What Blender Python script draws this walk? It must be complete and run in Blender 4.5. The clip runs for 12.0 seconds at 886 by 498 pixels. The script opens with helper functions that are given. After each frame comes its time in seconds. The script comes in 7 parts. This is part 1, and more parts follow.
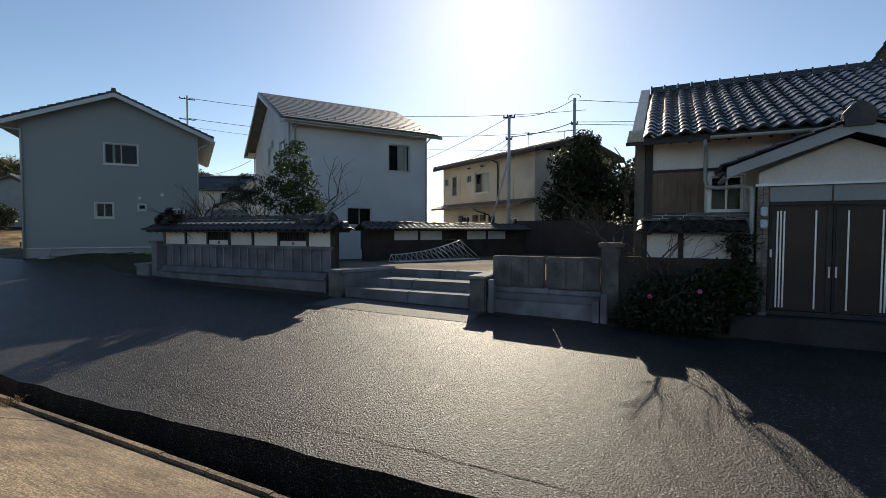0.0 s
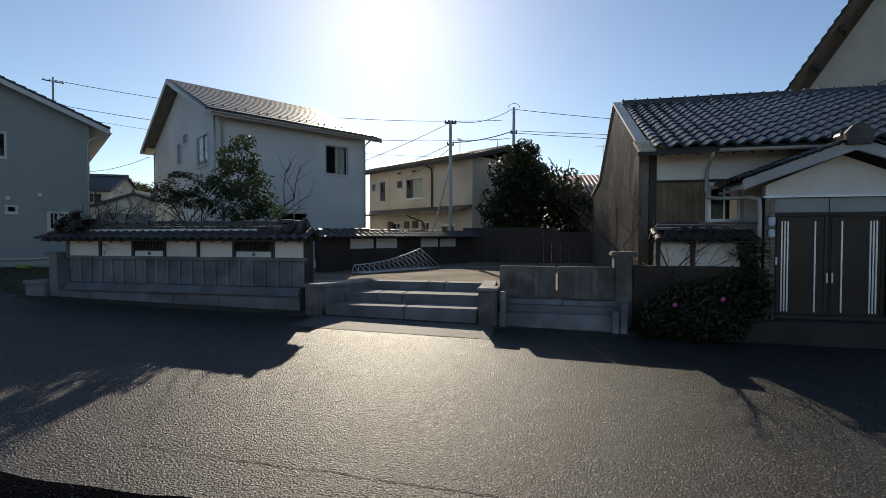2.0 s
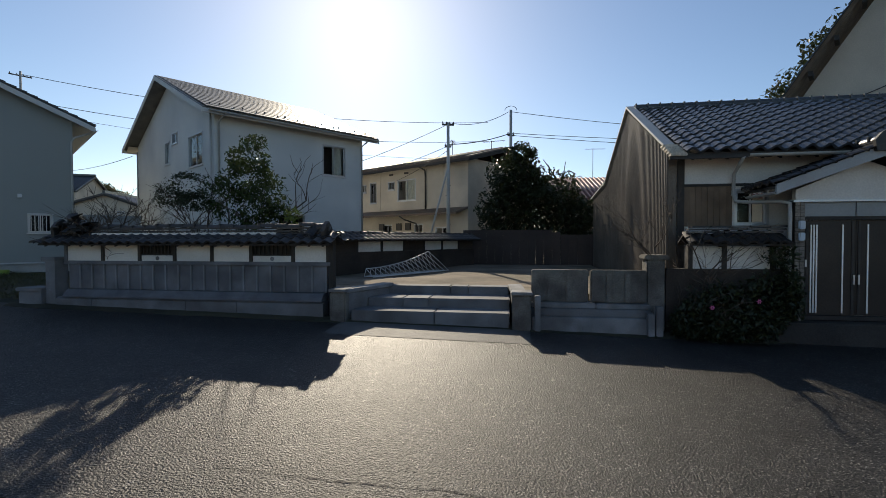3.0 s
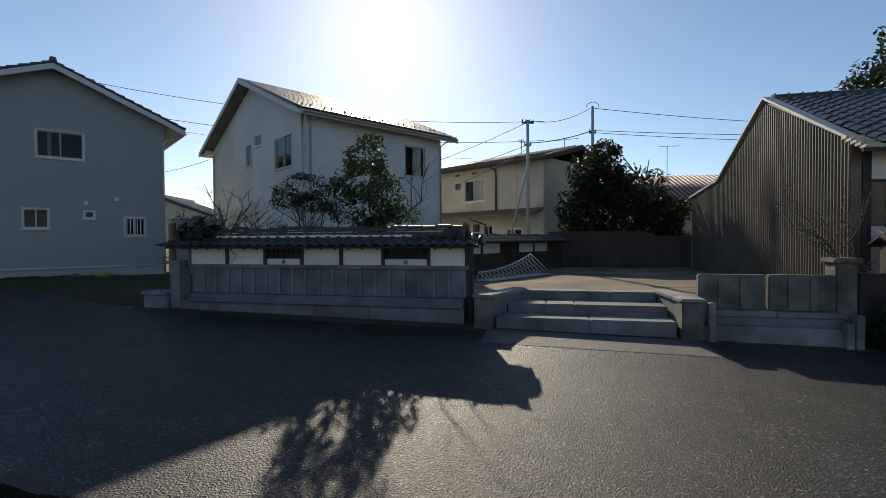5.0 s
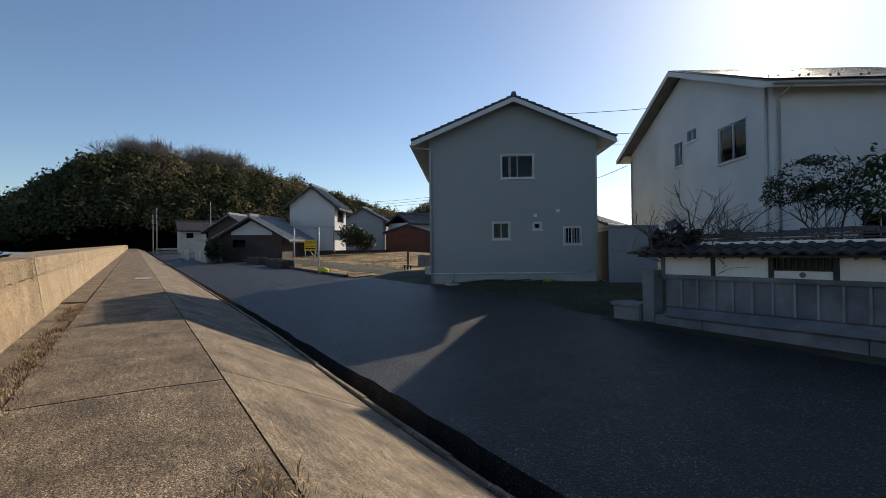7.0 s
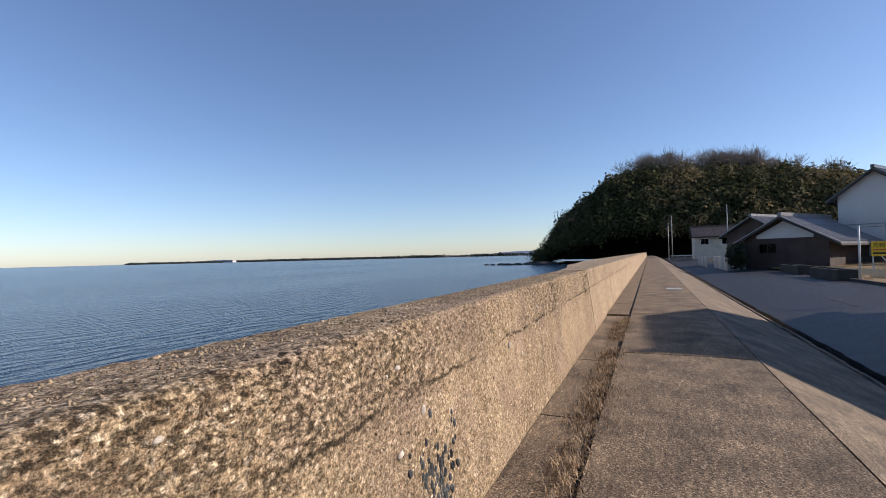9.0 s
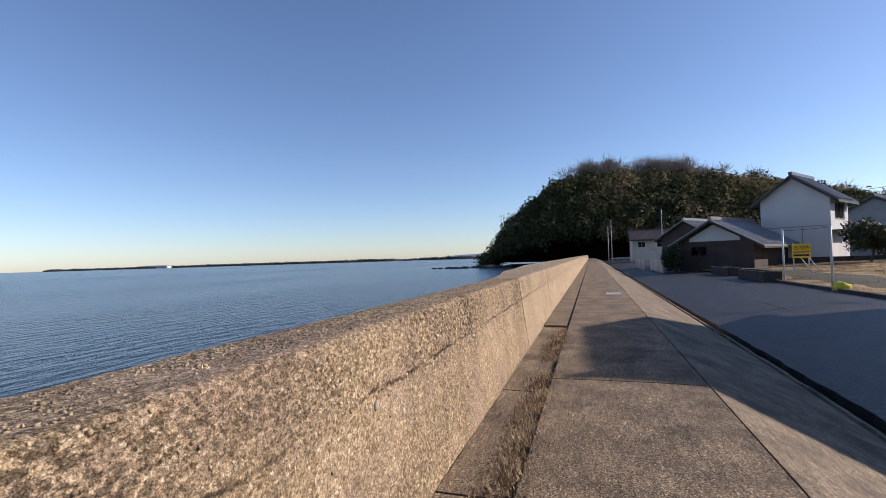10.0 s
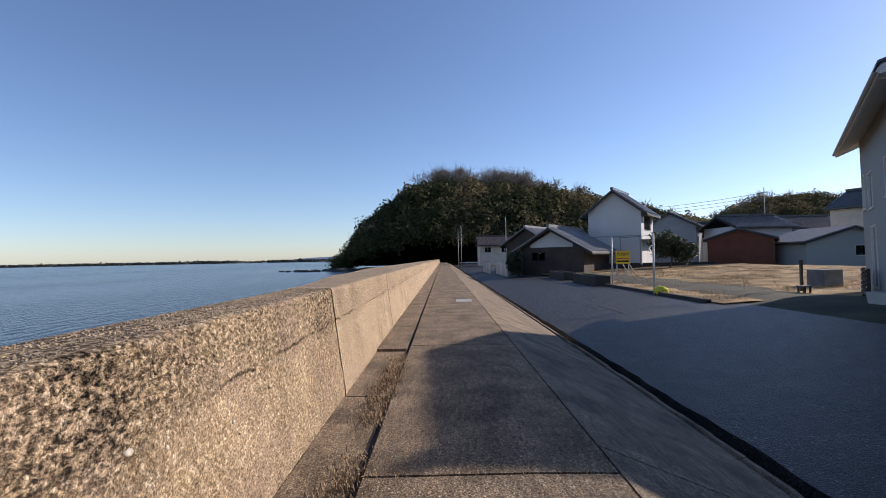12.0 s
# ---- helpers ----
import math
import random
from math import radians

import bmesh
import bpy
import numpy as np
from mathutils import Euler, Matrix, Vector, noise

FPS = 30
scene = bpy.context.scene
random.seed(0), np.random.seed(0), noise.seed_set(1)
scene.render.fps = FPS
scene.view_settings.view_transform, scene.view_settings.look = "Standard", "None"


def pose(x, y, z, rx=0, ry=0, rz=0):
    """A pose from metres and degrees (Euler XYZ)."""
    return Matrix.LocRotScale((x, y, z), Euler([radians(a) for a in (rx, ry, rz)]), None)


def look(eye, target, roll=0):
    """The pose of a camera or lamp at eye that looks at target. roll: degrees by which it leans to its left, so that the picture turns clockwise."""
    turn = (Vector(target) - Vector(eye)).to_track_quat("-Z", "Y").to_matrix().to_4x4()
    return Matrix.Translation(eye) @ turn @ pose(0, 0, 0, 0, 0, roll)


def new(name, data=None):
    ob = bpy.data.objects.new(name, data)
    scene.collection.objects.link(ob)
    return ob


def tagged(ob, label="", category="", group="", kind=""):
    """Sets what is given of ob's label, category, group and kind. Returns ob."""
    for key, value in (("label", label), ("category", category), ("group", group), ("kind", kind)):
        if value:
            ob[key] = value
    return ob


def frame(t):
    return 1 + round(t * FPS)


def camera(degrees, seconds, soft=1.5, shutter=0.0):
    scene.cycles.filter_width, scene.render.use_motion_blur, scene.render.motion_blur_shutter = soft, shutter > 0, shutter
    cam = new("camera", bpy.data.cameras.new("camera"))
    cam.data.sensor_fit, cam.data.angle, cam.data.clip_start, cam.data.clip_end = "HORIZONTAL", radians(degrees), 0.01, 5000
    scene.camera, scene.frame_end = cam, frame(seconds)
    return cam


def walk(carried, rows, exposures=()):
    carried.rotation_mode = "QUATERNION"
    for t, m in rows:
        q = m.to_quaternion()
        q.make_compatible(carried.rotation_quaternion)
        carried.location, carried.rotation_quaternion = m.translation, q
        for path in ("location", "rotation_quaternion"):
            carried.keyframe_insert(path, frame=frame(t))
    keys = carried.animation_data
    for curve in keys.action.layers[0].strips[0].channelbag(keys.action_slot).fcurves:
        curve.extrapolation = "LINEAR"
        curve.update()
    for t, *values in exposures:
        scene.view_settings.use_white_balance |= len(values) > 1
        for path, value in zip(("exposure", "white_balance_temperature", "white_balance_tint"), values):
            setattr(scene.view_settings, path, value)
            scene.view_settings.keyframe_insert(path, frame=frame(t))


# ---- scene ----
cam = camera(87.3, 12.0, soft=0.7)
PATH = [
    (0, (0.012, -0.057, 2.148), (-0.845, 1.748, 2.055), 1.1),
    (0.5, (-0.572, -0.046, 2.146), (-1.32, 1.805, 2.046), 1.2),
    (1, (-1.167, -0.012, 2.125), (-1.806, 1.881, 2.027), 1.1),
    (1.5, (-1.762, -0.028, 2.148), (-2.288, 1.9, 2.074), 1.1),
    (2, (-2.314, -0.036, 2.16), (-2.745, 1.916, 2.101), 1.1),
    (2.5, (-2.928, -0.06, 2.17), (-3.274, 1.909, 2.117), 1.1),
    (3, (-3.45, -0.098, 2.183), (-3.769, 1.875, 2.132), 1.0),
    (5, (-5.849, 0.037, 2.156), (-6.282, 1.989, 2.11), 0.8),
    (5.5, (-6.449, 0.142, 2.145), (-7.039, 2.053, 2.104), 0.7),
    (6, (-7.118, 0.127, 2.122), (-7.986, 1.928, 2.085), 0.5),
    (6.5, (-7.766, 0.142, 2.065), (-9.025, 1.696, 2.033), 0.4),
    (7, (-8.377, 0.119, 2.12), (-10.042, 1.227, 2.097), -0.1),
    (7.5, (-9.026, -0.055, 2.13), (-10.95, 0.492, 2.133), -0.2),
    (7.7, (-9.276, -0.091, 2.14), (-11.255, 0.196, 2.16), -0.4),
    (9.3, (-10.994, -0.335, 2.187), (-12.8, -1.194, 2.217), -1.5),
    (9.5, (-11.236, -0.342, 2.2), (-13.075, -1.129, 2.235), -1.6),
    (10, (-11.869, -0.251, 2.214), (-13.773, -0.859, 2.256), -1.8),
    (10.5, (-12.49, -0.248, 2.195), (-14.437, -0.7, 2.258), -1.5),
    (11, (-13.062, -0.164, 2.206), (-15.022, -0.555, 2.281), -1.6),
    (11.5, (-13.645, -0.21, 2.196), (-15.619, -0.529, 2.259), -1.7),
    (12, (-14.221, -0.209, 2.159), (-16.221, -0.208, 2.2), -1.1),
]
EXPOSURES = [(0, -0.06, 7400, 9), (6, -0.06, 7400, 9), (7.5, 0.0, 7150, 13), (9.5, 0.14, 6650, 19), (12, 0.14, 6650, 19)]
walk(cam, [(t, look(eye, target, roll)) for t, eye, target, roll in PATH], EXPOSURES)

# ---- sky and sun ----
SUN_AZ, SUN_EL = 19.8, 27.4
world = bpy.data.worlds.new("sky")
scene.world = world
world.use_nodes = True
wn = world.node_tree
sky = wn.nodes.new("ShaderNodeTexSky")
sky.sky_type = "NISHITA"
sky.sun_disc = False
sky.sun_elevation = radians(SUN_EL)
sky.sun_rotation = radians(-SUN_AZ)
sky.air_density, sky.dust_density, sky.ozone_density = 0.92, 0.34, 4.6
wn.links.new(sky.outputs[0], wn.nodes["Background"].inputs[0])
wn.nodes["Background"].inputs[1].default_value = 0.14
sun = new("sun", bpy.data.lights.new("sun", "SUN"))
sun.data.energy, sun.data.angle, sun.data.color = 4.9, radians(0.53), (1.0, 0.93, 0.82)
sun_dir = Vector((-math.sin(radians(SUN_AZ)) * math.cos(radians(SUN_EL)), math.cos(radians(SUN_AZ)) * math.cos(radians(SUN_EL)), math.sin(radians(SUN_EL))))
sun.matrix_world = look((0, 0, 30), Vector((0, 0, 30)) - sun_dir)


# ---- materials ----
def mat(name, base, rough=0.7, var=0.25, scale=3.0, fine=60.0, bump=0.2, metal=0.0, tint=None, grain=0.7, spec=0.5, depth=0.01):
    """Two scales of colour noise (stains and grain), fine relief, and an optional second tint in patches."""
    m = bpy.data.materials.new(name)
    m.use_nodes = True
    t = m.node_tree
    b = t.nodes["Principled BSDF"]
    co = t.nodes.new("ShaderNodeTexCoord")
    big = t.nodes.new("ShaderNodeTexNoise")
    big.inputs["Scale"].default_value, big.inputs["Detail"].default_value = scale, 5
    small = t.nodes.new("ShaderNodeTexNoise")
    small.inputs["Scale"].default_value, small.inputs["Detail"].default_value = fine, 3
    info = t.nodes.new("ShaderNodeObjectInfo")
    for n in (big, small):
        t.links.new(co.outputs["Object"], n.inputs["Vector"])
    ramp = t.nodes.new("ShaderNodeMapRange")
    ramp.inputs[1].default_value, ramp.inputs[2].default_value = 0.3, 0.7
    ramp.inputs[3].default_value, ramp.inputs[4].default_value = 1 - var, 1 + var
    t.links.new(big.outputs["Fac"], ramp.inputs[0])
    ramp2 = t.nodes.new("ShaderNodeMapRange")
    ramp2.inputs[1].default_value, ramp2.inputs[2].default_value = 0.3, 0.7
    ramp2.inputs[3].default_value, ramp2.inputs[4].default_value = max(0.05, 1 - var * grain), 1 + var * grain
    t.links.new(small.outputs["Fac"], ramp2.inputs[0])
    mul = t.nodes.new("ShaderNodeMath")
    mul.operation = "MULTIPLY"
    t.links.new(ramp.outputs[0], mul.inputs[0])
    t.links.new(ramp2.outputs[0], mul.inputs[1])
    rnd = t.nodes.new("ShaderNodeMapRange")
    rnd.inputs[3].default_value, rnd.inputs[4].default_value = 1 - var * 0.5, 1 + var * 0.5
    t.links.new(info.outputs["Random"], rnd.inputs[0])
    mul2 = t.nodes.new("ShaderNodeMath")
    mul2.operation = "MULTIPLY"
    t.links.new(mul.outputs[0], mul2.inputs[0])
    t.links.new(rnd.outputs[0], mul2.inputs[1])
    mix = t.nodes.new("ShaderNodeMix")
    mix.data_type = "RGBA"
    mix.inputs[6].default_value = (*base, 1)
    mix.inputs[7].default_value = (*(tint or base), 1)
    if tint:
        patch = t.nodes.new("ShaderNodeTexNoise")
        patch.inputs["Scale"].default_value, patch.inputs["Detail"].default_value = scale * 0.7, 6
        shift = t.nodes.new("ShaderNodeVectorMath")
        shift.inputs[1].default_value = (7.3, 2.1, 4.7)
        t.links.new(co.outputs["Object"], shift.inputs[0])
        t.links.new(shift.outputs[0], patch.inputs["Vector"])
        pr = t.nodes.new("ShaderNodeMapRange")
        pr.inputs[1].default_value, pr.inputs[2].default_value = 0.42, 0.62
        t.links.new(patch.outputs["Fac"], pr.inputs[0])
        t.links.new(pr.outputs[0], mix.inputs[0])
    else:
        mix.inputs[0].default_value = 0
    scale_c = t.nodes.new("ShaderNodeVectorMath")
    scale_c.operation = "SCALE"
    t.links.new(mix.outputs[2], scale_c.inputs[0])
    t.links.new(mul2.outputs[0], scale_c.inputs["Scale"])
    t.links.new(scale_c.outputs[0], b.inputs["Base Color"])
    b.inputs["Roughness"].default_value, b.inputs["Metallic"].default_value = rough, metal
    b.inputs["Specular IOR Level"].default_value = spec
    if bump:
        bp = t.nodes.new("ShaderNodeBump")
        bp.inputs["Strength"].default_value, bp.inputs["Distance"].default_value = bump, depth
        t.links.new(small.outputs["Fac"], bp.inputs["Height"])
        t.links.new(bp.outputs[0], b.inputs["Normal"])
    return m


PALE_ASPHALT = mat("pale_asphalt", (0.10, 0.095, 0.088), 0.7, 0.3, 1.5, 90, 0.8)
CRACK = mat("crack", (0.012, 0.012, 0.012), 0.9, 0.2, 5, 60, 0.0)
PALE_CONCRETE = mat("pale_concrete", (0.40, 0.39, 0.36), 0.85, 0.15, 1.5, 60, 0.3)
DARK_CONCRETE = mat("dark_concrete", (0.035, 0.032, 0.028), 0.85, 0.35, 1.5, 50, 0.5)
PEBBLE = mat("pebble", (0.46, 0.35, 0.225), 0.9, 0.5, 9.0, 60, 0.2, tint=(0.24, 0.18, 0.12), spec=0.2)
PALE_PEBBLE = mat("pale_pebble", (0.50, 0.44, 0.36), 0.7, 0.3, 20.0, 90, 0.2)
WEED = mat("dead_weed", (0.46, 0.34, 0.21), 0.95, 0.4, 6, 60, 0.0, tint=(0.26, 0.175, 0.10))
STRAW = mat("straw", (0.50, 0.34, 0.16), 0.9, 0.35, 4, 60, 0.0, tint=(0.22, 0.14, 0.07))
WATER = bpy.data.materials.new("water")
GREY_WALL = mat("grey_siding", (0.285, 0.30, 0.285), 0.75, 0.04, 0.4, 40, 0.1)
WHITE_WALL = mat("white_siding", (0.62, 0.63, 0.61), 0.75, 0.07, 0.5, 30, 0.1, tint=(0.53, 0.55, 0.55))
PLASTER = mat("white_plaster", (0.68, 0.66, 0.62), 0.85, 0.1, 1.5, 30, 0.2)
CREAM = mat("cream_wall", (0.58, 0.51, 0.41), 0.85, 0.1, 0.8, 30, 0.15, tint=(0.48, 0.42, 0.34))
STONE = mat("grey_stone", (0.18, 0.185, 0.19), 0.85, 0.25, 2.0, 50, 0.5, tint=(0.13, 0.13, 0.13))
PALE_STONE = mat("pale_stone", (0.25, 0.255, 0.26), 0.85, 0.25, 2.0, 50, 0.4, tint=(0.15, 0.15, 0.15))
ROUGH_STONE = mat("rough_stone", (0.16, 0.15, 0.13), 0.9, 0.35, 3.0, 40, 0.9, tint=(0.10, 0.09, 0.08))
EARTH_WALL = mat("earth_wall", (0.055, 0.043, 0.035), 0.95, 0.35, 1.5, 40, 0.7)
DARK_WOOD = mat("dark_wood", (0.035, 0.03, 0.026), 0.75, 0.3, 3, 60, 0.4)
GREY_WOOD = mat("weathered_wood", (0.12, 0.125, 0.135), 0.85, 0.3, 2.0, 80, 0.5, tint=(0.17, 0.175, 0.185))
PALE_WOOD = mat("pale_weathered_wood", (0.21, 0.215, 0.225), 0.85, 0.25, 2.0, 80, 0.4)
BROWN_BOARD = mat("brown_board", (0.15, 0.105, 0.07), 0.85, 0.3, 2.5, 60, 0.5)
TILE = mat("roof_tile", (0.045, 0.047, 0.05), 0.27, 0.35, 3.0, 30, 0.15)
# grey tile with the sun's reflection on far roofs painted in as a lighter base
SUNLIT_TILE = mat("sunlit_tile", (0.20, 0.20, 0.205), 0.4, 0.2, 2.0, 30, 0.15)
GREY_ROOF = mat("grey_roof", (0.10, 0.10, 0.105), 0.6, 0.2, 2.0, 30, 0.15)
BROWN_TILE = mat("brown_tile", (0.09, 0.06, 0.045), 0.5, 0.3, 2.0, 30, 0.15)
RED_TILE = mat("red_tile", (0.16, 0.075, 0.065), 0.5, 0.3, 2.0, 30, 0.15)
SLATE = mat("roof_slate", (0.15, 0.135, 0.115), 0.45, 0.22, 2.5, 25, 0.2, tint=(0.11, 0.10, 0.09))
METAL_BROWN = mat("corrugated_brown", (0.125, 0.10, 0.08), 0.55, 0.25, 0.8, 30, 0.1, 0.2, tint=(0.085, 0.07, 0.055))
RUST_BROWN = mat("rust_red_board", (0.14, 0.045, 0.026), 0.85, 0.2, 1.0, 40, 0.3)
DARK_SHEET = mat("dark_sheet", (0.06, 0.042, 0.035), 0.8, 0.3, 0.8, 40, 0.2)
GRASSY_SOIL = mat("grassy_soil", (0.055, 0.05, 0.028), 0.95, 0.4, 0.9, 30, 0.6, tint=(0.03, 0.032, 0.016))
DIRT = mat("bare_soil", (0.22, 0.17, 0.12), 0.95, 0.35, 0.9, 30, 0.6, tint=(0.13, 0.11, 0.07))
DRY_GRASS = mat("dry_grass", (0.36, 0.235, 0.105), 0.95, 0.5, 0.9, 14, 1.0, tint=(0.19, 0.125, 0.05), depth=0.06)
PVC = mat("pvc", (0.40, 0.40, 0.38), 0.5, 0.12, 2, 40, 0.0)
ALUMINIUM = mat("aluminium", (0.50, 0.51, 0.52), 0.4, 0.08, 3, 60, 0.0, 0.6)
BRIGHT_ALU = mat("bright_aluminium", (0.80, 0.79, 0.76), 0.45, 0.05, 3, 60, 0.0, 0.2)
TRIM_WHITE = mat("white_trim", (0.58, 0.57, 0.54), 0.6, 0.06, 2, 40, 0.0)
BARGE = mat("grey_barge", (0.36, 0.38, 0.39), 0.7, 0.1, 2, 40, 0.1)
DARK_METAL = mat("dark_metal", (0.06, 0.055, 0.05), 0.6, 0.2, 3, 40, 0.0, 0.3)
WIRE = mat("wire", (0.03, 0.03, 0.035), 0.7, 0.1, 3, 40, 0.0)
WHITE_STEEL = mat("white_steel", (0.55, 0.55, 0.53), 0.5, 0.15, 5, 40, 0.0)
GREY_PANEL = mat("grey_panel", (0.24, 0.255, 0.26), 0.5, 0.1, 1.5, 40, 0.0)
DARK_DOOR = mat("dark_door", (0.032, 0.024, 0.019), 0.5, 0.25, 1.5, 40, 0.05, spec=0.3)
PALE_BLUE = mat("pale_blue_plastic", (0.45, 0.53, 0.60), 0.5, 0.05, 3, 40, 0.0)
BRICK_TILE = mat("brick_tile", (0.16, 0.14, 0.12), 0.7, 0.5, 3, 40, 0.2)
CURTAIN = mat("curtain", (0.60, 0.57, 0.50), 0.95, 0.1, 6, 60, 0.1)
# near black: the darkness of unlit rooms put into the colour
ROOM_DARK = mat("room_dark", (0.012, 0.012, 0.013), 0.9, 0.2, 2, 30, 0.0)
YELLOW = mat("yellow_sign", (0.75, 0.48, 0.02), 0.6, 0.05, 3, 40, 0.0)
YELLOW_BAG = mat("yellow_net", (0.65, 0.60, 0.05), 0.8, 0.2, 8, 60, 0.3)
BLACK_PAINT = mat("black_paint", (0.02, 0.018, 0.015), 0.7, 0.05, 3, 40, 0.0)
RED_PAINT = mat("red_paint", (0.45, 0.05, 0.03), 0.7, 0.05, 3, 40, 0.0)
LIME = mat("lime_plastic", (0.30, 0.42, 0.08), 0.5, 0.1, 3, 40, 0.0)
BARK = mat("bark", (0.085, 0.065, 0.05), 0.9, 0.35, 6, 60, 0.6)
PLASTER_FAR = mat("pale_plaster", (0.55, 0.55, 0.54), 0.85, 0.08, 0.4, 20, 0.1)
FOREST = mat("forest_floor", (0.03, 0.03, 0.016), 0.95, 0.4, 0.1, 2.0, 0.0)
BARK_FAR = mat("bare_branches", (0.30, 0.24, 0.19), 0.9, 0.2, 0.3, 3, 0.0)
SAND = mat("sand", (0.36, 0.31, 0.24), 0.9, 0.2, 0.01, 0.2, 0.0)
HAZE_TREES = mat("far_trees", (0.05, 0.06, 0.055), 0.9, 0.3, 0.01, 0.3, 0.0)
# distance haze painted into the mountains' base colour
HAZE_BLUE = mat("hazed_mountains", (0.20, 0.26, 0.36), 0.95, 0.1, 0.002, 0.05, 0.0)
PINK = mat("pink_flower", (0.55, 0.10, 0.25), 0.7, 0.1, 5, 60, 0.0)


def leaf_mat(name, base, tint, rough=0.35, spec=0.5):
    """Leaves: glossy, with light passing through, each island of its own tone."""
    m = bpy.data.materials.new(name)
    m.use_nodes = True
    t = m.node_tree
    b = t.nodes["Principled BSDF"]
    geo = t.nodes.new("ShaderNodeNewGeometry")
    mix = t.nodes.new("ShaderNodeMix")
    mix.data_type = "RGBA"
    mix.inputs[6].default_value, mix.inputs[7].default_value = (*base, 1), (*tint, 1)
    t.links.new(geo.outputs["Random Per Island"], mix.inputs[0])
    t.links.new(mix.outputs[2], b.inputs["Base Color"])
    b.inputs["Roughness"].default_value = rough
    b.inputs["Specular IOR Level"].default_value = spec
    tr = t.nodes.new("ShaderNodeBsdfTranslucent")
    t.links.new(mix.outputs[2], tr.inputs["Color"])
    add = t.nodes.new("ShaderNodeMixShader")
    add.inputs[0].default_value = 0.25
    t.links.new(b.outputs[0], add.inputs[1])
    t.links.new(tr.outputs[0], add.inputs[2])
    t.links.new(add.outputs[0], t.nodes["Material Output"].inputs["Surface"])
    return m


LEAF_GLOSSY = leaf_mat("glossy_leaves", (0.035, 0.055, 0.018), (0.07, 0.09, 0.03), 0.25)
LEAF_DARK = leaf_mat("dark_leaves", (0.025, 0.035, 0.014), (0.045, 0.055, 0.02), 0.45)
LEAF_LIME = leaf_mat("lime_leaves", (0.16, 0.20, 0.03), (0.10, 0.14, 0.03), 0.4)
FOREST_LEAF = leaf_mat("forest_leaves", (0.038, 0.046, 0.017), (0.105, 0.100, 0.042), 0.8, 0.15)
# olive-brown copy of the forest leaves, lightened for the sunlit part of the hill
FOREST_LEAF_SUN = leaf_mat("forest_leaves_sunlit", (0.25, 0.185, 0.10), (0.14, 0.12, 0.055), 0.9, 0.1)
GRASS_DARK = leaf_mat("grass_blades", (0.06, 0.07, 0.02), (0.14, 0.12, 0.05), 0.6)

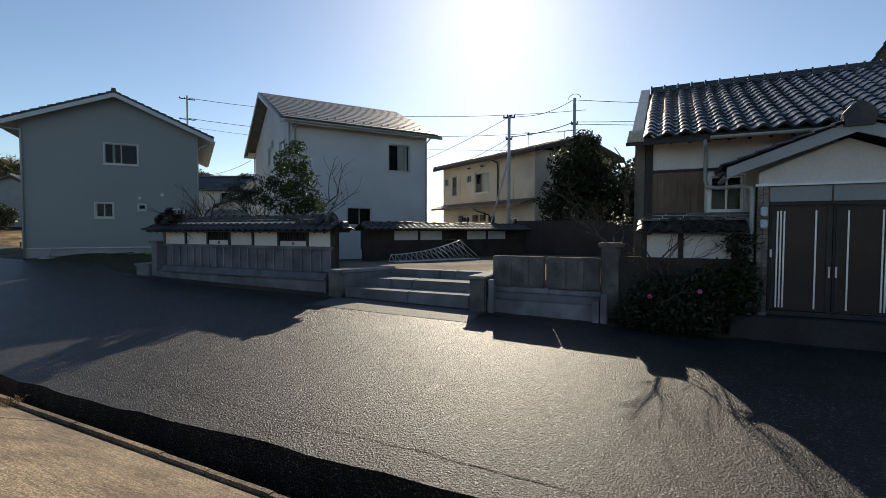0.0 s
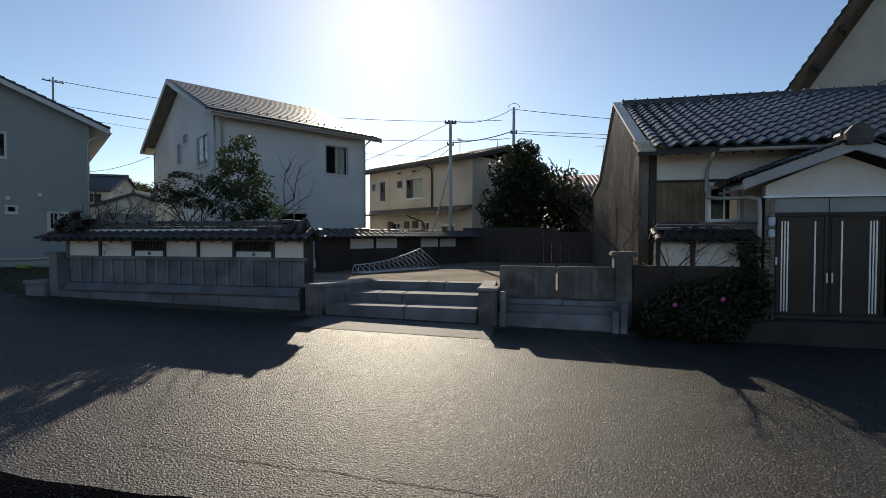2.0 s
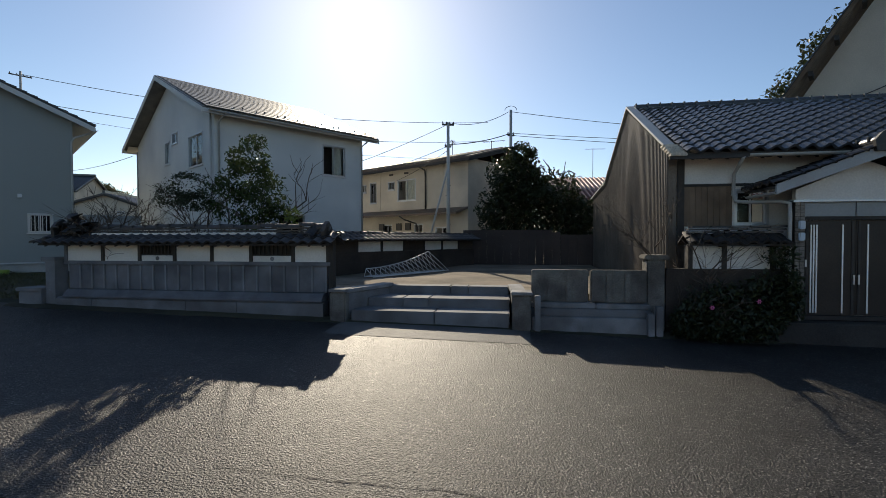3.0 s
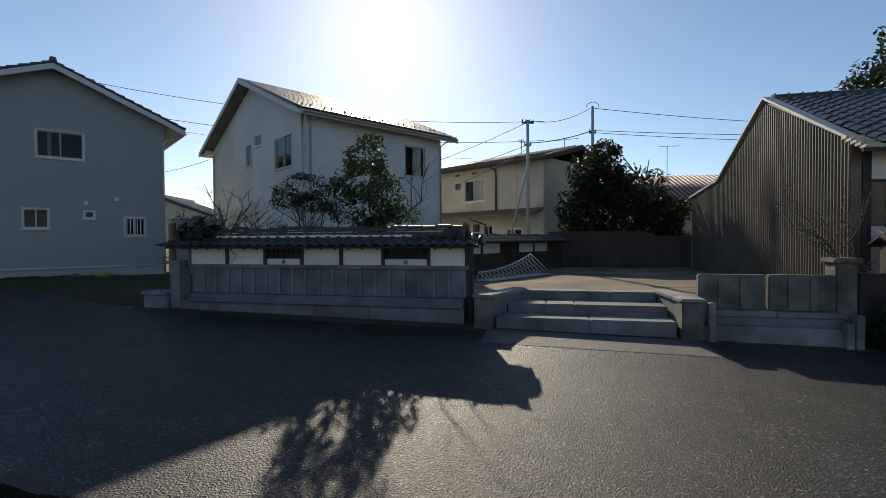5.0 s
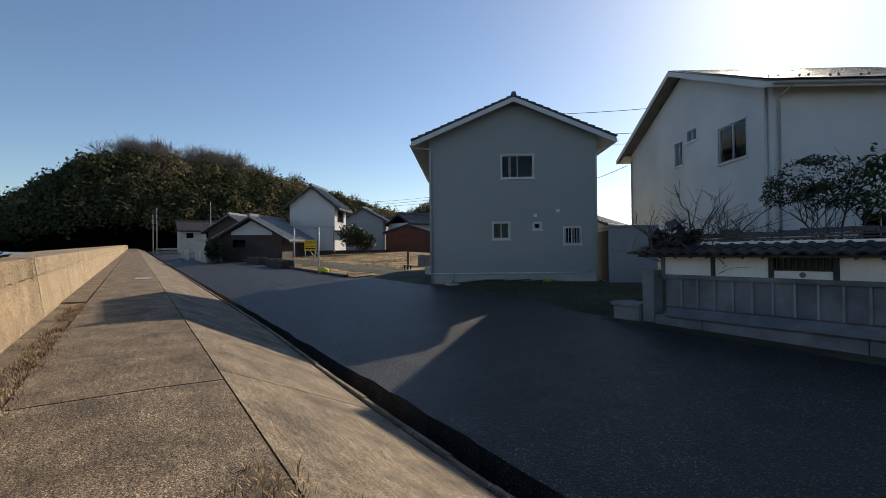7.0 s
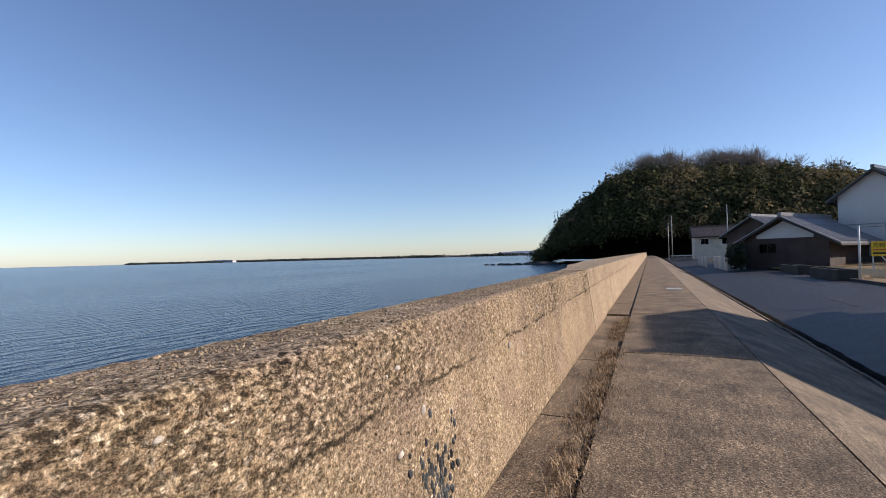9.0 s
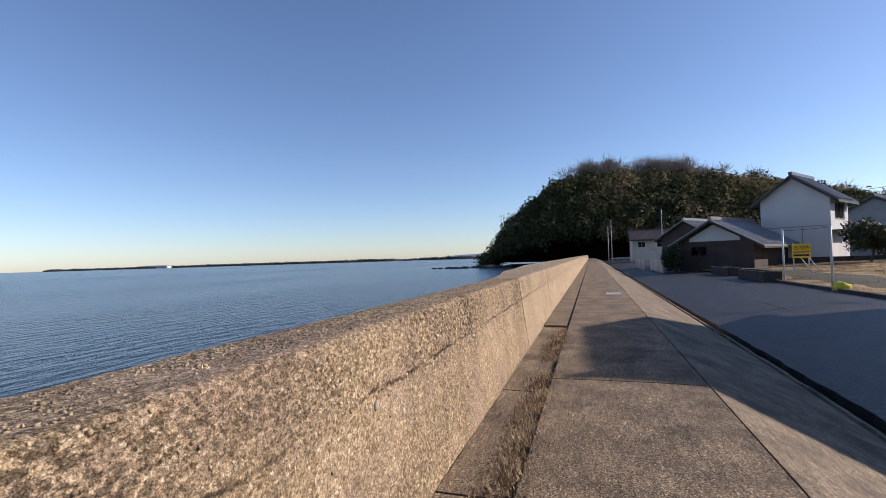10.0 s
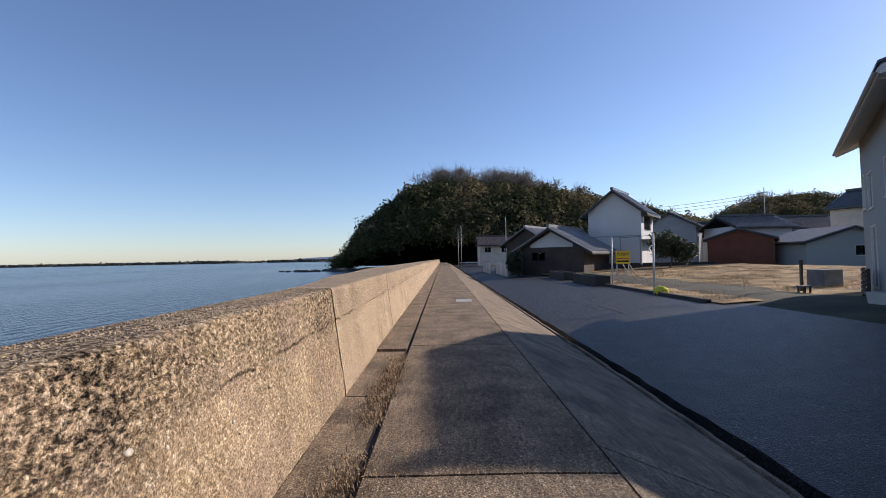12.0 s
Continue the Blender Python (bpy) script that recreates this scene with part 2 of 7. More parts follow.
def aggregate(name, tones, cells, depth, rough=0.9, spec=0.5, streak=0.0):
    """Concrete with its pebbles laid bare: cells of several tones, dark pits between, stains over all."""
    m = bpy.data.materials.new(name)
    m.use_nodes = True
    t = m.node_tree
    b = t.nodes["Principled BSDF"]
    b.inputs["Roughness"].default_value = rough
    co = t.nodes.new("ShaderNodeTexCoord")
    warp = t.nodes.new("ShaderNodeTexNoise")
    warp.inputs["Scale"].default_value, warp.inputs["Detail"].default_value = 14, 2
    va = t.nodes.new("ShaderNodeVectorMath")
    va.operation = "MULTIPLY_ADD"
    va.inputs[1].default_value = (0.02, 0.02, 0.02)
    t.links.new(co.outputs["Object"], warp.inputs["Vector"])
    t.links.new(warp.outputs["Color"], va.inputs[0])
    t.links.new(co.outputs["Object"], va.inputs[2])
    vo = t.nodes.new("ShaderNodeTexVoronoi")
    vo.inputs["Scale"].default_value = cells
    t.links.new(va.outputs[0], vo.inputs["Vector"])
    ramp = t.nodes.new("ShaderNodeValToRGB")
    ramp.color_ramp.interpolation = "LINEAR"
    while len(ramp.color_ramp.elements) < len(tones):
        ramp.color_ramp.elements.new(0.5)
    for k, (pos, col) in enumerate(tones):
        ramp.color_ramp.elements[k].position = pos
        ramp.color_ramp.elements[k].color = (*col, 1)
    sep = t.nodes.new("ShaderNodeSeparateColor")
    t.links.new(vo.outputs["Color"], sep.inputs[0])
    t.links.new(sep.outputs[0], ramp.inputs[0])
    big = t.nodes.new("ShaderNodeTexNoise")
    big.inputs["Scale"].default_value, big.inputs["Detail"].default_value = 2.2, 7
    fine = t.nodes.new("ShaderNodeTexNoise")
    fine.inputs["Scale"].default_value, fine.inputs["Detail"].default_value = cells * 0.62, 5
    for n in (big, fine):
        t.links.new(co.outputs["Object"], n.inputs["Vector"])
    f1 = t.nodes.new("ShaderNodeMapRange")
    f1.inputs[1].default_value, f1.inputs[2].default_value, f1.inputs[3].default_value, f1.inputs[4].default_value = 0.32, 0.68, 0.55, 1.3
    t.links.new(big.outputs["Fac"], f1.inputs[0])
    f2 = t.nodes.new("ShaderNodeMapRange")
    f2.inputs[1].default_value, f2.inputs[2].default_value, f2.inputs[3].default_value, f2.inputs[4].default_value = 0.34, 0.54, 0.25, 1.15
    t.links.new(fine.outputs["Fac"], f2.inputs[0])
    mu = t.nodes.new("ShaderNodeMath")
    mu.operation = "MULTIPLY"
    t.links.new(f1.outputs[0], mu.inputs[0])
    t.links.new(f2.outputs[0], mu.inputs[1])
    b.inputs["Specular IOR Level"].default_value = spec
    if streak:
        # flecks and scuffs drawn out along the walk
        mp = t.nodes.new("ShaderNodeMapping")
        mp.inputs["Scale"].default_value = (7, 34, 34)
        st_ = t.nodes.new("ShaderNodeTexNoise")
        st_.inputs["Scale"].default_value, st_.inputs["Detail"].default_value, st_.inputs["Roughness"].default_value = 1.0, 6, 0.7
        t.links.new(co.outputs["Object"], mp.inputs["Vector"])
        t.links.new(mp.outputs[0], st_.inputs["Vector"])
        f3 = t.nodes.new("ShaderNodeMapRange")
        f3.inputs[1].default_value, f3.inputs[2].default_value, f3.inputs[3].default_value, f3.inputs[4].default_value = 0.35, 0.65, 1 - streak, 1 + streak
        t.links.new(st_.outputs["Fac"], f3.inputs[0])
        mu3 = t.nodes.new("ShaderNodeMath")
        mu3.operation = "MULTIPLY"
        t.links.new(mu.outputs[0], mu3.inputs[0])
        t.links.new(f3.outputs[0], mu3.inputs[1])
        mu = mu3
    sc = t.nodes.new("ShaderNodeVectorMath")
    sc.operation = "SCALE"
    t.links.new(ramp.outputs[0], sc.inputs[0])
    t.links.new(mu.outputs[0], sc.inputs["Scale"])
    t.links.new(sc.outputs[0], b.inputs["Base Color"])
    bp = t.nodes.new("ShaderNodeBump")
    bp.inputs["Strength"].default_value, bp.inputs["Distance"].default_value = 1.0, depth
    t.links.new(fine.outputs["Fac"], bp.inputs["Height"])
    t.links.new(bp.outputs[0], b.inputs["Normal"])
    return m


ASPHALT = aggregate("asphalt", [(0.0, (0.011, 0.0105, 0.010)), (0.55, (0.019, 0.018, 0.017)), (0.88, (0.030, 0.028, 0.026)), (0.97, (0.19, 0.18, 0.165))], 80, 0.02, 0.5, spec=0.4)
CONCRETE = aggregate("concrete", [(0.0, (0.11, 0.074, 0.042)), (0.5, (0.19, 0.133, 0.080)), (0.85, (0.26, 0.190, 0.118)), (0.97, (0.42, 0.33, 0.22))], 130, 0.007, streak=0.35)
SLOPE_CONCRETE = aggregate("slope_concrete", [(0.0, (0.14, 0.100, 0.062)), (0.5, (0.205, 0.150, 0.096)), (0.85, (0.26, 0.198, 0.132)), (0.97, (0.37, 0.295, 0.205))], 130, 0.005, streak=0.4)
DARK_TILE = mat("weathered_tile", (0.026, 0.024, 0.024), 0.5, 0.5, 4.0, 30, 0.4, tint=(0.05, 0.04, 0.032))
GUTTER_WET_SHADED = mat("gutter_wet_shaded", (0.010, 0.010, 0.009), 0.8, 0.3, 2, 40, 0.3, spec=0.2)
SPALL = mat("spalled_stone", (0.05, 0.055, 0.055), 0.8, 0.5, 9, 50, 0.5)


def pitted(name, tones, pits, upper, pour):
    """Sea-worn concrete: mixed pebbles, ragged pits with their shade put into the colour, grey bloom; the upper pour is
    rougher, with a ragged dark line where the pours meet.
    """
    m = bpy.data.materials.new(name)
    m.use_nodes = True
    t = m.node_tree
    b = t.nodes["Principled BSDF"]
    b.inputs["Roughness"].default_value = 0.93
    b.inputs["Specular IOR Level"].default_value = 0.2
    co = t.nodes.new("ShaderNodeTexCoord")

    def tex(scale, detail, rough, size=(1, 1, 1)):
        mp = t.nodes.new("ShaderNodeMapping")
        mp.inputs["Scale"].default_value = size
        n = t.nodes.new("ShaderNodeTexNoise")
        n.inputs["Scale"].default_value, n.inputs["Detail"].default_value, n.inputs["Roughness"].default_value = scale, detail, rough
        t.links.new(co.outputs["Object"], mp.inputs["Vector"])
        t.links.new(mp.outputs[0], n.inputs["Vector"])
        return n.outputs["Fac"]

    def ranged(v, a, c, lo, hi):
        n = t.nodes.new("ShaderNodeMapRange")
        n.inputs[1].default_value, n.inputs[2].default_value, n.inputs[3].default_value, n.inputs[4].default_value = a, c, lo, hi
        t.links.new(v, n.inputs[0])
        return n.outputs[0]

    def calc(op, u, v):
        n = t.nodes.new("ShaderNodeMath")
        n.operation = op
        for k, q in enumerate((u, v)):
            if isinstance(q, float):
                n.inputs[k].default_value = q
            else:
                t.links.new(q, n.inputs[k])
        return n.outputs[0]

    sep = t.nodes.new("ShaderNodeSeparateXYZ")
    t.links.new(co.outputs["Object"], sep.inputs[0])
    z = sep.outputs[2]
    wob = calc("MULTIPLY", calc("SUBTRACT", tex(3.5, 8, 0.75, (1, 1, 0.2)), 0.5), 0.14)
    zz = calc("ADD", z, wob)
    rough_zone = calc("MULTIPLY", ranged(zz, 1.50, 1.62, 0.42, 1.0), ranged(tex(1.1, 4, 0.6), 0.35, 0.62, 0.35, upper))
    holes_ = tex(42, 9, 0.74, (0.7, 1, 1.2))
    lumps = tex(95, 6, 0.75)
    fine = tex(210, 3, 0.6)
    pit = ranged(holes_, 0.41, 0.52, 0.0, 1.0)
    # shade inside the pits painted into the colour, by the relief's own mask
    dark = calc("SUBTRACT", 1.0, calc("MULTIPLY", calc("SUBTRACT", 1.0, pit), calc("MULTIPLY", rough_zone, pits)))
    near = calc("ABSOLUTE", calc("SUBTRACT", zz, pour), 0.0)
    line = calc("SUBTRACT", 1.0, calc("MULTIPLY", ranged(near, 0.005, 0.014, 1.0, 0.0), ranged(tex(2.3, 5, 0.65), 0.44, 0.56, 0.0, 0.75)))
    vo = t.nodes.new("ShaderNodeTexVoronoi")
    vo.inputs["Scale"].default_value = 75
    t.links.new(co.outputs["Object"], vo.inputs["Vector"])
    sc_ = t.nodes.new("ShaderNodeSeparateColor")
    t.links.new(vo.outputs["Color"], sc_.inputs[0])
    ramp = t.nodes.new("ShaderNodeValToRGB")
    while len(ramp.color_ramp.elements) < len(tones):
        ramp.color_ramp.elements.new(0.5)
    for k, (pos, col) in enumerate(tones):
        ramp.color_ramp.elements[k].position = pos
        ramp.color_ramp.elements[k].color = (*col, 1)
    t.links.new(sc_.outputs[0], ramp.inputs[0])
    bloom = t.nodes.new("ShaderNodeMix")
    bloom.data_type = "RGBA"
    bloom.inputs[7].default_value = (0.33, 0.24, 0.17, 1)
    t.links.new(ramp.outputs[0], bloom.inputs[6])
    t.links.new(ranged(tex(1.7, 6, 0.65), 0.46, 0.62, 0.0, 0.75), bloom.inputs[0])
    # hollows between lumps are darkened in the colour as well as sunk
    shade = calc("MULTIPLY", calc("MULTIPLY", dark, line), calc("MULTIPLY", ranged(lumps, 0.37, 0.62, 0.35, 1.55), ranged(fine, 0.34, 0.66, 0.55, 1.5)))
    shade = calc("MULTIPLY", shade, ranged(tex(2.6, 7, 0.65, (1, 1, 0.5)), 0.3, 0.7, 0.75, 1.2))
    out = t.nodes.new("ShaderNodeVectorMath")
    out.operation = "SCALE"
    t.links.new(bloom.outputs[2], out.inputs[0])
    t.links.new(shade, out.inputs["Scale"])
    t.links.new(out.outputs[0], b.inputs["Base Color"])
    high = calc("ADD", calc("MULTIPLY", pit, calc("MULTIPLY", rough_zone, 0.9)), calc("ADD", calc("MULTIPLY", lumps, 0.5), calc("MULTIPLY", fine, 0.12)))
    bp = t.nodes.new("ShaderNodeBump")
    bp.inputs["Strength"].default_value, bp.inputs["Distance"].default_value = 0.8, 0.012
    t.links.new(high, bp.inputs["Height"])
    t.links.new(bp.outputs[0], b.inputs["Normal"])
    return m


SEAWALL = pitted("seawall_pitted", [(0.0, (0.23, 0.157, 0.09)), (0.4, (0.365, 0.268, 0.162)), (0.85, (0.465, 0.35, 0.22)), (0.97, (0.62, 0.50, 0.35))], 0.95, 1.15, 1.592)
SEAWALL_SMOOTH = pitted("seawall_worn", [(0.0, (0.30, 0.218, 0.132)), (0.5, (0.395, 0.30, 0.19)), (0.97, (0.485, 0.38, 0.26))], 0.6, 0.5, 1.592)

# glass and water
GLASS = bpy.data.materials.new("window_glass")
GLASS.use_nodes = True
gb = GLASS.node_tree.nodes["Principled BSDF"]
gb.inputs["Base Color"].default_value = (0.85, 0.9, 0.9, 1)
gb.inputs["Roughness"].default_value = 0.02
gb.inputs["Transmission Weight"].default_value = 1.0
gb.inputs["IOR"].default_value = 1.2
WATER.use_nodes = True
wt = WATER.node_tree
wb = wt.nodes["Principled BSDF"]
wb.inputs["Base Color"].default_value = (0.008, 0.028, 0.06, 1)
wb.inputs["Roughness"].default_value = 0.21
wb.inputs["IOR"].default_value = 1.30
wco = wt.nodes.new("ShaderNodeTexCoord")
wmap = wt.nodes.new("ShaderNodeMapping")
wmap.inputs["Scale"].default_value = (0.5, 1.6, 1)
wmap.inputs["Rotation"].default_value = (0, 0, 0.5)
w1 = wt.nodes.new("ShaderNodeTexNoise")
w1.inputs["Scale"].default_value, w1.inputs["Detail"].default_value = 1.3, 5
w2 = wt.nodes.new("ShaderNodeTexNoise")
w2.inputs["Scale"].default_value, w2.inputs["Detail"].default_value = 0.012, 4
wmap2 = wt.nodes.new("ShaderNodeMapping")
wmap2.inputs["Scale"].default_value = (0.35, 2.2, 1)
wmap2.inputs["Rotation"].default_value = (0, 0, 0.95)
wbump = wt.nodes.new("ShaderNodeBump")
wbump.inputs["Distance"].default_value = 0.2
wr = wt.nodes.new("ShaderNodeMapRange")
wr.inputs[1].default_value, wr.inputs[2].default_value = 0.42, 0.60
wr.inputs[3].default_value, wr.inputs[4].default_value = 0.3, 1.0
for n, mp in ((w1, wmap), (w2, wmap2)):
    wt.links.new(wco.outputs["Object"], mp.inputs["Vector"])
    wt.links.new(mp.outputs[0], n.inputs["Vector"])
wt.links.new(w2.outputs["Fac"], wr.inputs[0])
wt.links.new(wr.outputs[0], wbump.inputs["Strength"])
wt.links.new(w1.outputs["Fac"], wbump.inputs["Height"])
wt.links.new(wbump.outputs[0], wb.inputs["Normal"])


# ---- building helpers ----
def box(bm, x0, x1, y0, y1, z0, z1):
    vs = [bm.verts.new((x, y, z)) for z in (z0, z1) for y in (y0, y1) for x in (x0, x1)]
    for f in ((0, 2, 3, 1), (4, 5, 7, 6), (0, 1, 5, 4), (2, 6, 7, 3), (0, 4, 6, 2), (1, 3, 7, 5)):
        bm.faces.new([vs[k] for k in f])
    return vs


def prism(bm, poly, axis, a, b):
    """A polygon in two coordinates (those left when axis is taken out, in order), drawn out along axis from a to b."""
    def at(p, d):
        q = list(p)
        q.insert(axis, d)
        return bm.verts.new(q)
    lo, hi = [at(p, a) for p in poly], [at(p, b) for p in poly]
    n = len(poly)
    bm.faces.new(lo)
    bm.faces.new(hi[::-1])
    for k in range(n):
        bm.faces.new((lo[k], hi[k], hi[(k + 1) % n], lo[(k + 1) % n]))


def mesh_of(name, bm, material, smooth=False):
    bmesh.ops.recalc_face_normals(bm, faces=bm.faces)
    me = bpy.data.meshes.new(name)
    bm.to_mesh(me)
    bm.free()
    me.materials.append(material)
    if smooth:
        me.shade_smooth()
    return me


def part(name, bm, material, parent=None, label="", smooth=False):
    ob = new(name, mesh_of(name, bm, material, smooth))
    ob.parent = parent
    return tagged(ob, label)


def piece(name, me, parent, m):
    """One more object on a shared mesh."""
    ob = new(name, me)
    ob.parent = parent
    ob.matrix_basis = m
    return ob


def thing(name, label, category, m=None, group="", kind=""):
    ob = new(name)
    ob.empty_display_size = 0.2
    if m is not None:
        ob.matrix_basis = m
    return tagged(ob, label, category, group, kind)


def holed(bm, x0, x1, z0, z1, y0, y1, holes):
    """A wall along x with rectangular openings (x0, x1, z0, z1) through it."""
    xs = sorted({x0, x1, *(h[0] for h in holes), *(h[1] for h in holes)})
    zs = sorted({z0, z1, *(h[2] for h in holes), *(h[3] for h in holes)})
    made = {}

    def at(i, j, k):
        if (i, j, k) not in made:
            made[i, j, k] = bm.verts.new((xs[i], (y0, y1)[j], zs[k]))
        return made[i, j, k]

    def solid(i, k):
        if not (0 <= i < len(xs) - 1 and 0 <= k < len(zs) - 1):
            return False
        x, z = (xs[i] + xs[i + 1]) / 2, (zs[k] + zs[k + 1]) / 2
        return not any(h[0] <= x <= h[1] and h[2] <= z <= h[3] for h in holes)

    for i in range(len(xs) - 1):
        for k in range(len(zs) - 1):
            if not solid(i, k):
                continue
            for j in (0, 1):
                bm.faces.new((at(i, j, k), at(i + 1, j, k), at(i + 1, j, k + 1), at(i, j, k + 1)))
            for di, dk, p, q in ((-1, 0, (i, k), (i, k + 1)), (1, 0, (i + 1, k), (i + 1, k + 1)), (0, -1, (i, k), (i + 1, k)), (0, 1, (i, k + 1), (i + 1, k + 1))):
                if not solid(i + di, k + dk):
                    bm.faces.new((at(p[0], 0, p[1]), at(q[0], 0, q[1]), at(q[0], 1, q[1]), at(p[0], 1, p[1])))


def quad(bm, a, b, c, d):
    bm.faces.new([bm.verts.new(p) for p in (a, b, c, d)])


# ---- ground, sea, road, walkway, sea wall ----

# The land by the street falls gently towards the west; houses and walls there lean with it by about one degree.
LAND = Matrix.Translation((-9.4, 9, 1.8)) @ Matrix.Rotation(radians(-1.12), 4, "Y") @ Matrix.Translation((9.4, -9, -1.8))
TURN = math.degrees(math.atan2(0.81, 0.59))
rng = random.Random(7)


def smooth(a, b, v):
    k = min(1.0, max(0.0, (v - a) / (b - a)))
    return k * k * (3 - 2 * k)


def land_z(x, y):
    """Height of the land in world metres."""
    if y < 2.4:
        return -0.25
    k = (min(y, 8.8) - 2.95) / 5.85
    z = 0.1 + 0.34 * k + 0.16 * max(0.0, k) * (1 - k)
    if y > 8.8:
        z += 0.25 * smooth(8.8, 11.5, y)
    return z


def sheet(name, xs, ys, height, material, label, category, kind="structure"):
    bm = bmesh.new()
    rows = [[bm.verts.new((x, y, height(x, y))) for x in xs] for y in ys]
    for r0, r1 in zip(rows, rows[1:]):
        for k in range(len(xs) - 1):
            bm.faces.new((r0[k], r0[k + 1], r1[k + 1], r1[k]))
    return tagged(part(name, bm, material, smooth=True), label, category, kind=kind)


def span(*stops):
    """Coordinates in even steps: stop, step, stop, step, stop ..."""
    out = [stops[0]]
    for step, stop in zip(stops[1::2], stops[2::2]):
        n = max(1, round((stop - out[-1]) / step))
        a = out[-1]
        out += [a + (stop - a) * (k + 1) / n for k in range(n)]
    return out


# One sheet of ground from the sea bed to the far hills.
sheet("ground", span(-3000, 500, -400, 60, -100, 4, 30, 40, 600), span(-4000, 1000, -500, 200, -1.7, 0.05, -1.6, 2, 2.4, 0.2, 3.0, 0.6, 14, 6, 60, 60, 700),
      lambda x, y: -3.0 if y < -1.65 else -0.6 if y < 3.1 else land_z(x, y) - 0.02 + (0.03 * noise.noise((x * 0.8, y * 0.8, 0)) if y > 9.6 else -0.1),
      GRASSY_SOIL, "dark soil with short winter grass", "ground")
# water
bm = bmesh.new()
quad(bm, (-3500, -3500, -1.0), (1500, -3500, -1.0), (1500, -1.62, -1.0), (-3500, -1.62, -1.0))
tagged(part("water", bm, WATER), "calm blue water of a wide bay", "water", kind="structure")

# asphalt road with a rough broken edge along the gutter
bm = bmesh.new()
xs = span(-170, 4, -40, 0.25, 12, 4, 40)
rows = []
for x in xs:
    edge = 3.12 - 0.24 * smooth(-1, -7, x) + 0.11 * smooth(-9, -14, x) + 0.05 * noise.noise((x * 1.7, 0.3, 0)) + 0.02 * noise.noise((x * 6, 1, 0))
    far = 9.05 if x > -15.5 else 9.05 + 0.9 * smooth(-15.5, -19, x) if x > -23.6 else 8.75
    if -33.5 < x < -29:
        far = 8.75 + 0.9 * smooth(-33.5, -30, x)
    if -29 <= x <= -23.6:
        far = 9.6
    ys = [edge, edge + 0.01] + [edge + (far - edge) * k / 8 for k in range(1, 9)]
    rows.append([bm.verts.new((x, y, (land_z(x, y) + 0.012) if n else -0.4)) for n, y in enumerate(ys)])
for r0, r1 in zip(rows, rows[1:]):
    for k in range(len(r0) - 1):
        bm.faces.new((r0[k], r1[k], r1[k + 1], r0[k + 1]))
tagged(part("road", bm, ASPHALT, smooth=False), "worn dark grey asphalt street", "road", kind="structure")
# a paler patch of older surface before the steps
bm = bmesh.new()
rows = [[bm.verts.new((x, y + 0.03 * noise.noise((x * 2, y, 3)), land_z(x, y) + 0.018)) for x in span(-6.9, 0.3, -3.2)] for y in (7.75, 8.2, 8.75)]
for r0, r1 in zip(rows, rows[1:]):
    for k in range(len(r0) - 1):
        bm.faces.new((r0[k], r0[k + 1], r1[k + 1], r1[k]))
tagged(part("pavement_patch", bm, PALE_ASPHALT), "paler strip of old asphalt before the stone steps", "pavement", kind="structure")
# tar seams and cracks in the asphalt
def crack(points, width=0.006):
    bm = bmesh.new()
    prev = None
    for n, (x, y) in enumerate(points):
        w = width * (0.6 + 0.8 * rng.random())
        a, b = bm.verts.new((x, y - w, land_z(x, y) + 0.0155)), bm.verts.new((x, y + w, land_z(x, y) + 0.0155))
        if prev:
            bm.faces.new((prev[0], a, b, prev[1]))
        prev = (a, b)
    return tagged(part("road_crack", bm, CRACK), "thin dark crack in the asphalt", "crack", kind="structure")


crack([(-6.0 + 0.07 * k, 3.50 + 0.035 * noise.noise((k * 0.16, 5, 0)) + 0.015 * noise.noise((k * 0.9, 2, 0))) for k in range(0, 85)], 0.004)
crack([(-37 - 0.12 * k, 6.9 + 0.05 * noise.noise((k * 0.4, 8, 0))) for k in range(0, 30)], 0.05)
crack([(-29 - 0.12 * k, 5.5 + 0.05 * noise.noise((k * 0.4, 9, 0))) for k in range(0, 22)], 0.05)

# gutter of wet concrete; the road edge's shade is painted into its near-black colour
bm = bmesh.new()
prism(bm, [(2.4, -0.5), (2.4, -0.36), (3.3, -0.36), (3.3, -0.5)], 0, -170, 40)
tagged(part("gutter", bm, GUTTER_WET_SHADED), "wet bottom of the roadside gutter, coloured near black for the shade in it", "gutter", kind="structure")

# walkway: body, edge strip, slabs and slope as separate pieces
WALK_Z, WALL_TOP = 0.92, 1.9
bm = bmesh.new()
prism(bm, [(-1.2, -0.5), (-1.2, WALK_Z - 0.05), (0.78, WALK_Z - 0.05), (2.34, 0.14), (2.46, 0.10), (2.46, -0.5)], 0, -170, 40)
walkway = tagged(part("walkway", bm, DARK_CONCRETE), "worn concrete walkway raised along the sea wall", "walkway", kind="structure")


def widen(x):
    """The slope beside the walkway grows wider towards the west."""
    return 0.09 * smooth(-5, -12.5, x) + 0.17 * smooth(-12.5, -20, x)


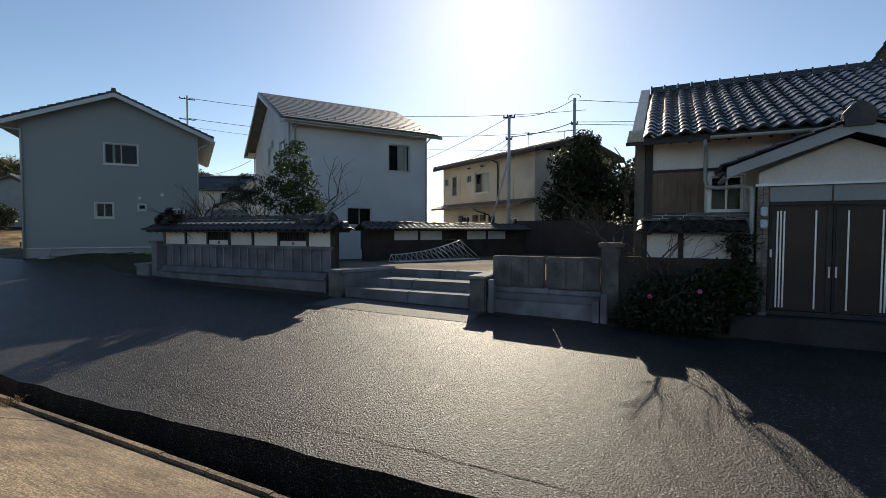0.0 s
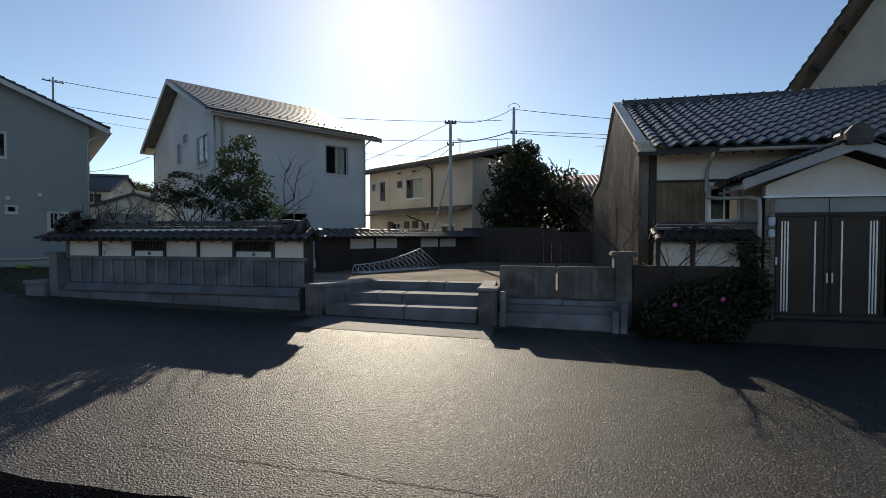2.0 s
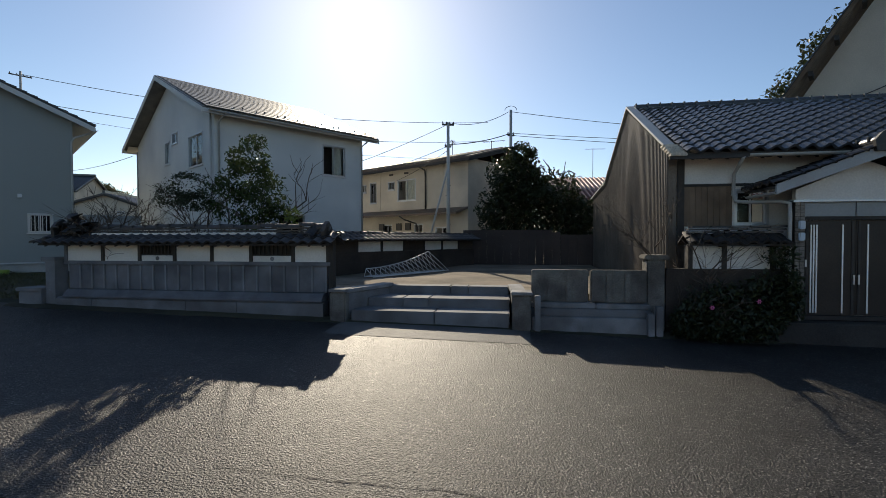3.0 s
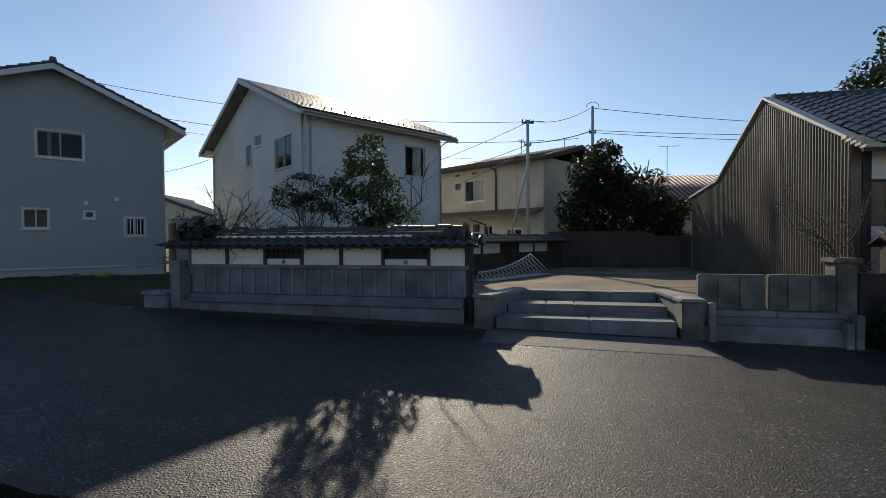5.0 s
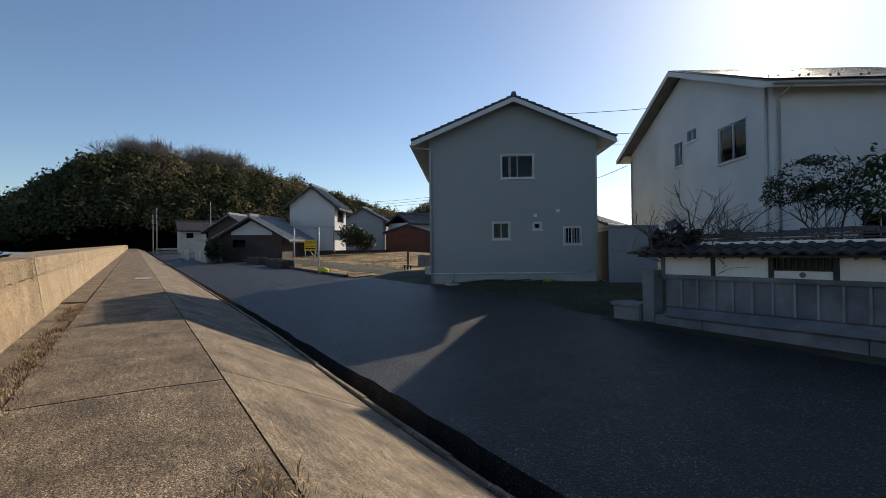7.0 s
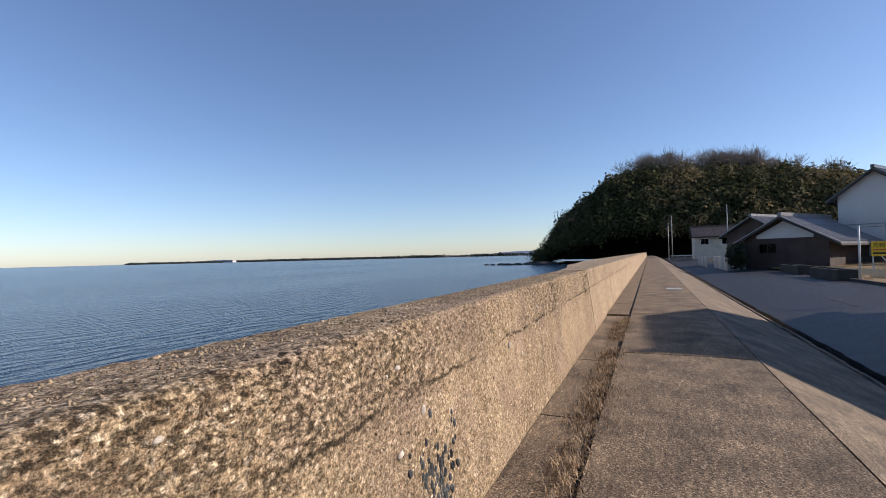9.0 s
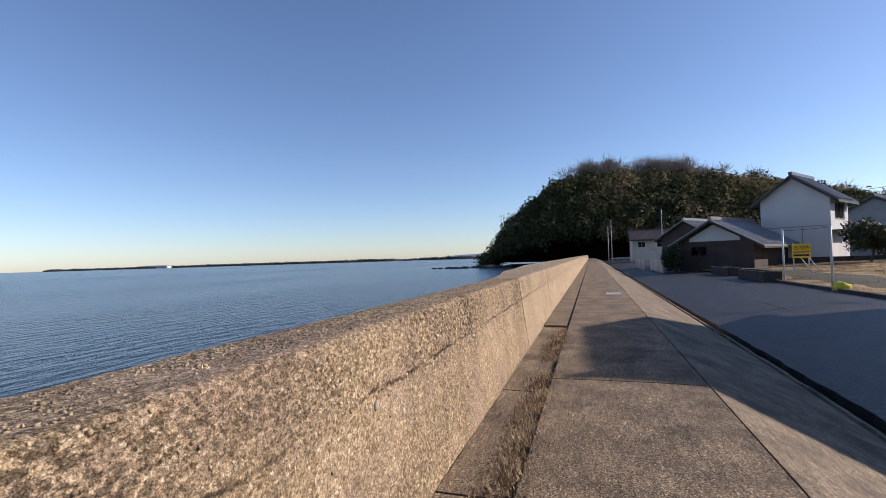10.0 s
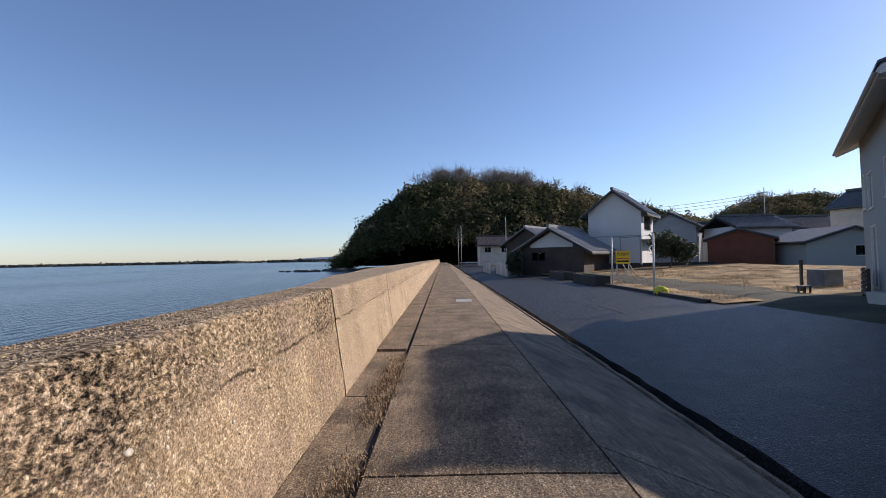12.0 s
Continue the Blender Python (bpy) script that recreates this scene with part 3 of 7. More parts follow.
def slab(name, x0, x1, poly, material, parent, gap=0.012):
    """A concrete slab with a slightly wavy top; poly gives its cross-section (y, z) from the wall side over the top."""
    bm = bmesh.new()
    n = max(2, int((x1 - x0) / 0.5))
    rings = []
    for k in range(n + 1):
        x = x0 + gap + (x1 - x0 - 2 * gap) * k / n
        rings.append([bm.verts.new((x, y + (widen(x) if y > 1 else 0), z + 0.004 * noise.noise((x * 0.7, y * 2, 2)))) for y, z in poly])
    for a, b in zip(rings, rings[1:]):
        for k in range(len(poly)):
            j = (k + 1) % len(poly)
            bm.faces.new((a[k], b[k], b[j], a[j]))
    bm.faces.new(rings[0])
    bm.faces.new(rings[-1][::-1])
    return part(name, bm, material, parent)


x = 11.1
while x > -165:
    step = 4.0 if x > -60 else 12
    x1 = x - step
    slab("walk_slab", x1, x, [(-0.7, WALK_Z - 0.05), (-0.69, WALK_Z), (0.30, WALK_Z + 0.004), (0.775, WALK_Z - 0.006), (0.78, WALK_Z - 0.05)], CONCRETE, walkway)
    slab("slope_slab", x1 - 0.4, x - 0.4, [(0.786, WALK_Z - 0.06), (0.79, WALK_Z - 0.008), (2.325, 0.190), (2.33, 0.05)], SLOPE_CONCRETE, walkway)
    x = x1
x = 10.8
while x > -165:
    step = 2.1 if x > -60 else 12
    x1 = x - step
    high = 0.0 if x < -20.6 else -0.035
    slab("edge_slab", x1, x, [(-1.16, WALK_Z - 0.1), (-1.15, WALK_Z + high), (-0.74, WALK_Z + high - 0.004), (-0.735, WALK_Z - 0.1)], CONCRETE, walkway)
    x = x1
x = 11.0
while x > -70:
    w = rng.uniform(0.55, 0.7)
    bm = bmesh.new()
    prism(bm, [(2.34, -0.3), (2.34, 0.20), (2.352, 0.222), (2.40, 0.218), (2.425, 0.195), (2.425, -0.3)], 0, x - w + 0.006, x - 0.004)
    k_ = part("kerb_stone", bm, SLOPE_CONCRETE, walkway)
    k_.matrix_basis = Matrix.Translation((0, widen(x - w / 2) + rng.gauss(0, 0.006), rng.gauss(0, 0.005)))
    x -= w
# a pale square cover set in the walkway
bm = bmesh.new()
box(bm, -28.1, -27.3, 0.15, 0.6, WALK_Z + 0.002, WALK_Z + 0.014)
part("cover", bm, PALE_CONCRETE, walkway, "pale concrete cover")

# sea wall in two pours, battered inside, with a rough pebbly face
def sea_wall(x_ends, outer, material, rough, parent):
    """A stretch of wall; the inner face has a construction line below the top."""
    bm = bmesh.new()
    fine = x_ends[1] > -19.5
    xs = span(x_ends[0], 0.045 if fine and x_ends[0] > -19.5 else 0.6, x_ends[1])
    prof = [(-1.155, WALK_Z - 0.15)] + [(-1.155 - 0.085 * k / 14, WALK_Z + 0.66 * k / 14) for k in range(15)] + \
           [(-1.2405 - 0.0325 * k / 6, WALK_Z + 0.69 + 0.26 * k / 6) for k in range(7)] + [(-1.285, WALL_TOP - 0.008), (-1.31, WALL_TOP)]
    rings = []
    for x in xs:
        ring = []
        for y, z in prof:
            d = rough * (0.012 * noise.noise((x * 1.5, z * 2.5, 0)) + 0.007 * noise.noise((x * 9, z * 9, 4)) + 0.005 * noise.noise((x * 25, z * 25, 9)))
            ring.append(bm.verts.new((x, y + d, z + d * 0.6)))
        o = outer(x)
        for k in range(1, 5):
            yy = -1.31 + (o + 1.31) * k / 4
            ring.append(bm.verts.new((x, yy, WALL_TOP + rough * 0.008 * noise.noise((x * 12, yy * 12, 1)))))
        ring.append(bm.verts.new((x, o - 0.05, -3)))
        rings.append(ring)
    for a, b in zip(rings, rings[1:]):
        for k in range(len(a) - 1):
            bm.faces.new((a[k], b[k], b[k + 1], a[k + 1]))
    for r in (rings[0], rings[-1]):
        bm.faces.new(r)
    return tagged(part("wall_segment", bm, material, parent, smooth=False))


wall_sea = thing("wall_sea", "weathered sea wall of coarse pebbly concrete", "sea wall", kind="structure")
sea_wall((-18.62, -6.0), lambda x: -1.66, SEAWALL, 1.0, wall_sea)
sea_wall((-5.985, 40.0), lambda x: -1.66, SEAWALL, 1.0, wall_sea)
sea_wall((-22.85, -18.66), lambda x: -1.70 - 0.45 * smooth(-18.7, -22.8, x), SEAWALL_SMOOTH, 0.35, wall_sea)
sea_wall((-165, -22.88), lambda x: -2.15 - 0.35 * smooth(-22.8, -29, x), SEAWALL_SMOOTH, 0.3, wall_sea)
# pebbles standing out of the near face and lying proud in the top
bm = bmesh.new()
for k in range(4200):
    x = rng.uniform(-18.5, -8.5)
    onto = rng.random() < 0.88
    r = rng.choice((0.004, 0.006, 0.007, 0.009)) if onto else rng.choice((0.005, 0.006, 0.008, 0.010))
    if onto:
        c = (x, rng.uniform(-1.64, -1.32), WALL_TOP - 0.001)
    else:
        h = min(0.95, abs(rng.gauss(0.78, 0.14)))
        c = (x, -1.159 - 0.122 * h, WALK_Z + h)
    m = Matrix.LocRotScale(c, Euler((rng.random() * 6, rng.random() * 6, rng.random() * 6)), (r * rng.uniform(0.8, 1.6), r, r * 0.6))
    vs = [bm.verts.new(m @ Vector(p)) for p in ((1, 0, 0), (-1, 0, 0), (0, 1, 0), (0, -1, 0), (0, 0, 1), (0, 0, -1))]
    for f in ((0, 2, 4), (2, 1, 4), (1, 3, 4), (3, 0, 4), (2, 0, 5), (1, 2, 5), (3, 1, 5), (0, 3, 5)):
        bm.faces.new([vs[i] for i in f])
tagged(part("pebble", bm, PEBBLE, wall_sea, smooth=True), kind="stuff")
# a few large pale stones left standing in the worn face
stones = random.Random(19)
for k in range(22):
    x, h = stones.uniform(-18.2, -9.5), stones.uniform(0.45, 0.9)
    bm = bmesh.new()
    bmesh.ops.create_icosphere(bm, subdivisions=2, radius=1)
    for v in bm.verts:
        v.co *= 1 + 0.25 * noise.noise(v.co * 1.6 + Vector((k, 0, 0)))
    r = stones.uniform(0.008, 0.022)
    bm.transform(Matrix.LocRotScale((x, -1.160 - 0.122 * h, WALK_Z + h), Euler((0, stones.uniform(0, 3), 0)), (r * 0.8, r * 0.6, r * 1.25)))
    part("pale_stone", bm, PALE_PEBBLE, wall_sea, smooth=True)

# a spalled hole near the foot of the wall, full of loose dark stones
sp = thing("spalled_stones", "dark loose stones in a broken patch of the wall", "stones")
for k in range(90):
    v = rng.gauss(0, 0.10)
    u = rng.gauss(0, 0.08 + 0.3 * max(0.0, v))
    r = rng.uniform(0.009, 0.022)
    bm = bmesh.new()
    bmesh.ops.create_icosphere(bm, subdivisions=1, radius=r)
    for q in bm.verts:
        q.co *= 1 + 0.4 * noise.noise(q.co * 60 + Vector((k, 0, 0)))
    h = 0.30 + v
    bm.transform(Matrix.LocRotScale((-12.52 + u - v * 0.12, -1.157 - 0.13 * h + 0.003, WALK_Z + h), None, (0.8, 0.6, 1.3)))
    part("stone", bm, SPALL, sp)

# dry weeds in the joint between edge slabs and walkway
def tuft_strip(name, label, places, blades, length, spread, material):
    bm = bmesh.new()
    for (px, py, pz) in places:
        for _ in range(blades):
            a = rng.random() * 6.283
            l = length * rng.uniform(0.4, 1.2)
            lean = rng.uniform(0.25, 1.0)
            x0, y0 = px + rng.gauss(0, spread), py + rng.gauss(0, spread * 0.5)
            w = 0.003
            dx, dy = math.cos(a), math.sin(a)
            p1 = (x0 + dx * l * lean * 0.5, y0 + dy * l * lean * 0.5, pz + l * 0.5 * (1.1 - lean * 0.7))
            p2 = (x0 + dx * l * lean, y0 + dy * l * lean, pz + l * (1.05 - lean) * 0.8 + 0.01)
            v = [bm.verts.new(q) for q in ((x0 - dy * w, y0 + dx * w, pz - 0.01), (x0 + dy * w, y0 - dx * w, pz - 0.01), (p1[0] + dy * w, p1[1] - dx * w, p1[2]), (p1[0] - dy * w, p1[1] + dx * w, p1[2]), p2)]
            bm.faces.new(v[:4])
            bm.faces.new((v[3], v[2], v[4]))
    return tagged(part(name, bm, material), label, "grass", kind="stuff")


places = []
for k in range(560):
    x = rng.uniform(-20.3, -7)
    if noise.noise((x * 0.6, 0, 0)) > -0.25:
        places.append((x, -0.76 + 0.06 * noise.noise((x * 1.3, 2, 0)) + rng.gauss(0, 0.06), WALK_Z - 0.012))
tuft_strip("dry_weeds", "straw-coloured dry weeds along the walkway joint", places, 22, 0.05, 0.09, WEED)
places = [(-16.95 + 0.03 * rng.gauss(0, 1), rng.uniform(-0.65, 0.75), WALK_Z - 0.015) for _ in range(26)]
tuft_strip("dry_weeds", "sparse dry weeds in a cross joint of the walkway", places, 6, 0.05, 0.03, STRAW)
places = [(-6.1 + rng.gauss(0, 0.08), 2.3 + rng.gauss(0, 0.05), 0.24) for _ in range(12)] + [(-10.65 + rng.gauss(0, 0.2), 0.66 + rng.gauss(0, 0.12), WALK_Z - 0.01) for _ in range(26)]
tuft_strip("dry_weeds", "pale clump of dry grass on the concrete slope", places, 10, 0.10, 0.04, STRAW)

# ---- windows, roofs, pipes ----
def window(parent, x0, x1, z0, z1, y, sashes=2, frame_mat=None, bars=0, curtain=None, sill=True, depth=0.09):
    """An aluminium window set in an opening of a wall whose outer face is at y; the room lies towards +y."""
    fm = frame_mat or ALUMINIUM
    w = part("window", frame_ring(x0, x1, z0, z1, y - 0.02, y + depth, 0.045), fm, parent)
    n = sashes
    for k in range(n):
        a, b = x0 + 0.045 + (x1 - x0 - 0.09) * k / n, x0 + 0.045 + (x1 - x0 - 0.09) * (k + 1) / n
        yy = y + 0.03 + 0.025 * (k % 2)
        part("sash", frame_ring(a - 0.012 * (k > 0), b + 0.012 * (k < n - 1), z0 + 0.045, z1 - 0.045, yy, yy + 0.022, 0.03), fm, w)
        bm = bmesh.new()
        box(bm, a + 0.02, b - 0.02, yy + 0.008, yy + 0.014, z0 + 0.07, z1 - 0.07)
        part("pane", bm, GLASS, w)
    # added plate whose near-black colour stands in for the unlit room
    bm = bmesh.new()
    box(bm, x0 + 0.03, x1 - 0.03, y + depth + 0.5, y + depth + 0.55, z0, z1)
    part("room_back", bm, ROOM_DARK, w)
    if curtain:
        bm = bmesh.new()
        ca, cb = curtain
        pts = [(ca + (cb - ca) * k / 24, y + depth + 0.07 + 0.015 * math.sin(k * 1.9)) for k in range(25)]
        for (xa, ya), (xb, yb) in zip(pts, pts[1:]):
            quad(bm, (xa, ya, z0 + 0.04), (xb, yb, z0 + 0.04), (xb, yb, z1 - 0.04), (xa, ya, z1 - 0.04))
        part("curtain", bm, CURTAIN, w, "pale hanging curtain")
    if sill:
        bm = bmesh.new()
        box(bm, x0 - 0.03, x1 + 0.03, y - 0.05, y - 0.001, z0 - 0.035, z0)
        part("sill", bm, fm, w)
    for k in range(bars):
        xa = x0 + 0.04 + (x1 - x0 - 0.08) * (k + 0.5) / bars
        bm = bmesh.new()
        box(bm, xa - 0.012, xa + 0.012, y - 0.07, y - 0.05, z0 + 0.01, z1 - 0.01)
        part("bar", bm, ALUMINIUM, w)
    if bars:
        for zz in (z0 + 0.02, z1 - 0.04):
            bm = bmesh.new()
            box(bm, x0, x1, y - 0.075, y - 0.021, zz, zz + 0.02)
            part("bar_rail", bm, ALUMINIUM, w)
    return w


def frame_ring(x0, x1, z0, z1, y0, y1, t):
    bm = bmesh.new()
    box(bm, x0, x0 + t, y0, y1, z0, z1)
    box(bm, x1 - t, x1, y0, y1, z0, z1)
    box(bm, x0 + t, x1 - t, y0, y1, z0, z0 + t)
    box(bm, x0 + t, x1 - t, y0, y1, z1 - t, z1)
    return bm


def tube(bm, pts, r, sides=8, r_end=None):
    """A round pipe through points; r_end tapers it."""
    rings = []
    n = len(pts)
    for k, p in enumerate(pts):
        a = Vector(pts[max(0, k - 1)])
        b = Vector(pts[min(n - 1, k + 1)])
        d = (b - a).normalized()
        u = d.orthogonal().normalized()
        if rings:
            u = (last - last.dot(d) * d).normalized()
        last = u
        v = d.cross(u)
        rr = r + ((r_end if r_end is not None else r) - r) * k / max(1, n - 1)
        rings.append([bm.verts.new(Vector(p) + (u * math.cos(6.2832 * s / sides) + v * math.sin(6.2832 * s / sides)) * rr) for s in range(sides)])
    for a, b in zip(rings, rings[1:]):
        for s in range(sides):
            j = (s + 1) % sides
            bm.faces.new((a[s], a[j], b[j], b[s]))
    bm.faces.new(rings[0][::-1])
    bm.faces.new(rings[-1])


def pipe(name, pts, r, material, parent, label=""):
    bm = bmesh.new()
    tube(bm, pts, r)
    return part(name, bm, material, parent, label, smooth=True)


def tile_mesh(w, l, h=0.035, t=0.014, lip=0.028, material=None):
    """One pantile: an S-wave across its width w, lying along +y over length l, sloping slightly up towards the lower end at y = 0."""
    bm = bmesh.new()
    n = 7
    prof = [(w * (k / n - 0.02), h * (0.5 + 0.5 * math.sin(6.2832 * (k / n) * 0.98 - 0.6)) + (0.008 if k == n else 0)) for k in range(n + 1)]
    lo = [bm.verts.new((x, 0, z + t + lip)) for x, z in prof]
    hi = [bm.verts.new((x, l, z + t)) for x, z in prof]
    lb = [bm.verts.new((x, 0.001, z - 0.006)) for x, z in prof]
    lf = [bm.verts.new(v.co) for v in lo]
    for k in range(n):
        bm.faces.new((lo[k], lo[k + 1], hi[k + 1], hi[k]))
        bm.faces.new((lb[k], lb[k + 1], lf[k + 1], lf[k]))
    me = mesh_of("roof_tile", bm, material or TILE, True)
    return me


def tiled_slope(parent, frame_m, cols, rows, w, exposure, me, as_pieces):
    """Courses of pantiles on a slope; frame_m maps (across, up the slope, off the slope)."""
    verts, faces = [], []
    src = [v.co.copy() for v in me.vertices]
    polys = [tuple(p.vertices) for p in me.polygons]
    for r in range(rows):
        for c in range(cols):
            jit = Matrix.Translation((c * w + rng.gauss(0, 0.002), r * exposure + rng.gauss(0, 0.003), rng.gauss(0, 0.0015))) @ Matrix.Rotation(rng.gauss(0, 0.008), 4, "Z") @ Matrix.Rotation(rng.gauss(0, 0.01), 4, "X")
            if as_pieces(c, r):
                piece("tile", me, parent, frame_m @ jit)
            else:
                base = len(verts)
                m = frame_m @ jit
                verts += [m @ v for v in src]
                faces += [tuple(i + base for i in p) for p in polys]
    if verts:
        rest = bpy.data.meshes.new("tile_field")
        rest.from_pydata(verts, [], faces)
        rest.materials.append(me.materials[0])
        rest.shade_smooth()
        ob = new("tile_field", rest)
        ob.parent = parent
        tagged(ob, kind="stuff")


def slope_frame(origin, across, up):
    a, u = Vector(across).normalized(), Vector(up).normalized()
    return Matrix.Translation(origin) @ Matrix((a, u, a.cross(u))).transposed().to_4x4()


def ridge(parent, p0, p1, courses=3, w=0.2, cap=0.07, name="ridge", seg=0.27):
    """A stacked tile ridge with a row of round caps between two points of equal height."""
    p0, p1 = Vector(p0), Vector(p1)
    d = (p1 - p0)
    L = d.length
    m = Matrix.Translation(p0) @ Matrix.Rotation(math.atan2(d.y, d.x), 4, "Z")
    r = None
    for k in range(courses):
        bm = bmesh.new()
        ww = w - 0.03 * k
        box(bm, 0, L, -ww / 2, ww / 2, k * 0.045, k * 0.045 + 0.03)
        bm.transform(m)
        if r:
            part("ridge_course", bm, TILE, r)
        else:
            r = part(name, bm, TILE, parent)
    bm = bmesh.new()
    half = [(cap * math.cos(math.pi * s / 6), cap * math.sin(math.pi * s / 6)) for s in range(7)]
    prism(bm, half, 0, 0, seg - 0.01)
    box(bm, 0, 0.035, -cap * 1.12, cap * 1.12, -0.01, cap * 1.05)
    me = mesh_of("ridge_cap", bm, TILE)
    for k in range(int(L / seg)):
        piece("ridge_cap", me, r, m @ Matrix.Translation((k * seg, 0, courses * 0.045 - 0.005)))
    return r


def gable_roof(parent, s0, s1, y0, y1, ridge_at, eave, apex, along_y, over_e, over_g, thick, material, trim):
    """Two roof slabs with barge boards. along_y: the ridge runs along local y and the gables face y; else along x."""
    a, b = (s0, s1) if along_y else (y0, y1)
    ga, gb = (y0 - over_g, y1 + over_g) if along_y else (s0 - over_g, s1 + over_g)
    slope_l, slope_r = (apex - eave) / (ridge_at - a), (apex - eave) / (b - ridge_at)
    ea, eb = eave - slope_l * over_e, eave - slope_r * over_e
    ax = 1 if along_y else 0
    for pts in ([(a - over_e, ea), (ridge_at, apex), (ridge_at, apex + thick), (a - over_e, ea + thick)],
                [(ridge_at, apex), (b + over_e, eb), (b + over_e, eb + thick), (ridge_at, apex + thick)]):
        bm = bmesh.new()
        prism(bm, pts, ax, ga, gb)
        part("roof_slope", bm, material, parent)
    for g, o in ((ga, -0.03), (gb, 0.0)):
        for pts in ([(a - over_e, ea - 0.16), (ridge_at, apex - 0.16), (ridge_at, apex + 0.02), (a - over_e, ea + 0.02)],
                    [(ridge_at, apex - 0.16), (b + over_e, eb - 0.16), (b + over_e, eb + 0.02), (ridge_at, apex + 0.02)]):
            bm = bmesh.new()
            prism(bm, pts, ax, g + o, g + o + 0.03)
            part("barge_board", bm, trim, parent)
    for q, z in ((a - over_e, ea), (b + over_e, eb)):
        bm = bmesh.new()
        pts = [(q - 0.03, z - 0.14), (q + 0.03, z - 0.14), (q + 0.03, z), (q - 0.03, z)]
        prism(bm, pts, ax, ga, gb)
        part("fascia", bm, trim, parent)
    return ea, eb


def gutter_half(parent, p0, p1, r=0.055, material=None):
    d = Vector(p1) - Vector(p0)
    bm = bmesh.new()
    half = [(r * math.cos(math.pi * (1 + s / 8)), r * math.sin(math.pi * (1 + s / 8))) for s in range(9)]
    half += [(0.88 * a, 0.88 * b) for a, b in reversed(half)]
    prism(bm, half, 0, 0, d.length)
    bm.transform(Matrix.Translation(p0) @ d.to_track_quat("X", "Z").to_matrix().to_4x4())
    return part("roof_gutter", bm, material or PVC, parent)


# ---- the grey house with its gable to the street ----
gh = thing("house", "two-storey house with pale grey walls and a tiled gable roof", "house", LAND @ pose(-21.85, 12.25, 0, 0, 0, TURN))
S0, S1, HB, HE, HA, HD = -3.14, 3.30, 0.82, 6.52, 7.98, 8.85
RID = 0.12
holes = [(-0.37, 0.93, 4.87, 5.82), (-0.73, -0.02, 2.52, 3.22), (0.84, 1.19, 2.88, 3.19), (1.99, 2.70, 2.29, 3.0)]
bm = bmesh.new()
holed(bm, S0, S1, HB + 0.42, HE + 0.1, 0, 0.16, holes)
slope = (HA - 0.05 - HE) / (RID - S0 + 0.4)
prism(bm, [(S0, HE + 0.1), (S1, HE + 0.1), (S1, HE + 0.2), (RID, HA - 0.12), (S0, HE + 0.2)], 1, 0, 0.16)
part("front_wall", bm, GREY_WALL, gh)
bm = bmesh.new()
side_holes = [(6.4, 7.4, 3.9, 5.1), (6.15, 7.2, 1.3, 3.35), (8.0, 8.5, 4.0, 5.2), (3.2, 4.2, 4.0, 5.1), (2.6, 4.2, 1.3, 3.3)]
holed(bm, 0.16, HD, HB + 0.42, HE + 0.1, 0, 0.16, side_holes)
bm.transform(Matrix.Translation((S0, 0, 0)) @ Matrix(((0, 1, 0, 0), (1, 0, 0, 0), (0, 0, 1, 0), (0, 0, 0, 1))))
part("side_wall", bm, GREY_WALL, gh)
bm = bmesh.new()
box(bm, S1 - 0.16, S1, 0.16, HD, HB + 0.42, HE + 0.1)
part("side_wall", bm, GREY_WALL, gh)
bm = bmesh.new()
box(bm, S0 + 0.16, S1 - 0.16, HD - 0.16, HD, HB + 0.42, HE + 0.1)
prism(bm, [(S0 + 0.16, HE + 0.1), (S1 - 0.16, HE + 0.1), (RID, HA - 0.14)], 1, HD - 0.16, HD)
part("back_wall", bm, GREY_WALL, gh)
bm = bmesh.new()
box(bm, S0 + 0.03, S1 - 0.03, 0.03, HD - 0.03, HB - 0.6, HB + 0.419)
part("foundation", bm, PALE_CONCRETE, gh, "pale concrete foundation")
bm = bmesh.new()
box(bm, S0 - 0.02, S1 + 0.02, -0.02, 0.0, HB + 0.4, HB + 0.43)
part("drip_edge", bm, ALUMINIUM, gh)
ea, eb = gable_roof(gh, S0, S1, 0, HD, RID, HE, HA - 0.1, True, 0.62, 0.42, 0.07, GREY_ROOF, TRIM_WHITE)
# soffits under the eaves
for side, q in ((-1, S0), (1, S1)):
    bm = bmesh.new()
    e = ea if side < 0 else eb
    prism(bm, [(q, HE - 0.02), (q + side * 0.6, e - 0.13), (q + side * 0.6, e - 0.115), (q, HE)], 1, -0.4, HD + 0.4)
    part("soffit", bm, TRIM_WHITE, gh)
# stepped tile edge along the gable and the ridge cap
for q0, q1 in (((S0 - 0.66, ea), (RID, HA - 0.1)), ((S1 + 0.66, eb), (RID, HA - 0.1))):
    n = 14
    for k in range(n):
        xa, za = q0[0] + (q1[0] - q0[0]) * k / n, q0[1] + (q1[1] - q0[1]) * k / n
        xb, zb = q0[0] + (q1[0] - q0[0]) * (k + 1.12) / n, q0[1] + (q1[1] - q0[1]) * (k + 1.12) / n
        bm = bmesh.new()
        prism(bm, [(xa, za + 0.07), (xb, zb + 0.055), (xb, zb + 0.085), (xa, za + 0.13)], 1, -0.47, HD + 0.47)
        part("tile_course", bm, GREY_ROOF, gh)
bm = bmesh.new()
prism(bm, [(RID - 0.11, HA - 0.03), (RID + 0.11, HA - 0.03), (RID + 0.07, HA + 0.10), (RID - 0.07, HA + 0.10)], 1, -0.5, HD + 0.5)
part("ridge", bm, GREY_ROOF, gh)
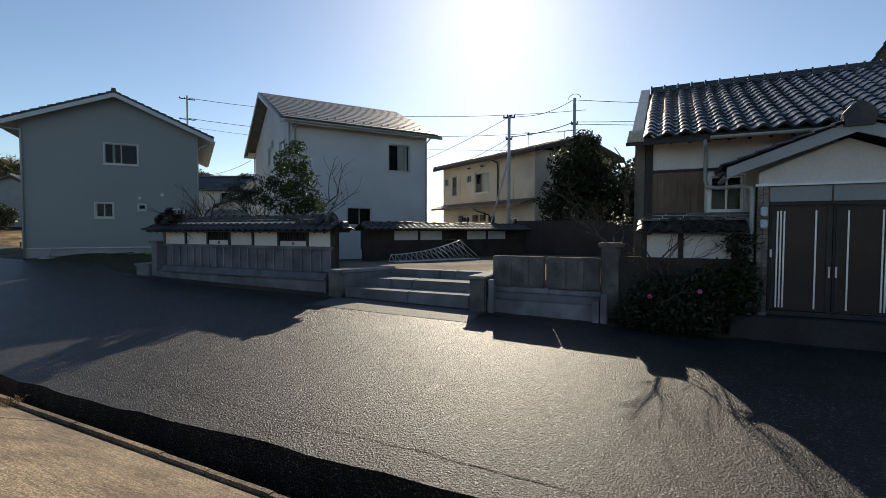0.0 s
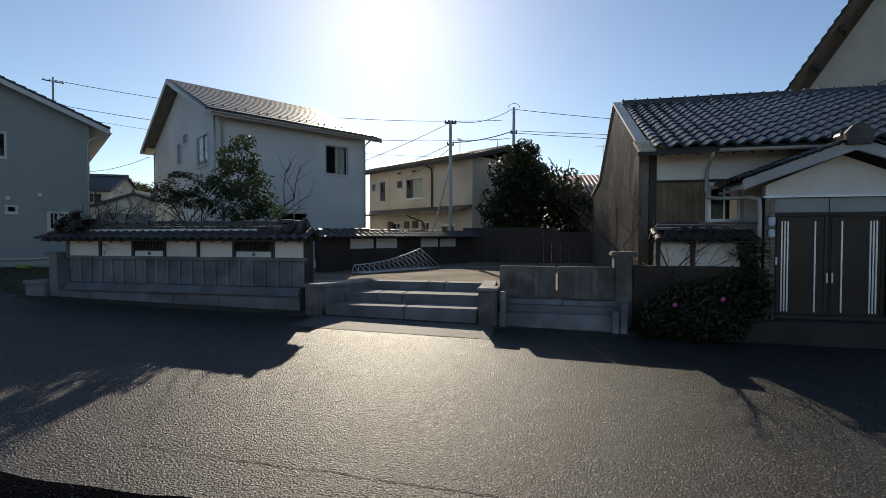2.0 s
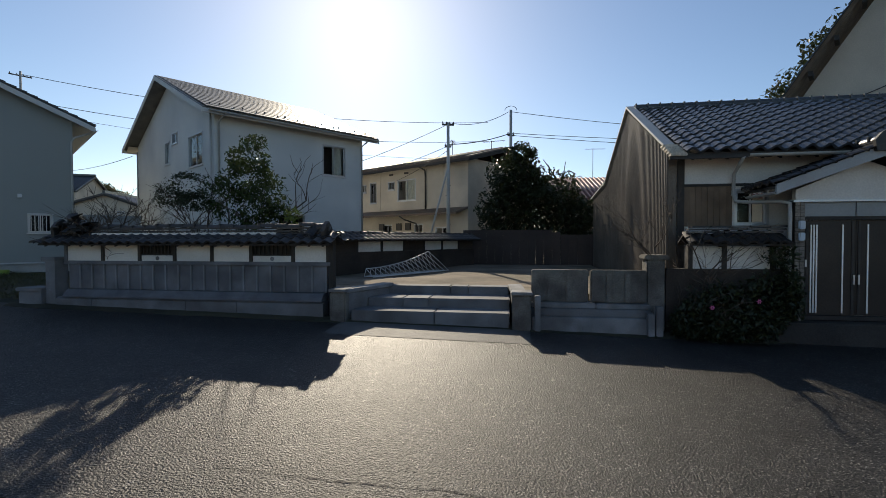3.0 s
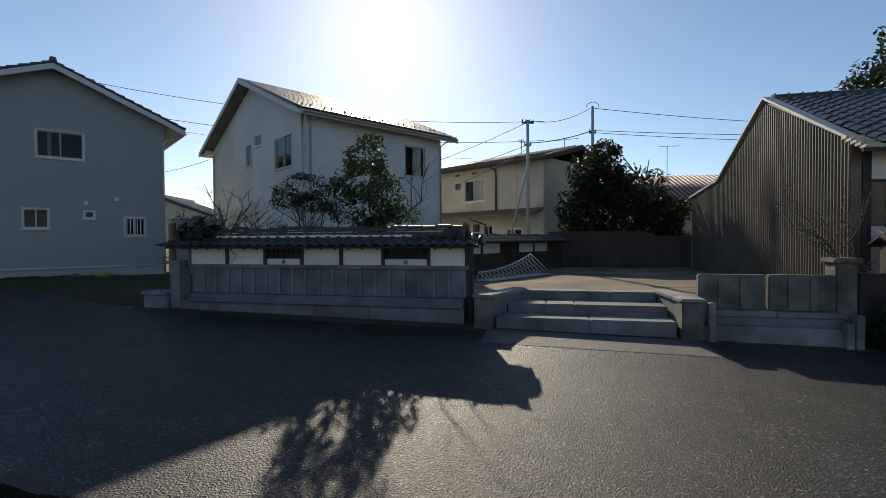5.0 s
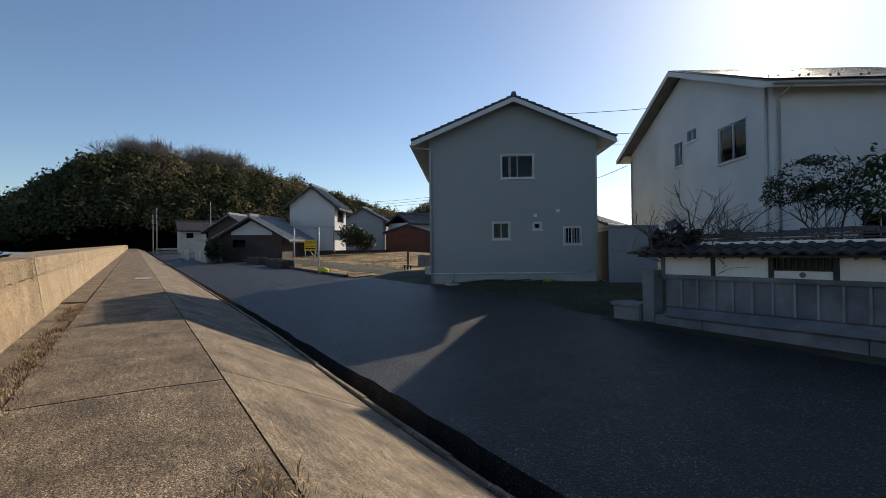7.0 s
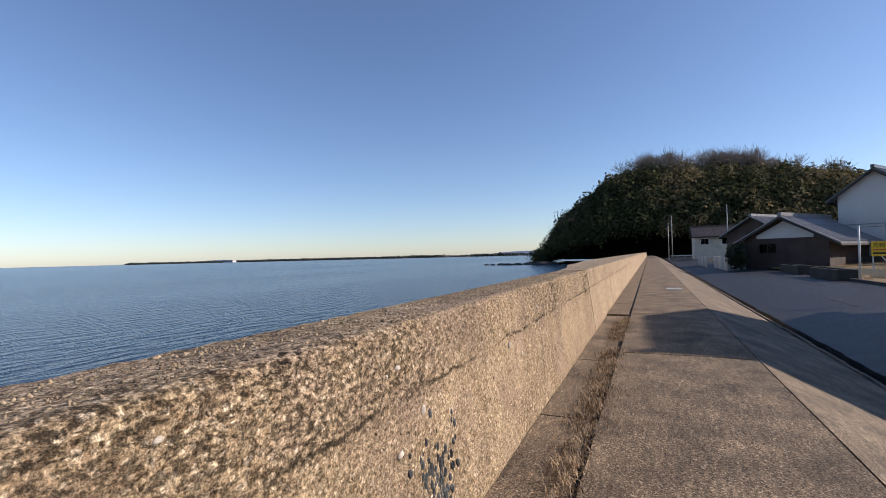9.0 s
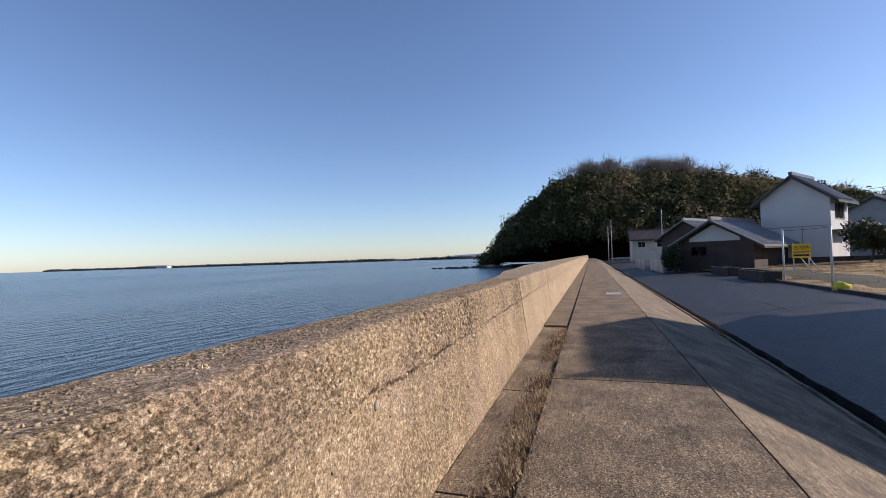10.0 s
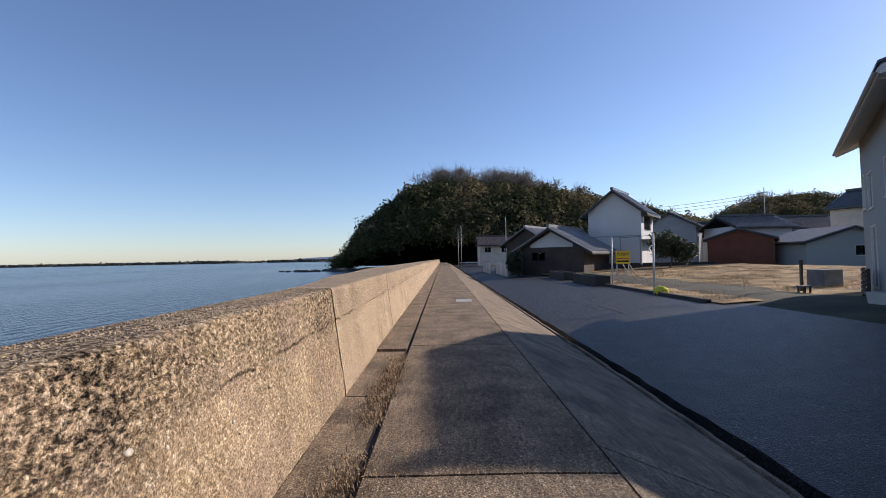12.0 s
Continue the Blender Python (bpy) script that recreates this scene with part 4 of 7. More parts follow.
for k, h in enumerate(holes):
    window(gh, *h, 0.0, sashes=1 if k == 2 else 2, frame_mat=TRIM_WHITE, bars=6 if k == 3 else 0, curtain=(h[0] + 0.32, h[0] + 0.42) if k == 0 else None)
for k, h in enumerate(side_holes):
    w = window(gh, -h[1], -h[0], h[2], h[3], 0.0, frame_mat=TRIM_WHITE)
    w.matrix_basis = Matrix.Translation((S0, 0, 0)) @ Matrix.Rotation(radians(-90), 4, "Z")
for cx, cz in ((0.93, 3.43), (1.80, 3.60)):
    bm = bmesh.new()
    prism(bm, [(-0.09, cz - 0.06), (-0.05, cz + 0.06), (0.0, cz + 0.07), (0.0, cz - 0.06)], 0, cx - 0.06, cx + 0.06)
    part("vent_hood", bm, TRIM_WHITE, gh, "small white vent hood")
gutter_half(gh, (S0 - 0.68, -0.4, ea - 0.05), (S0 - 0.68, HD + 0.4, ea - 0.05))
gutter_half(gh, (S1 + 0.68, -0.4, eb - 0.05), (S1 + 0.68, HD + 0.4, eb - 0.05))
pipe("downpipe", [(S0 - 0.66, -0.1, ea - 0.1), (S0 - 0.5, -0.09, ea - 0.16), (S0 + 0.06, -0.06, ea - 0.2), (S0 + 0.06, -0.06, ea - 0.35), (S0 + 0.06, -0.06, HB - 0.1)], 0.035, PVC, gh)
pipe("downpipe", [(S1 + 0.66, -0.1, eb - 0.1), (S1 + 0.5, -0.09, eb - 0.18), (S1 + 0.05, -0.05, eb - 0.4), (S1 - 0.04, -0.05, eb - 0.55), (S1 - 0.04, -0.05, HB)], 0.035, PVC, gh)
pipe("drain_pipe", [(-2.25, -0.09, HB + 0.08), (-2.25, -0.09, HB + 0.45)], 0.035, PVC, gh)
pipe("water_pipe", [(S0 + 0.1, -0.06, HB + 0.38), (2.6, -0.06, HB + 0.38), (2.95, -0.1, HB + 0.55)], 0.014, PVC, gh)

# ---- the white house beside it ----
wh = thing("house", "two-storey house with stained white walls and a slate-grey roof", "house", LAND @ pose(-13.90, 14.68, 0, 0, 0, 55.43))
FW, FD, FB, FE, FA, FR = 6.29, 9.85, 0.5, 6.64, 8.74, 4.81
holes = [(4.28, 5.42, 4.70, 6.0), (2.3, 3.5, 2.2, 3.05)]
bm = bmesh.new()
holed(bm, 0, FW, FB, FE, 0, 0.16, holes)
part("front_wall", bm, WHITE_WALL, wh)
ghole = [(1.10, 2.62, 4.80, 6.02), (4.88, 5.56, 5.24, 6.20), (3.88, 4.62, 5.98, 6.46), (1.5, 2.3, 2.1, 2.75), (6.3, 6.9, 2.3, 2.9)]
bm = bmesh.new()
holed(bm, 0.16, FD, FB, FE, 0, 0.16, ghole)
prism(bm, [(0.16, FE), (FD, FE), (FR, FA - 0.08)], 1, 0, 0.16)
SWAP = Matrix(((0, 1, 0, 0), (1, 0, 0, 0), (0, 0, 1, 0), (0, 0, 0, 1)))
bm.transform(SWAP)
part("gable_wall", bm, WHITE_WALL, wh)
bm = bmesh.new()
box(bm, FW - 0.16, FW, 0.16, FD, FB, FE)
prism(bm, [(0.16, FE), (FD, FE), (FR, FA - 0.08)], 0, FW - 0.16, FW)
part("gable_wall", bm, WHITE_WALL, wh)
bm = bmesh.new()
box(bm, 0.16, FW - 0.16, FD - 0.16, FD, FB, FE)
part("back_wall", bm, WHITE_WALL, wh)
ea, eb = gable_roof(wh, 0, FW, 0, FD, FR, FE + 0.02, FA, False, 0.5, 0.55, 0.06, SLATE, TRIM_WHITE)
for side, q, e in ((-1, 0, ea), (1, FD, eb)):
    bm = bmesh.new()
    prism(bm, [(q, FE - 0.06), (q + side * 0.52, e - 0.12), (q + side * 0.52, e - 0.105), (q, FE - 0.045)], 0, -0.4, FW + 0.4)
    part("soffit", bm, CREAM, wh)
# slate courses on the sunny and street slopes, and small snow guards
up = Vector((0, FR + 0.55, FA - ea)).normalized()
n = 15
for k in range(n):
    f0, f1 = k / n, (k + 1.06) / n
    ya, za = -0.58 + (FR + 0.58) * f0, ea + (FA - ea) * f0
    yb, zb = -0.58 + (FR + 0.58) * min(1, f1), ea + (FA - ea) * min(1, f1)
    bm = bmesh.new()
    prism(bm, [(ya, za + 0.062), (yb, zb + 0.062), (yb, zb + 0.067), (ya, za + 0.082)], 0, -0.45, FW + 0.45)
    part("slate_course", bm, SLATE, wh)
bm = bmesh.new()
box(bm, -0.02, 0.02, -0.02, 0.02, 0, 0.05)
guard = mesh_of("snow_guard", bm, DARK_METAL)
for k in range(17):
    piece("snow_guard", guard, wh, Matrix.Translation((-0.2 + 0.41 * k, -0.15 + 0.22 * (k % 2), ea + 0.08 + (0.43 + 0.22 * (k % 2)) * (FA - ea) / (FR + 0.55))))
for k, h in enumerate(holes):
    window(wh, *h, 0.0, curtain=(h[0] + 0.55, h[1] - 0.1) if k == 0 else None)
for k, h in enumerate(ghole):
    w = window(wh, -h[1], -h[0], h[2], h[3], 0.0, sashes=2)
    w.matrix_basis = Matrix.Rotation(radians(-90), 4, "Z")
gutter_half(wh, (-0.4, -0.62, ea - 0.04), (FW + 0.4, -0.62, ea - 0.04))
pipe("downpipe", [(0.12, -0.58, ea - 0.1), (0.12, -0.4, ea - 0.16), (0.12, -0.06, ea - 0.3), (0.12, -0.06, FB)], 0.036, PVC, wh)
pipe("downpipe", [(-0.05, 0.22, FE - 0.1), (-0.05, 0.22, FB)], 0.036, PVC, wh)
pipe("downpipe", [(FW - 0.06, -0.58, ea - 0.1), (FW - 0.06, -0.06, ea - 0.3), (FW - 0.06, -0.06, FB)], 0.036, PVC, wh)
pipe("downpipe", [(-0.06, FD - 0.1, FE - 0.3), (-0.06, FD - 0.1, FB)], 0.036, PVC, wh)

# ---- cream apartment block ----
ap = thing("apartment_block", "cream two-storey apartment block with a brown tiled roof", "apartment block", LAND @ pose(-10.42, 26.2, 0, 0, 0, -32))
AL, AR, AD = -3.4, 5.25, 6.0
holes = [(0.07, 1.55, 4.22, 5.45), (-0.75, -0.19, 4.9, 5.42), (-2.4, -1.8, 4.2, 5.5), (-3.2, -2.75, 4.9, 5.42), (1.4, 2.1, 0.9, 2.9), (-1.2, -0.4, 0.9, 2.9), (3.0, 4.0, 1.6, 2.7)]
bm = bmesh.new()
holed(bm, AL, AR, 0.3, 6.18, 0, 0.16, holes)
part("front_wall", bm, CREAM, ap)
bm = bmesh.new()
box(bm, AR - 0.16, AR, 0.16, AD, 0.3, 6.18)
part("side_wall", bm, CREAM, ap)
bm = bmesh.new()
box(bm, AL, AL + 0.16, 0.16, AD, 0.3, 6.18)
part("side_wall", bm, CREAM, ap)
bm = bmesh.new()
box(bm, AL + 0.16, AR - 0.16, AD - 0.16, AD, 0.3, 6.18)
part("back_wall", bm, CREAM, ap)
gable_roof(ap, AL, AR, 0, AD, AD / 2, 6.2, 7.0, False, 0.5, 0.5, 0.1, BROWN_TILE, DARK_WOOD)
bm = bmesh.new()
half = [(0.09 * math.cos(math.pi * s / 5), 0.05 * math.sin(math.pi * s / 5)) for s in range(6)]
prism(bm, half, 1, 0, 3.5)
roll = mesh_of("tile_row", bm, BROWN_TILE, True)
for k in range(36):
    piece("tile_row", roll, ap, Matrix.Translation((AL - 0.35 + 0.26 * k, -0.5, 6.17)) @ Matrix.Rotation(math.atan2(0.8, 3.0), 4, "X"))
bm = bmesh.new()
prism(bm, [(-0.95, 3.3), (0.0, 3.6), (0.0, 3.7), (-0.95, 3.4)], 0, AL, AR)
part("canopy", bm, BROWN_TILE, ap, "brown tiled canopy over the ground floor")
for k, h in enumerate(holes):
    window(ap, *h, 0.0, curtain=(h[0] + 0.5, h[1] - 0.1) if k in (0, 2) else None, sashes=2)
for xx in (-1.45, 2.35, 3.6):
    bm = bmesh.new()
    box(bm, xx - 0.03, xx + 0.03, -0.02, 0, 3.7, 6.15)
    part("cover_strip", bm, CREAM, ap)
for xx in (0.8, -0.47):
    bm = bmesh.new()
    box(bm, xx - 0.16, xx + 0.16, -0.03, -0.001, 5.75, 5.85)
    part("wall_vent", bm, DARK_METAL, ap)
pipe("downpipe", [(1.9, -0.5, 6.1), (2.15, -0.45, 6.0), (2.35, -0.12, 5.8), (2.35, -0.07, 5.5), (2.35, -0.07, 3.68)], 0.045, DARK_METAL, ap)
pipe("downpipe", [(1.2, -0.95, 3.3), (1.5, -0.9, 3.12), (1.75, -0.2, 2.9), (1.75, -0.07, 2.6), (1.75, -0.07, 0.3)], 0.04, DARK_METAL, ap)
for xx in (0.0, 0.75, -1.5):
    bm = bmesh.new()
    box(bm, xx, xx + 0.4, -0.09, -0.001, 2.55, 2.95)
    part("meter_box", bm, DARK_METAL, ap)

# ---- roofed garden wall along the street ----
fence = thing("garden_wall", "old plastered garden wall with tiled roof and stone base", "garden wall", LAND.copy())
POSTS = [-13.78, -12.80, -11.85, -10.97, -10.06, -9.13, -8.16, -7.38]
FY = 9.12
x = -13.85
for w in (0.95, 2.35, 1.2, 1.95):
    bm = bmesh.new()
    prism(bm, [(8.90, 0.1), (9.35, 0.1), (9.35, 0.76), (8.96, 0.76), (8.90, 0.72)], 0, x + 0.006, x + w - 0.006)
    part("base_stone", bm, STONE, fence)
    x += w
bm = bmesh.new()
prism(bm, [(8.86, 0.80), (8.98, 0.93), (9.3, 0.93), (9.3, 0.765), (8.86, 0.765)], 0, -13.62, -7.42)
part("base_beam", bm, GREY_WOOD, fence)
bm = bmesh.new()
box(bm, -13.75, -7.4, 9.16, 9.22, 0.93, 1.5)
part("board_panel", bm, GREY_WOOD, fence)
nb = 20
for k in range(nb):
    a, b = -13.72 + 6.3 * k / nb, -13.72 + 6.3 * (k + 1) / nb
    bm = bmesh.new()
    box(bm, a + 0.003, b - 0.003, 9.135 + rng.uniform(0, 0.008), 9.158, 0.94, 1.49)
    part("board", bm, GREY_WOOD, fence)
    bm = bmesh.new()
    box(bm, b - 0.018, b + 0.018, 9.10, 9.134, 0.935, 1.49)
    part("batten", bm, PALE_WOOD, fence)
bm = bmesh.new()
box(bm, -13.8, -7.32, 9.07, 9.25, 1.5, 1.575)
part("rail", bm, GREY_WOOD, fence)
for k, px in enumerate(POSTS):
    bm = bmesh.new()
    box(bm, px - 0.035, px + 0.035, 9.095, 9.24, 1.576, 1.98)
    part("post", bm, DARK_WOOD if k else GREY_WOOD, fence)
for k, (a, b) in enumerate(zip(POSTS, POSTS[1:])):
    bm = bmesh.new()
    if k in (2, 5):
        box(bm, a + 0.036, b - 0.036, 9.13, 9.2, 1.576, 1.70)
    else:
        box(bm, a + 0.036, b - 0.036, 9.13, 9.2, 1.576, 1.97)
    part("plaster_panel", bm, PLASTER, fence)
    if k in (2, 5):
        c = (a + b) / 2
        bm = bmesh.new()
        bmesh.ops.create_cone(bm, segments=16, radius1=0.045, radius2=0.045, depth=0.012, cap_ends=True, matrix=Matrix.LocRotScale((c, 9.128, 1.64), Euler((radians(90), 0, 0)), None))
        part("crest", bm, GREY_WOOD, fence, "round grey crest")
        bm = bmesh.new()
        box(bm, a + 0.036, b - 0.036, 9.12, 9.2, 1.705, 1.73)
        part("window_frame", bm, DARK_WOOD, fence)
        bm = bmesh.new()
        box(bm, a + 0.036, b - 0.036, 9.2, 9.22, 1.73, 1.98)
        part("lattice_back", bm, DARK_WOOD, fence)
        for j in range(9):
            xx = a + 0.08 + (b - a - 0.16) * j / 8
            bm = bmesh.new()
            box(bm, xx - 0.012, xx + 0.012, 9.14, 9.17, 1.73, 1.97)
            part("lattice_bar", bm, DARK_WOOD, fence)
# roof: rafters, boards, tiles, ridge
bm = bmesh.new()
prism(bm, [(8.74, 1.93), (9.17, 2.13), (9.17, 2.17), (8.74, 1.965)], 0, -14.1, -7.2)
prism(bm, [(9.6, 1.93), (9.17, 2.13), (9.17, 2.17), (9.6, 1.965)], 0, -14.1, -7.2)
roof_f = part("tiled_roof", bm, DARK_WOOD, fence)
for k in range(23):
    bm = bmesh.new()
    xx = -13.95 + 0.3 * k
    prism(bm, [(8.78, 1.905), (9.12, 2.06), (9.12, 2.11), (8.78, 1.945)], 0, xx - 0.02, xx + 0.02)
    part("rafter", bm, DARK_WOOD, fence)
wall_tile = tile_mesh(0.235, 0.27, 0.055, 0.014, 0.022, DARK_TILE)
up = Vector((0, 0.43, 0.2)).normalized()
tiled_slope(roof_f, slope_frame((-14.15, 8.70, 1.955), (1, 0, 0), up), 30, 2, 0.235, 0.22, wall_tile, lambda c, r: True)
tiled_slope(roof_f, slope_frame((-7.1, 9.64, 1.955), (-1, 0, 0), (0, -0.43, 0.2)), 30, 2, 0.235, 0.22, wall_tile, lambda c, r: False)
bm = bmesh.new()
box(bm, -13.0, -8.5, 9.03, 9.07, 2.16, 2.205)
part("mortar_line", bm, PLASTER, fence, "white mortar line under the ridge")
for zz, ww in ((2.17, 0.26), (2.225, 0.22), (2.28, 0.18)):
    for k in range(16):
        bm = bmesh.new()
        a = -13.9 + 0.41 * k
        box(bm, a, a + 0.405, 9.17 - ww / 2, 9.17 + ww / 2, zz + rng.gauss(0, 0.004), zz + 0.03)
        part("ridge_tile", bm, DARK_TILE, roof_f)
bm = bmesh.new()
half = [(0.075 * math.cos(math.pi * s / 6), 0.075 * math.sin(math.pi * s / 6)) for s in range(7)]
prism(bm, half, 0, 0, 0.30)
box(bm, 0, 0.035, -0.085, 0.085, -0.01, 0.08)
cap_me = mesh_of("ridge_cap", bm, DARK_TILE)
for k in range(21):
    piece("ridge_cap", cap_me, roof_f, pose(-13.9 + 0.31 * k, 9.17, 2.315 + rng.gauss(0, 0.012)))
# ornate end tiles at both ends of the ridge
for ex, sgn in ((-13.95, -1), (-7.42, 1)):
    bm = bmesh.new()
    prism(bm, [(-0.2, 2.1), (-0.24, 2.3), (-0.13, 2.44), (0, 2.52), (0.13, 2.44), (0.24, 2.3), (0.2, 2.1)], 0, ex - 0.04, ex + 0.04)
    bm.transform(Matrix.Translation((0, 9.17, -0.08 if sgn > 0 else 0.02)))
    part("end_tile", bm, DARK_TILE, roof_f)
    bm = bmesh.new()
    bmesh.ops.create_uvsphere(bm, u_segments=10, v_segments=6, radius=0.075, matrix=Matrix.LocRotScale((ex + sgn * 0.05, 9.17, 2.34 if sgn < 0 else 2.26), None, (0.6, 1, 1)))
    part("end_boss", bm, DARK_TILE, roof_f, smooth=True)
bm = bmesh.new()
box(bm, -7.36, -7.26, 9.09, 9.24, 0.4, 2.05)
part("end_post", bm, DARK_WOOD, fence)
bm = bmesh.new()
prism(bm, [(-14.35, 1.99), (-13.9, 2.05), (-13.9, 2.11), (-14.35, 2.03)], 1, 8.75, 9.6)
part("corner_eave", bm, DARK_TILE, fence)
# slipped and broken tiles heaped at the weathered ends of the roof
heap = random.Random(41)
for ex, n_, top in ((-13.65, 30, 0.30), (-7.6, 8, 0.07)):
    for k in range(n_):
        m_ = pose(ex + heap.uniform(-0.3, 0.45), 8.88 + heap.uniform(0, 0.3), 2.10 + heap.uniform(0, top), heap.gauss(18, 22), heap.gauss(0, 25), heap.gauss(0, 30))
        piece("broken_tile", wall_tile, roof_f, m_)
gp = thing("gate_pillar", "dark stone gate pillar at the wall's west end", "pillar", LAND.copy())
bm = bmesh.new()
box(bm, -14.13, -13.88, 8.93, 9.25, 0.1, 1.58)
part("shaft", bm, STONE, gp)
bm = bmesh.new()
box(bm, -14.19, -13.83, 8.88, 9.3, 1.582, 1.66)
part("cap", bm, STONE, gp)
sb = thing("stone_block", "low block of grey cut stone beside the wall", "stone block", LAND.copy())
bm = bmesh.new()
box(bm, -14.80, -14.15, 8.86, 9.3, 0.1, 0.88)
bmesh.ops.bevel(bm, geom=bm.edges, offset=0.02, segments=2, affect="EDGES")
part("body", bm, STONE, sb)
bm = bmesh.new()
box(bm, -14.84, -14.13, 8.82, 9.34, 0.882, 0.96)
bmesh.ops.bevel(bm, geom=bm.edges, offset=0.015, segments=2, affect="EDGES")
part("cap", bm, STONE, sb)

# ---- stone steps up to the empty yard ----
steps = thing("stone_steps", "three wide steps of pale grey cut stone", "steps", LAND.copy())


def stone(parent, x0, x1, y0, y1, z0, z1, name="stone", mat_=None, bevel=0.015):
    bm = bmesh.new()
    box(bm, x0, x1, y0, y1, z0, z1)
    if bevel:
        bmesh.ops.bevel(bm, geom=bm.edges, offset=bevel, segments=2, affect="EDGES")
    return part(name, bm, mat_ or STONE, parent)


stone(steps, -6.77, -5.07, 8.82, 9.5, 0.1, 0.63)
stone(steps, -5.06, -3.61, 8.82, 9.5, 0.1, 0.63)
for a, b in ((-6.6, -5.85), (-5.84, -5.3), (-5.29, -3.62)):
    stone(steps, a, b, 9.42, 10.3, 0.3, 0.82)
for a, b in ((-6.4, -4.95), (-4.94, -4.55), (-4.54, -3.66)):
    stone(steps, a, b, 10.2, 10.6, 0.4, 1.0)
for x0, y0, x1, y1 in ((-6.98, 8.82, -6.42, 10.35), (-3.42, 8.82, -3.52, 10.35)):
    d = Vector((x1 - x0, y1 - y0, 0))
    L = d.length
    for nm, w, z0, z1 in (("wing_wall", 0.11, 0.2, 0.97), ("coping", 0.15, 0.972, 1.05)):
        bm = bmesh.new()
        box(bm, 0, L, -w, w, z0, z1)
        bmesh.ops.bevel(bm, geom=bm.edges, offset=0.012, segments=1, affect="EDGES")
        bm.transform(Matrix.Translation((x0, y0, 0)) @ Matrix.Rotation(math.atan2(d.y, d.x), 4, "Z"))
        part(nm, bm, STONE if nm == "wing_wall" else PALE_STONE, steps)
for x0, x1 in ((-7.18, -6.84), (-3.56, -3.2)):
    p = thing("gate_pillar", "short square pillar of rough grey stone by the steps", "pillar", LAND.copy(), group="pillars beside the steps")
    stone(p, x0, x1, 8.70, 9.12, 0.1, 1.0, "shaft", ROUGH_STONE, 0.03)
    stone(p, x0 - 0.02, x1 + 0.02, 8.66, 9.16, 1.002, 1.06, "cap", PALE_STONE, 0.015)

# ---- low stone wall on the other side of the steps ----
lw = thing("low_wall", "low garden wall of stone ledges and concrete slabs", "garden wall", LAND.copy())
stone(lw, -3.06, -0.92, 8.66, 9.3, 0.05, 0.30, "footing", ROUGH_STONE, 0.03)
stone(lw, -3.19, -1.02, 8.74, 9.3, 0.302, 0.60, "ledge", PALE_STONE)
stone(lw, -3.19, -1.02, 8.86, 9.3, 0.602, 0.74, "ledge", STONE)
stone(lw, -3.19, -2.0, 8.98, 9.3, 0.742, 0.84, "ledge", PALE_STONE)
stone(lw, -1.99, -1.02, 8.98, 9.3, 0.742, 0.83, "ledge", PALE_STONE)
for a, b in ((-3.19, -2.12), (-2.08, -1.06)):
    stone(lw, a, b, 9.10, 9.24, 0.842, 1.46, "slab", ROUGH_STONE, 0.02)
    for k in (0.33, 0.66):
        stone(lw, a + (b - a) * k - 0.05, a + (b - a) * k + 0.05, 9.07, 9.099, 0.85, 1.40, "rib", ROUGH_STONE, 0.008)
for a, b, z in ((-3.14, -3.03, 1.0), (-1.0, -0.88, 0.84), (-1.14, -1.02, 0.70)):
    stone(lw, a, b, 8.68, 8.82, 0.1, z, "post", PALE_STONE, 0.012)
tp = thing("gate_pillar", "tall weathered concrete pillar at the end of the low wall", "pillar", LAND.copy())
stone(tp, -1.05, -0.72, 9.15, 9.5, 0.1, 1.66, "shaft", ROUGH_STONE, 0.02)
stone(tp, -1.10, -0.66, 9.10, 9.55, 1.662, 1.75, "cap", ROUGH_STONE, 0.02)

# dark mossy soil gathered along the foot of the walls
bm = bmesh.new()
strip = []
for x in span(-15.0, 0.12, 1.3):
    if -6.8 < x < -3.5:
        d = 0.05
    else:
        d = 0.16 + 0.10 * noise.noise((x * 1.1, 0.4, 0)) + 0.05 * noise.noise((x * 5, 2, 0))
    y0 = 8.80 - max(0.03, d)
    strip.append([bm.verts.new((x, y, land_z(x, y) + h)) for y, h in ((y0, 0.012), (y0 + 0.08, 0.035 + 0.02 * noise.noise((x * 3, 1, 0))), (9.0, 0.07))])
for r0, r1 in zip(strip, strip[1:]):
    for k in range(2):
        bm.faces.new((r0[k], r1[k], r1[k + 1], r0[k + 1]))
tagged(part("soil_strip", bm, GRASSY_SOIL, smooth=True), "dark mossy soil along the foot of the garden walls", "soil", kind="structure")

# ---- the yard: raised soil, walls around it ----
bm = bmesh.new()
xs, ys = span(-9.3, 0.4, -0.55), span(10.4, 0.4, 20.2)
rows = [[bm.verts.new((x, y, 0.985 + 0.035 * noise.noise((x * 0.7, y * 0.7, 0)) + 0.012 * noise.noise((x * 4, y * 4, 0)))) for x in xs] for y in ys]
for r0, r1 in zip(rows, rows[1:]):
    for k in range(len(xs) - 1):
        bm.faces.new((r0[k], r0[k + 1], r1[k + 1], r1[k]))
yard = tagged(part("yard_ground", bm, DIRT, smooth=True), "bare sandy soil of an empty yard", "ground", kind="structure")
yard.matrix_basis = LAND.copy()
for x0, x1 in ((-9.3, -7.0), (-3.4, -0.55)):
    bm = bmesh.new()
    box(bm, x0, x1, 9.36, 10.42, 0.2, 0.975)
    o = tagged(part("yard_bank", bm, DIRT), "soil bank behind the street wall", "ground", kind="structure")
    o.matrix_basis = LAND.copy()

bw = thing("board_fence", "dark brown sheet fence closing the yard", "fence", LAND.copy())
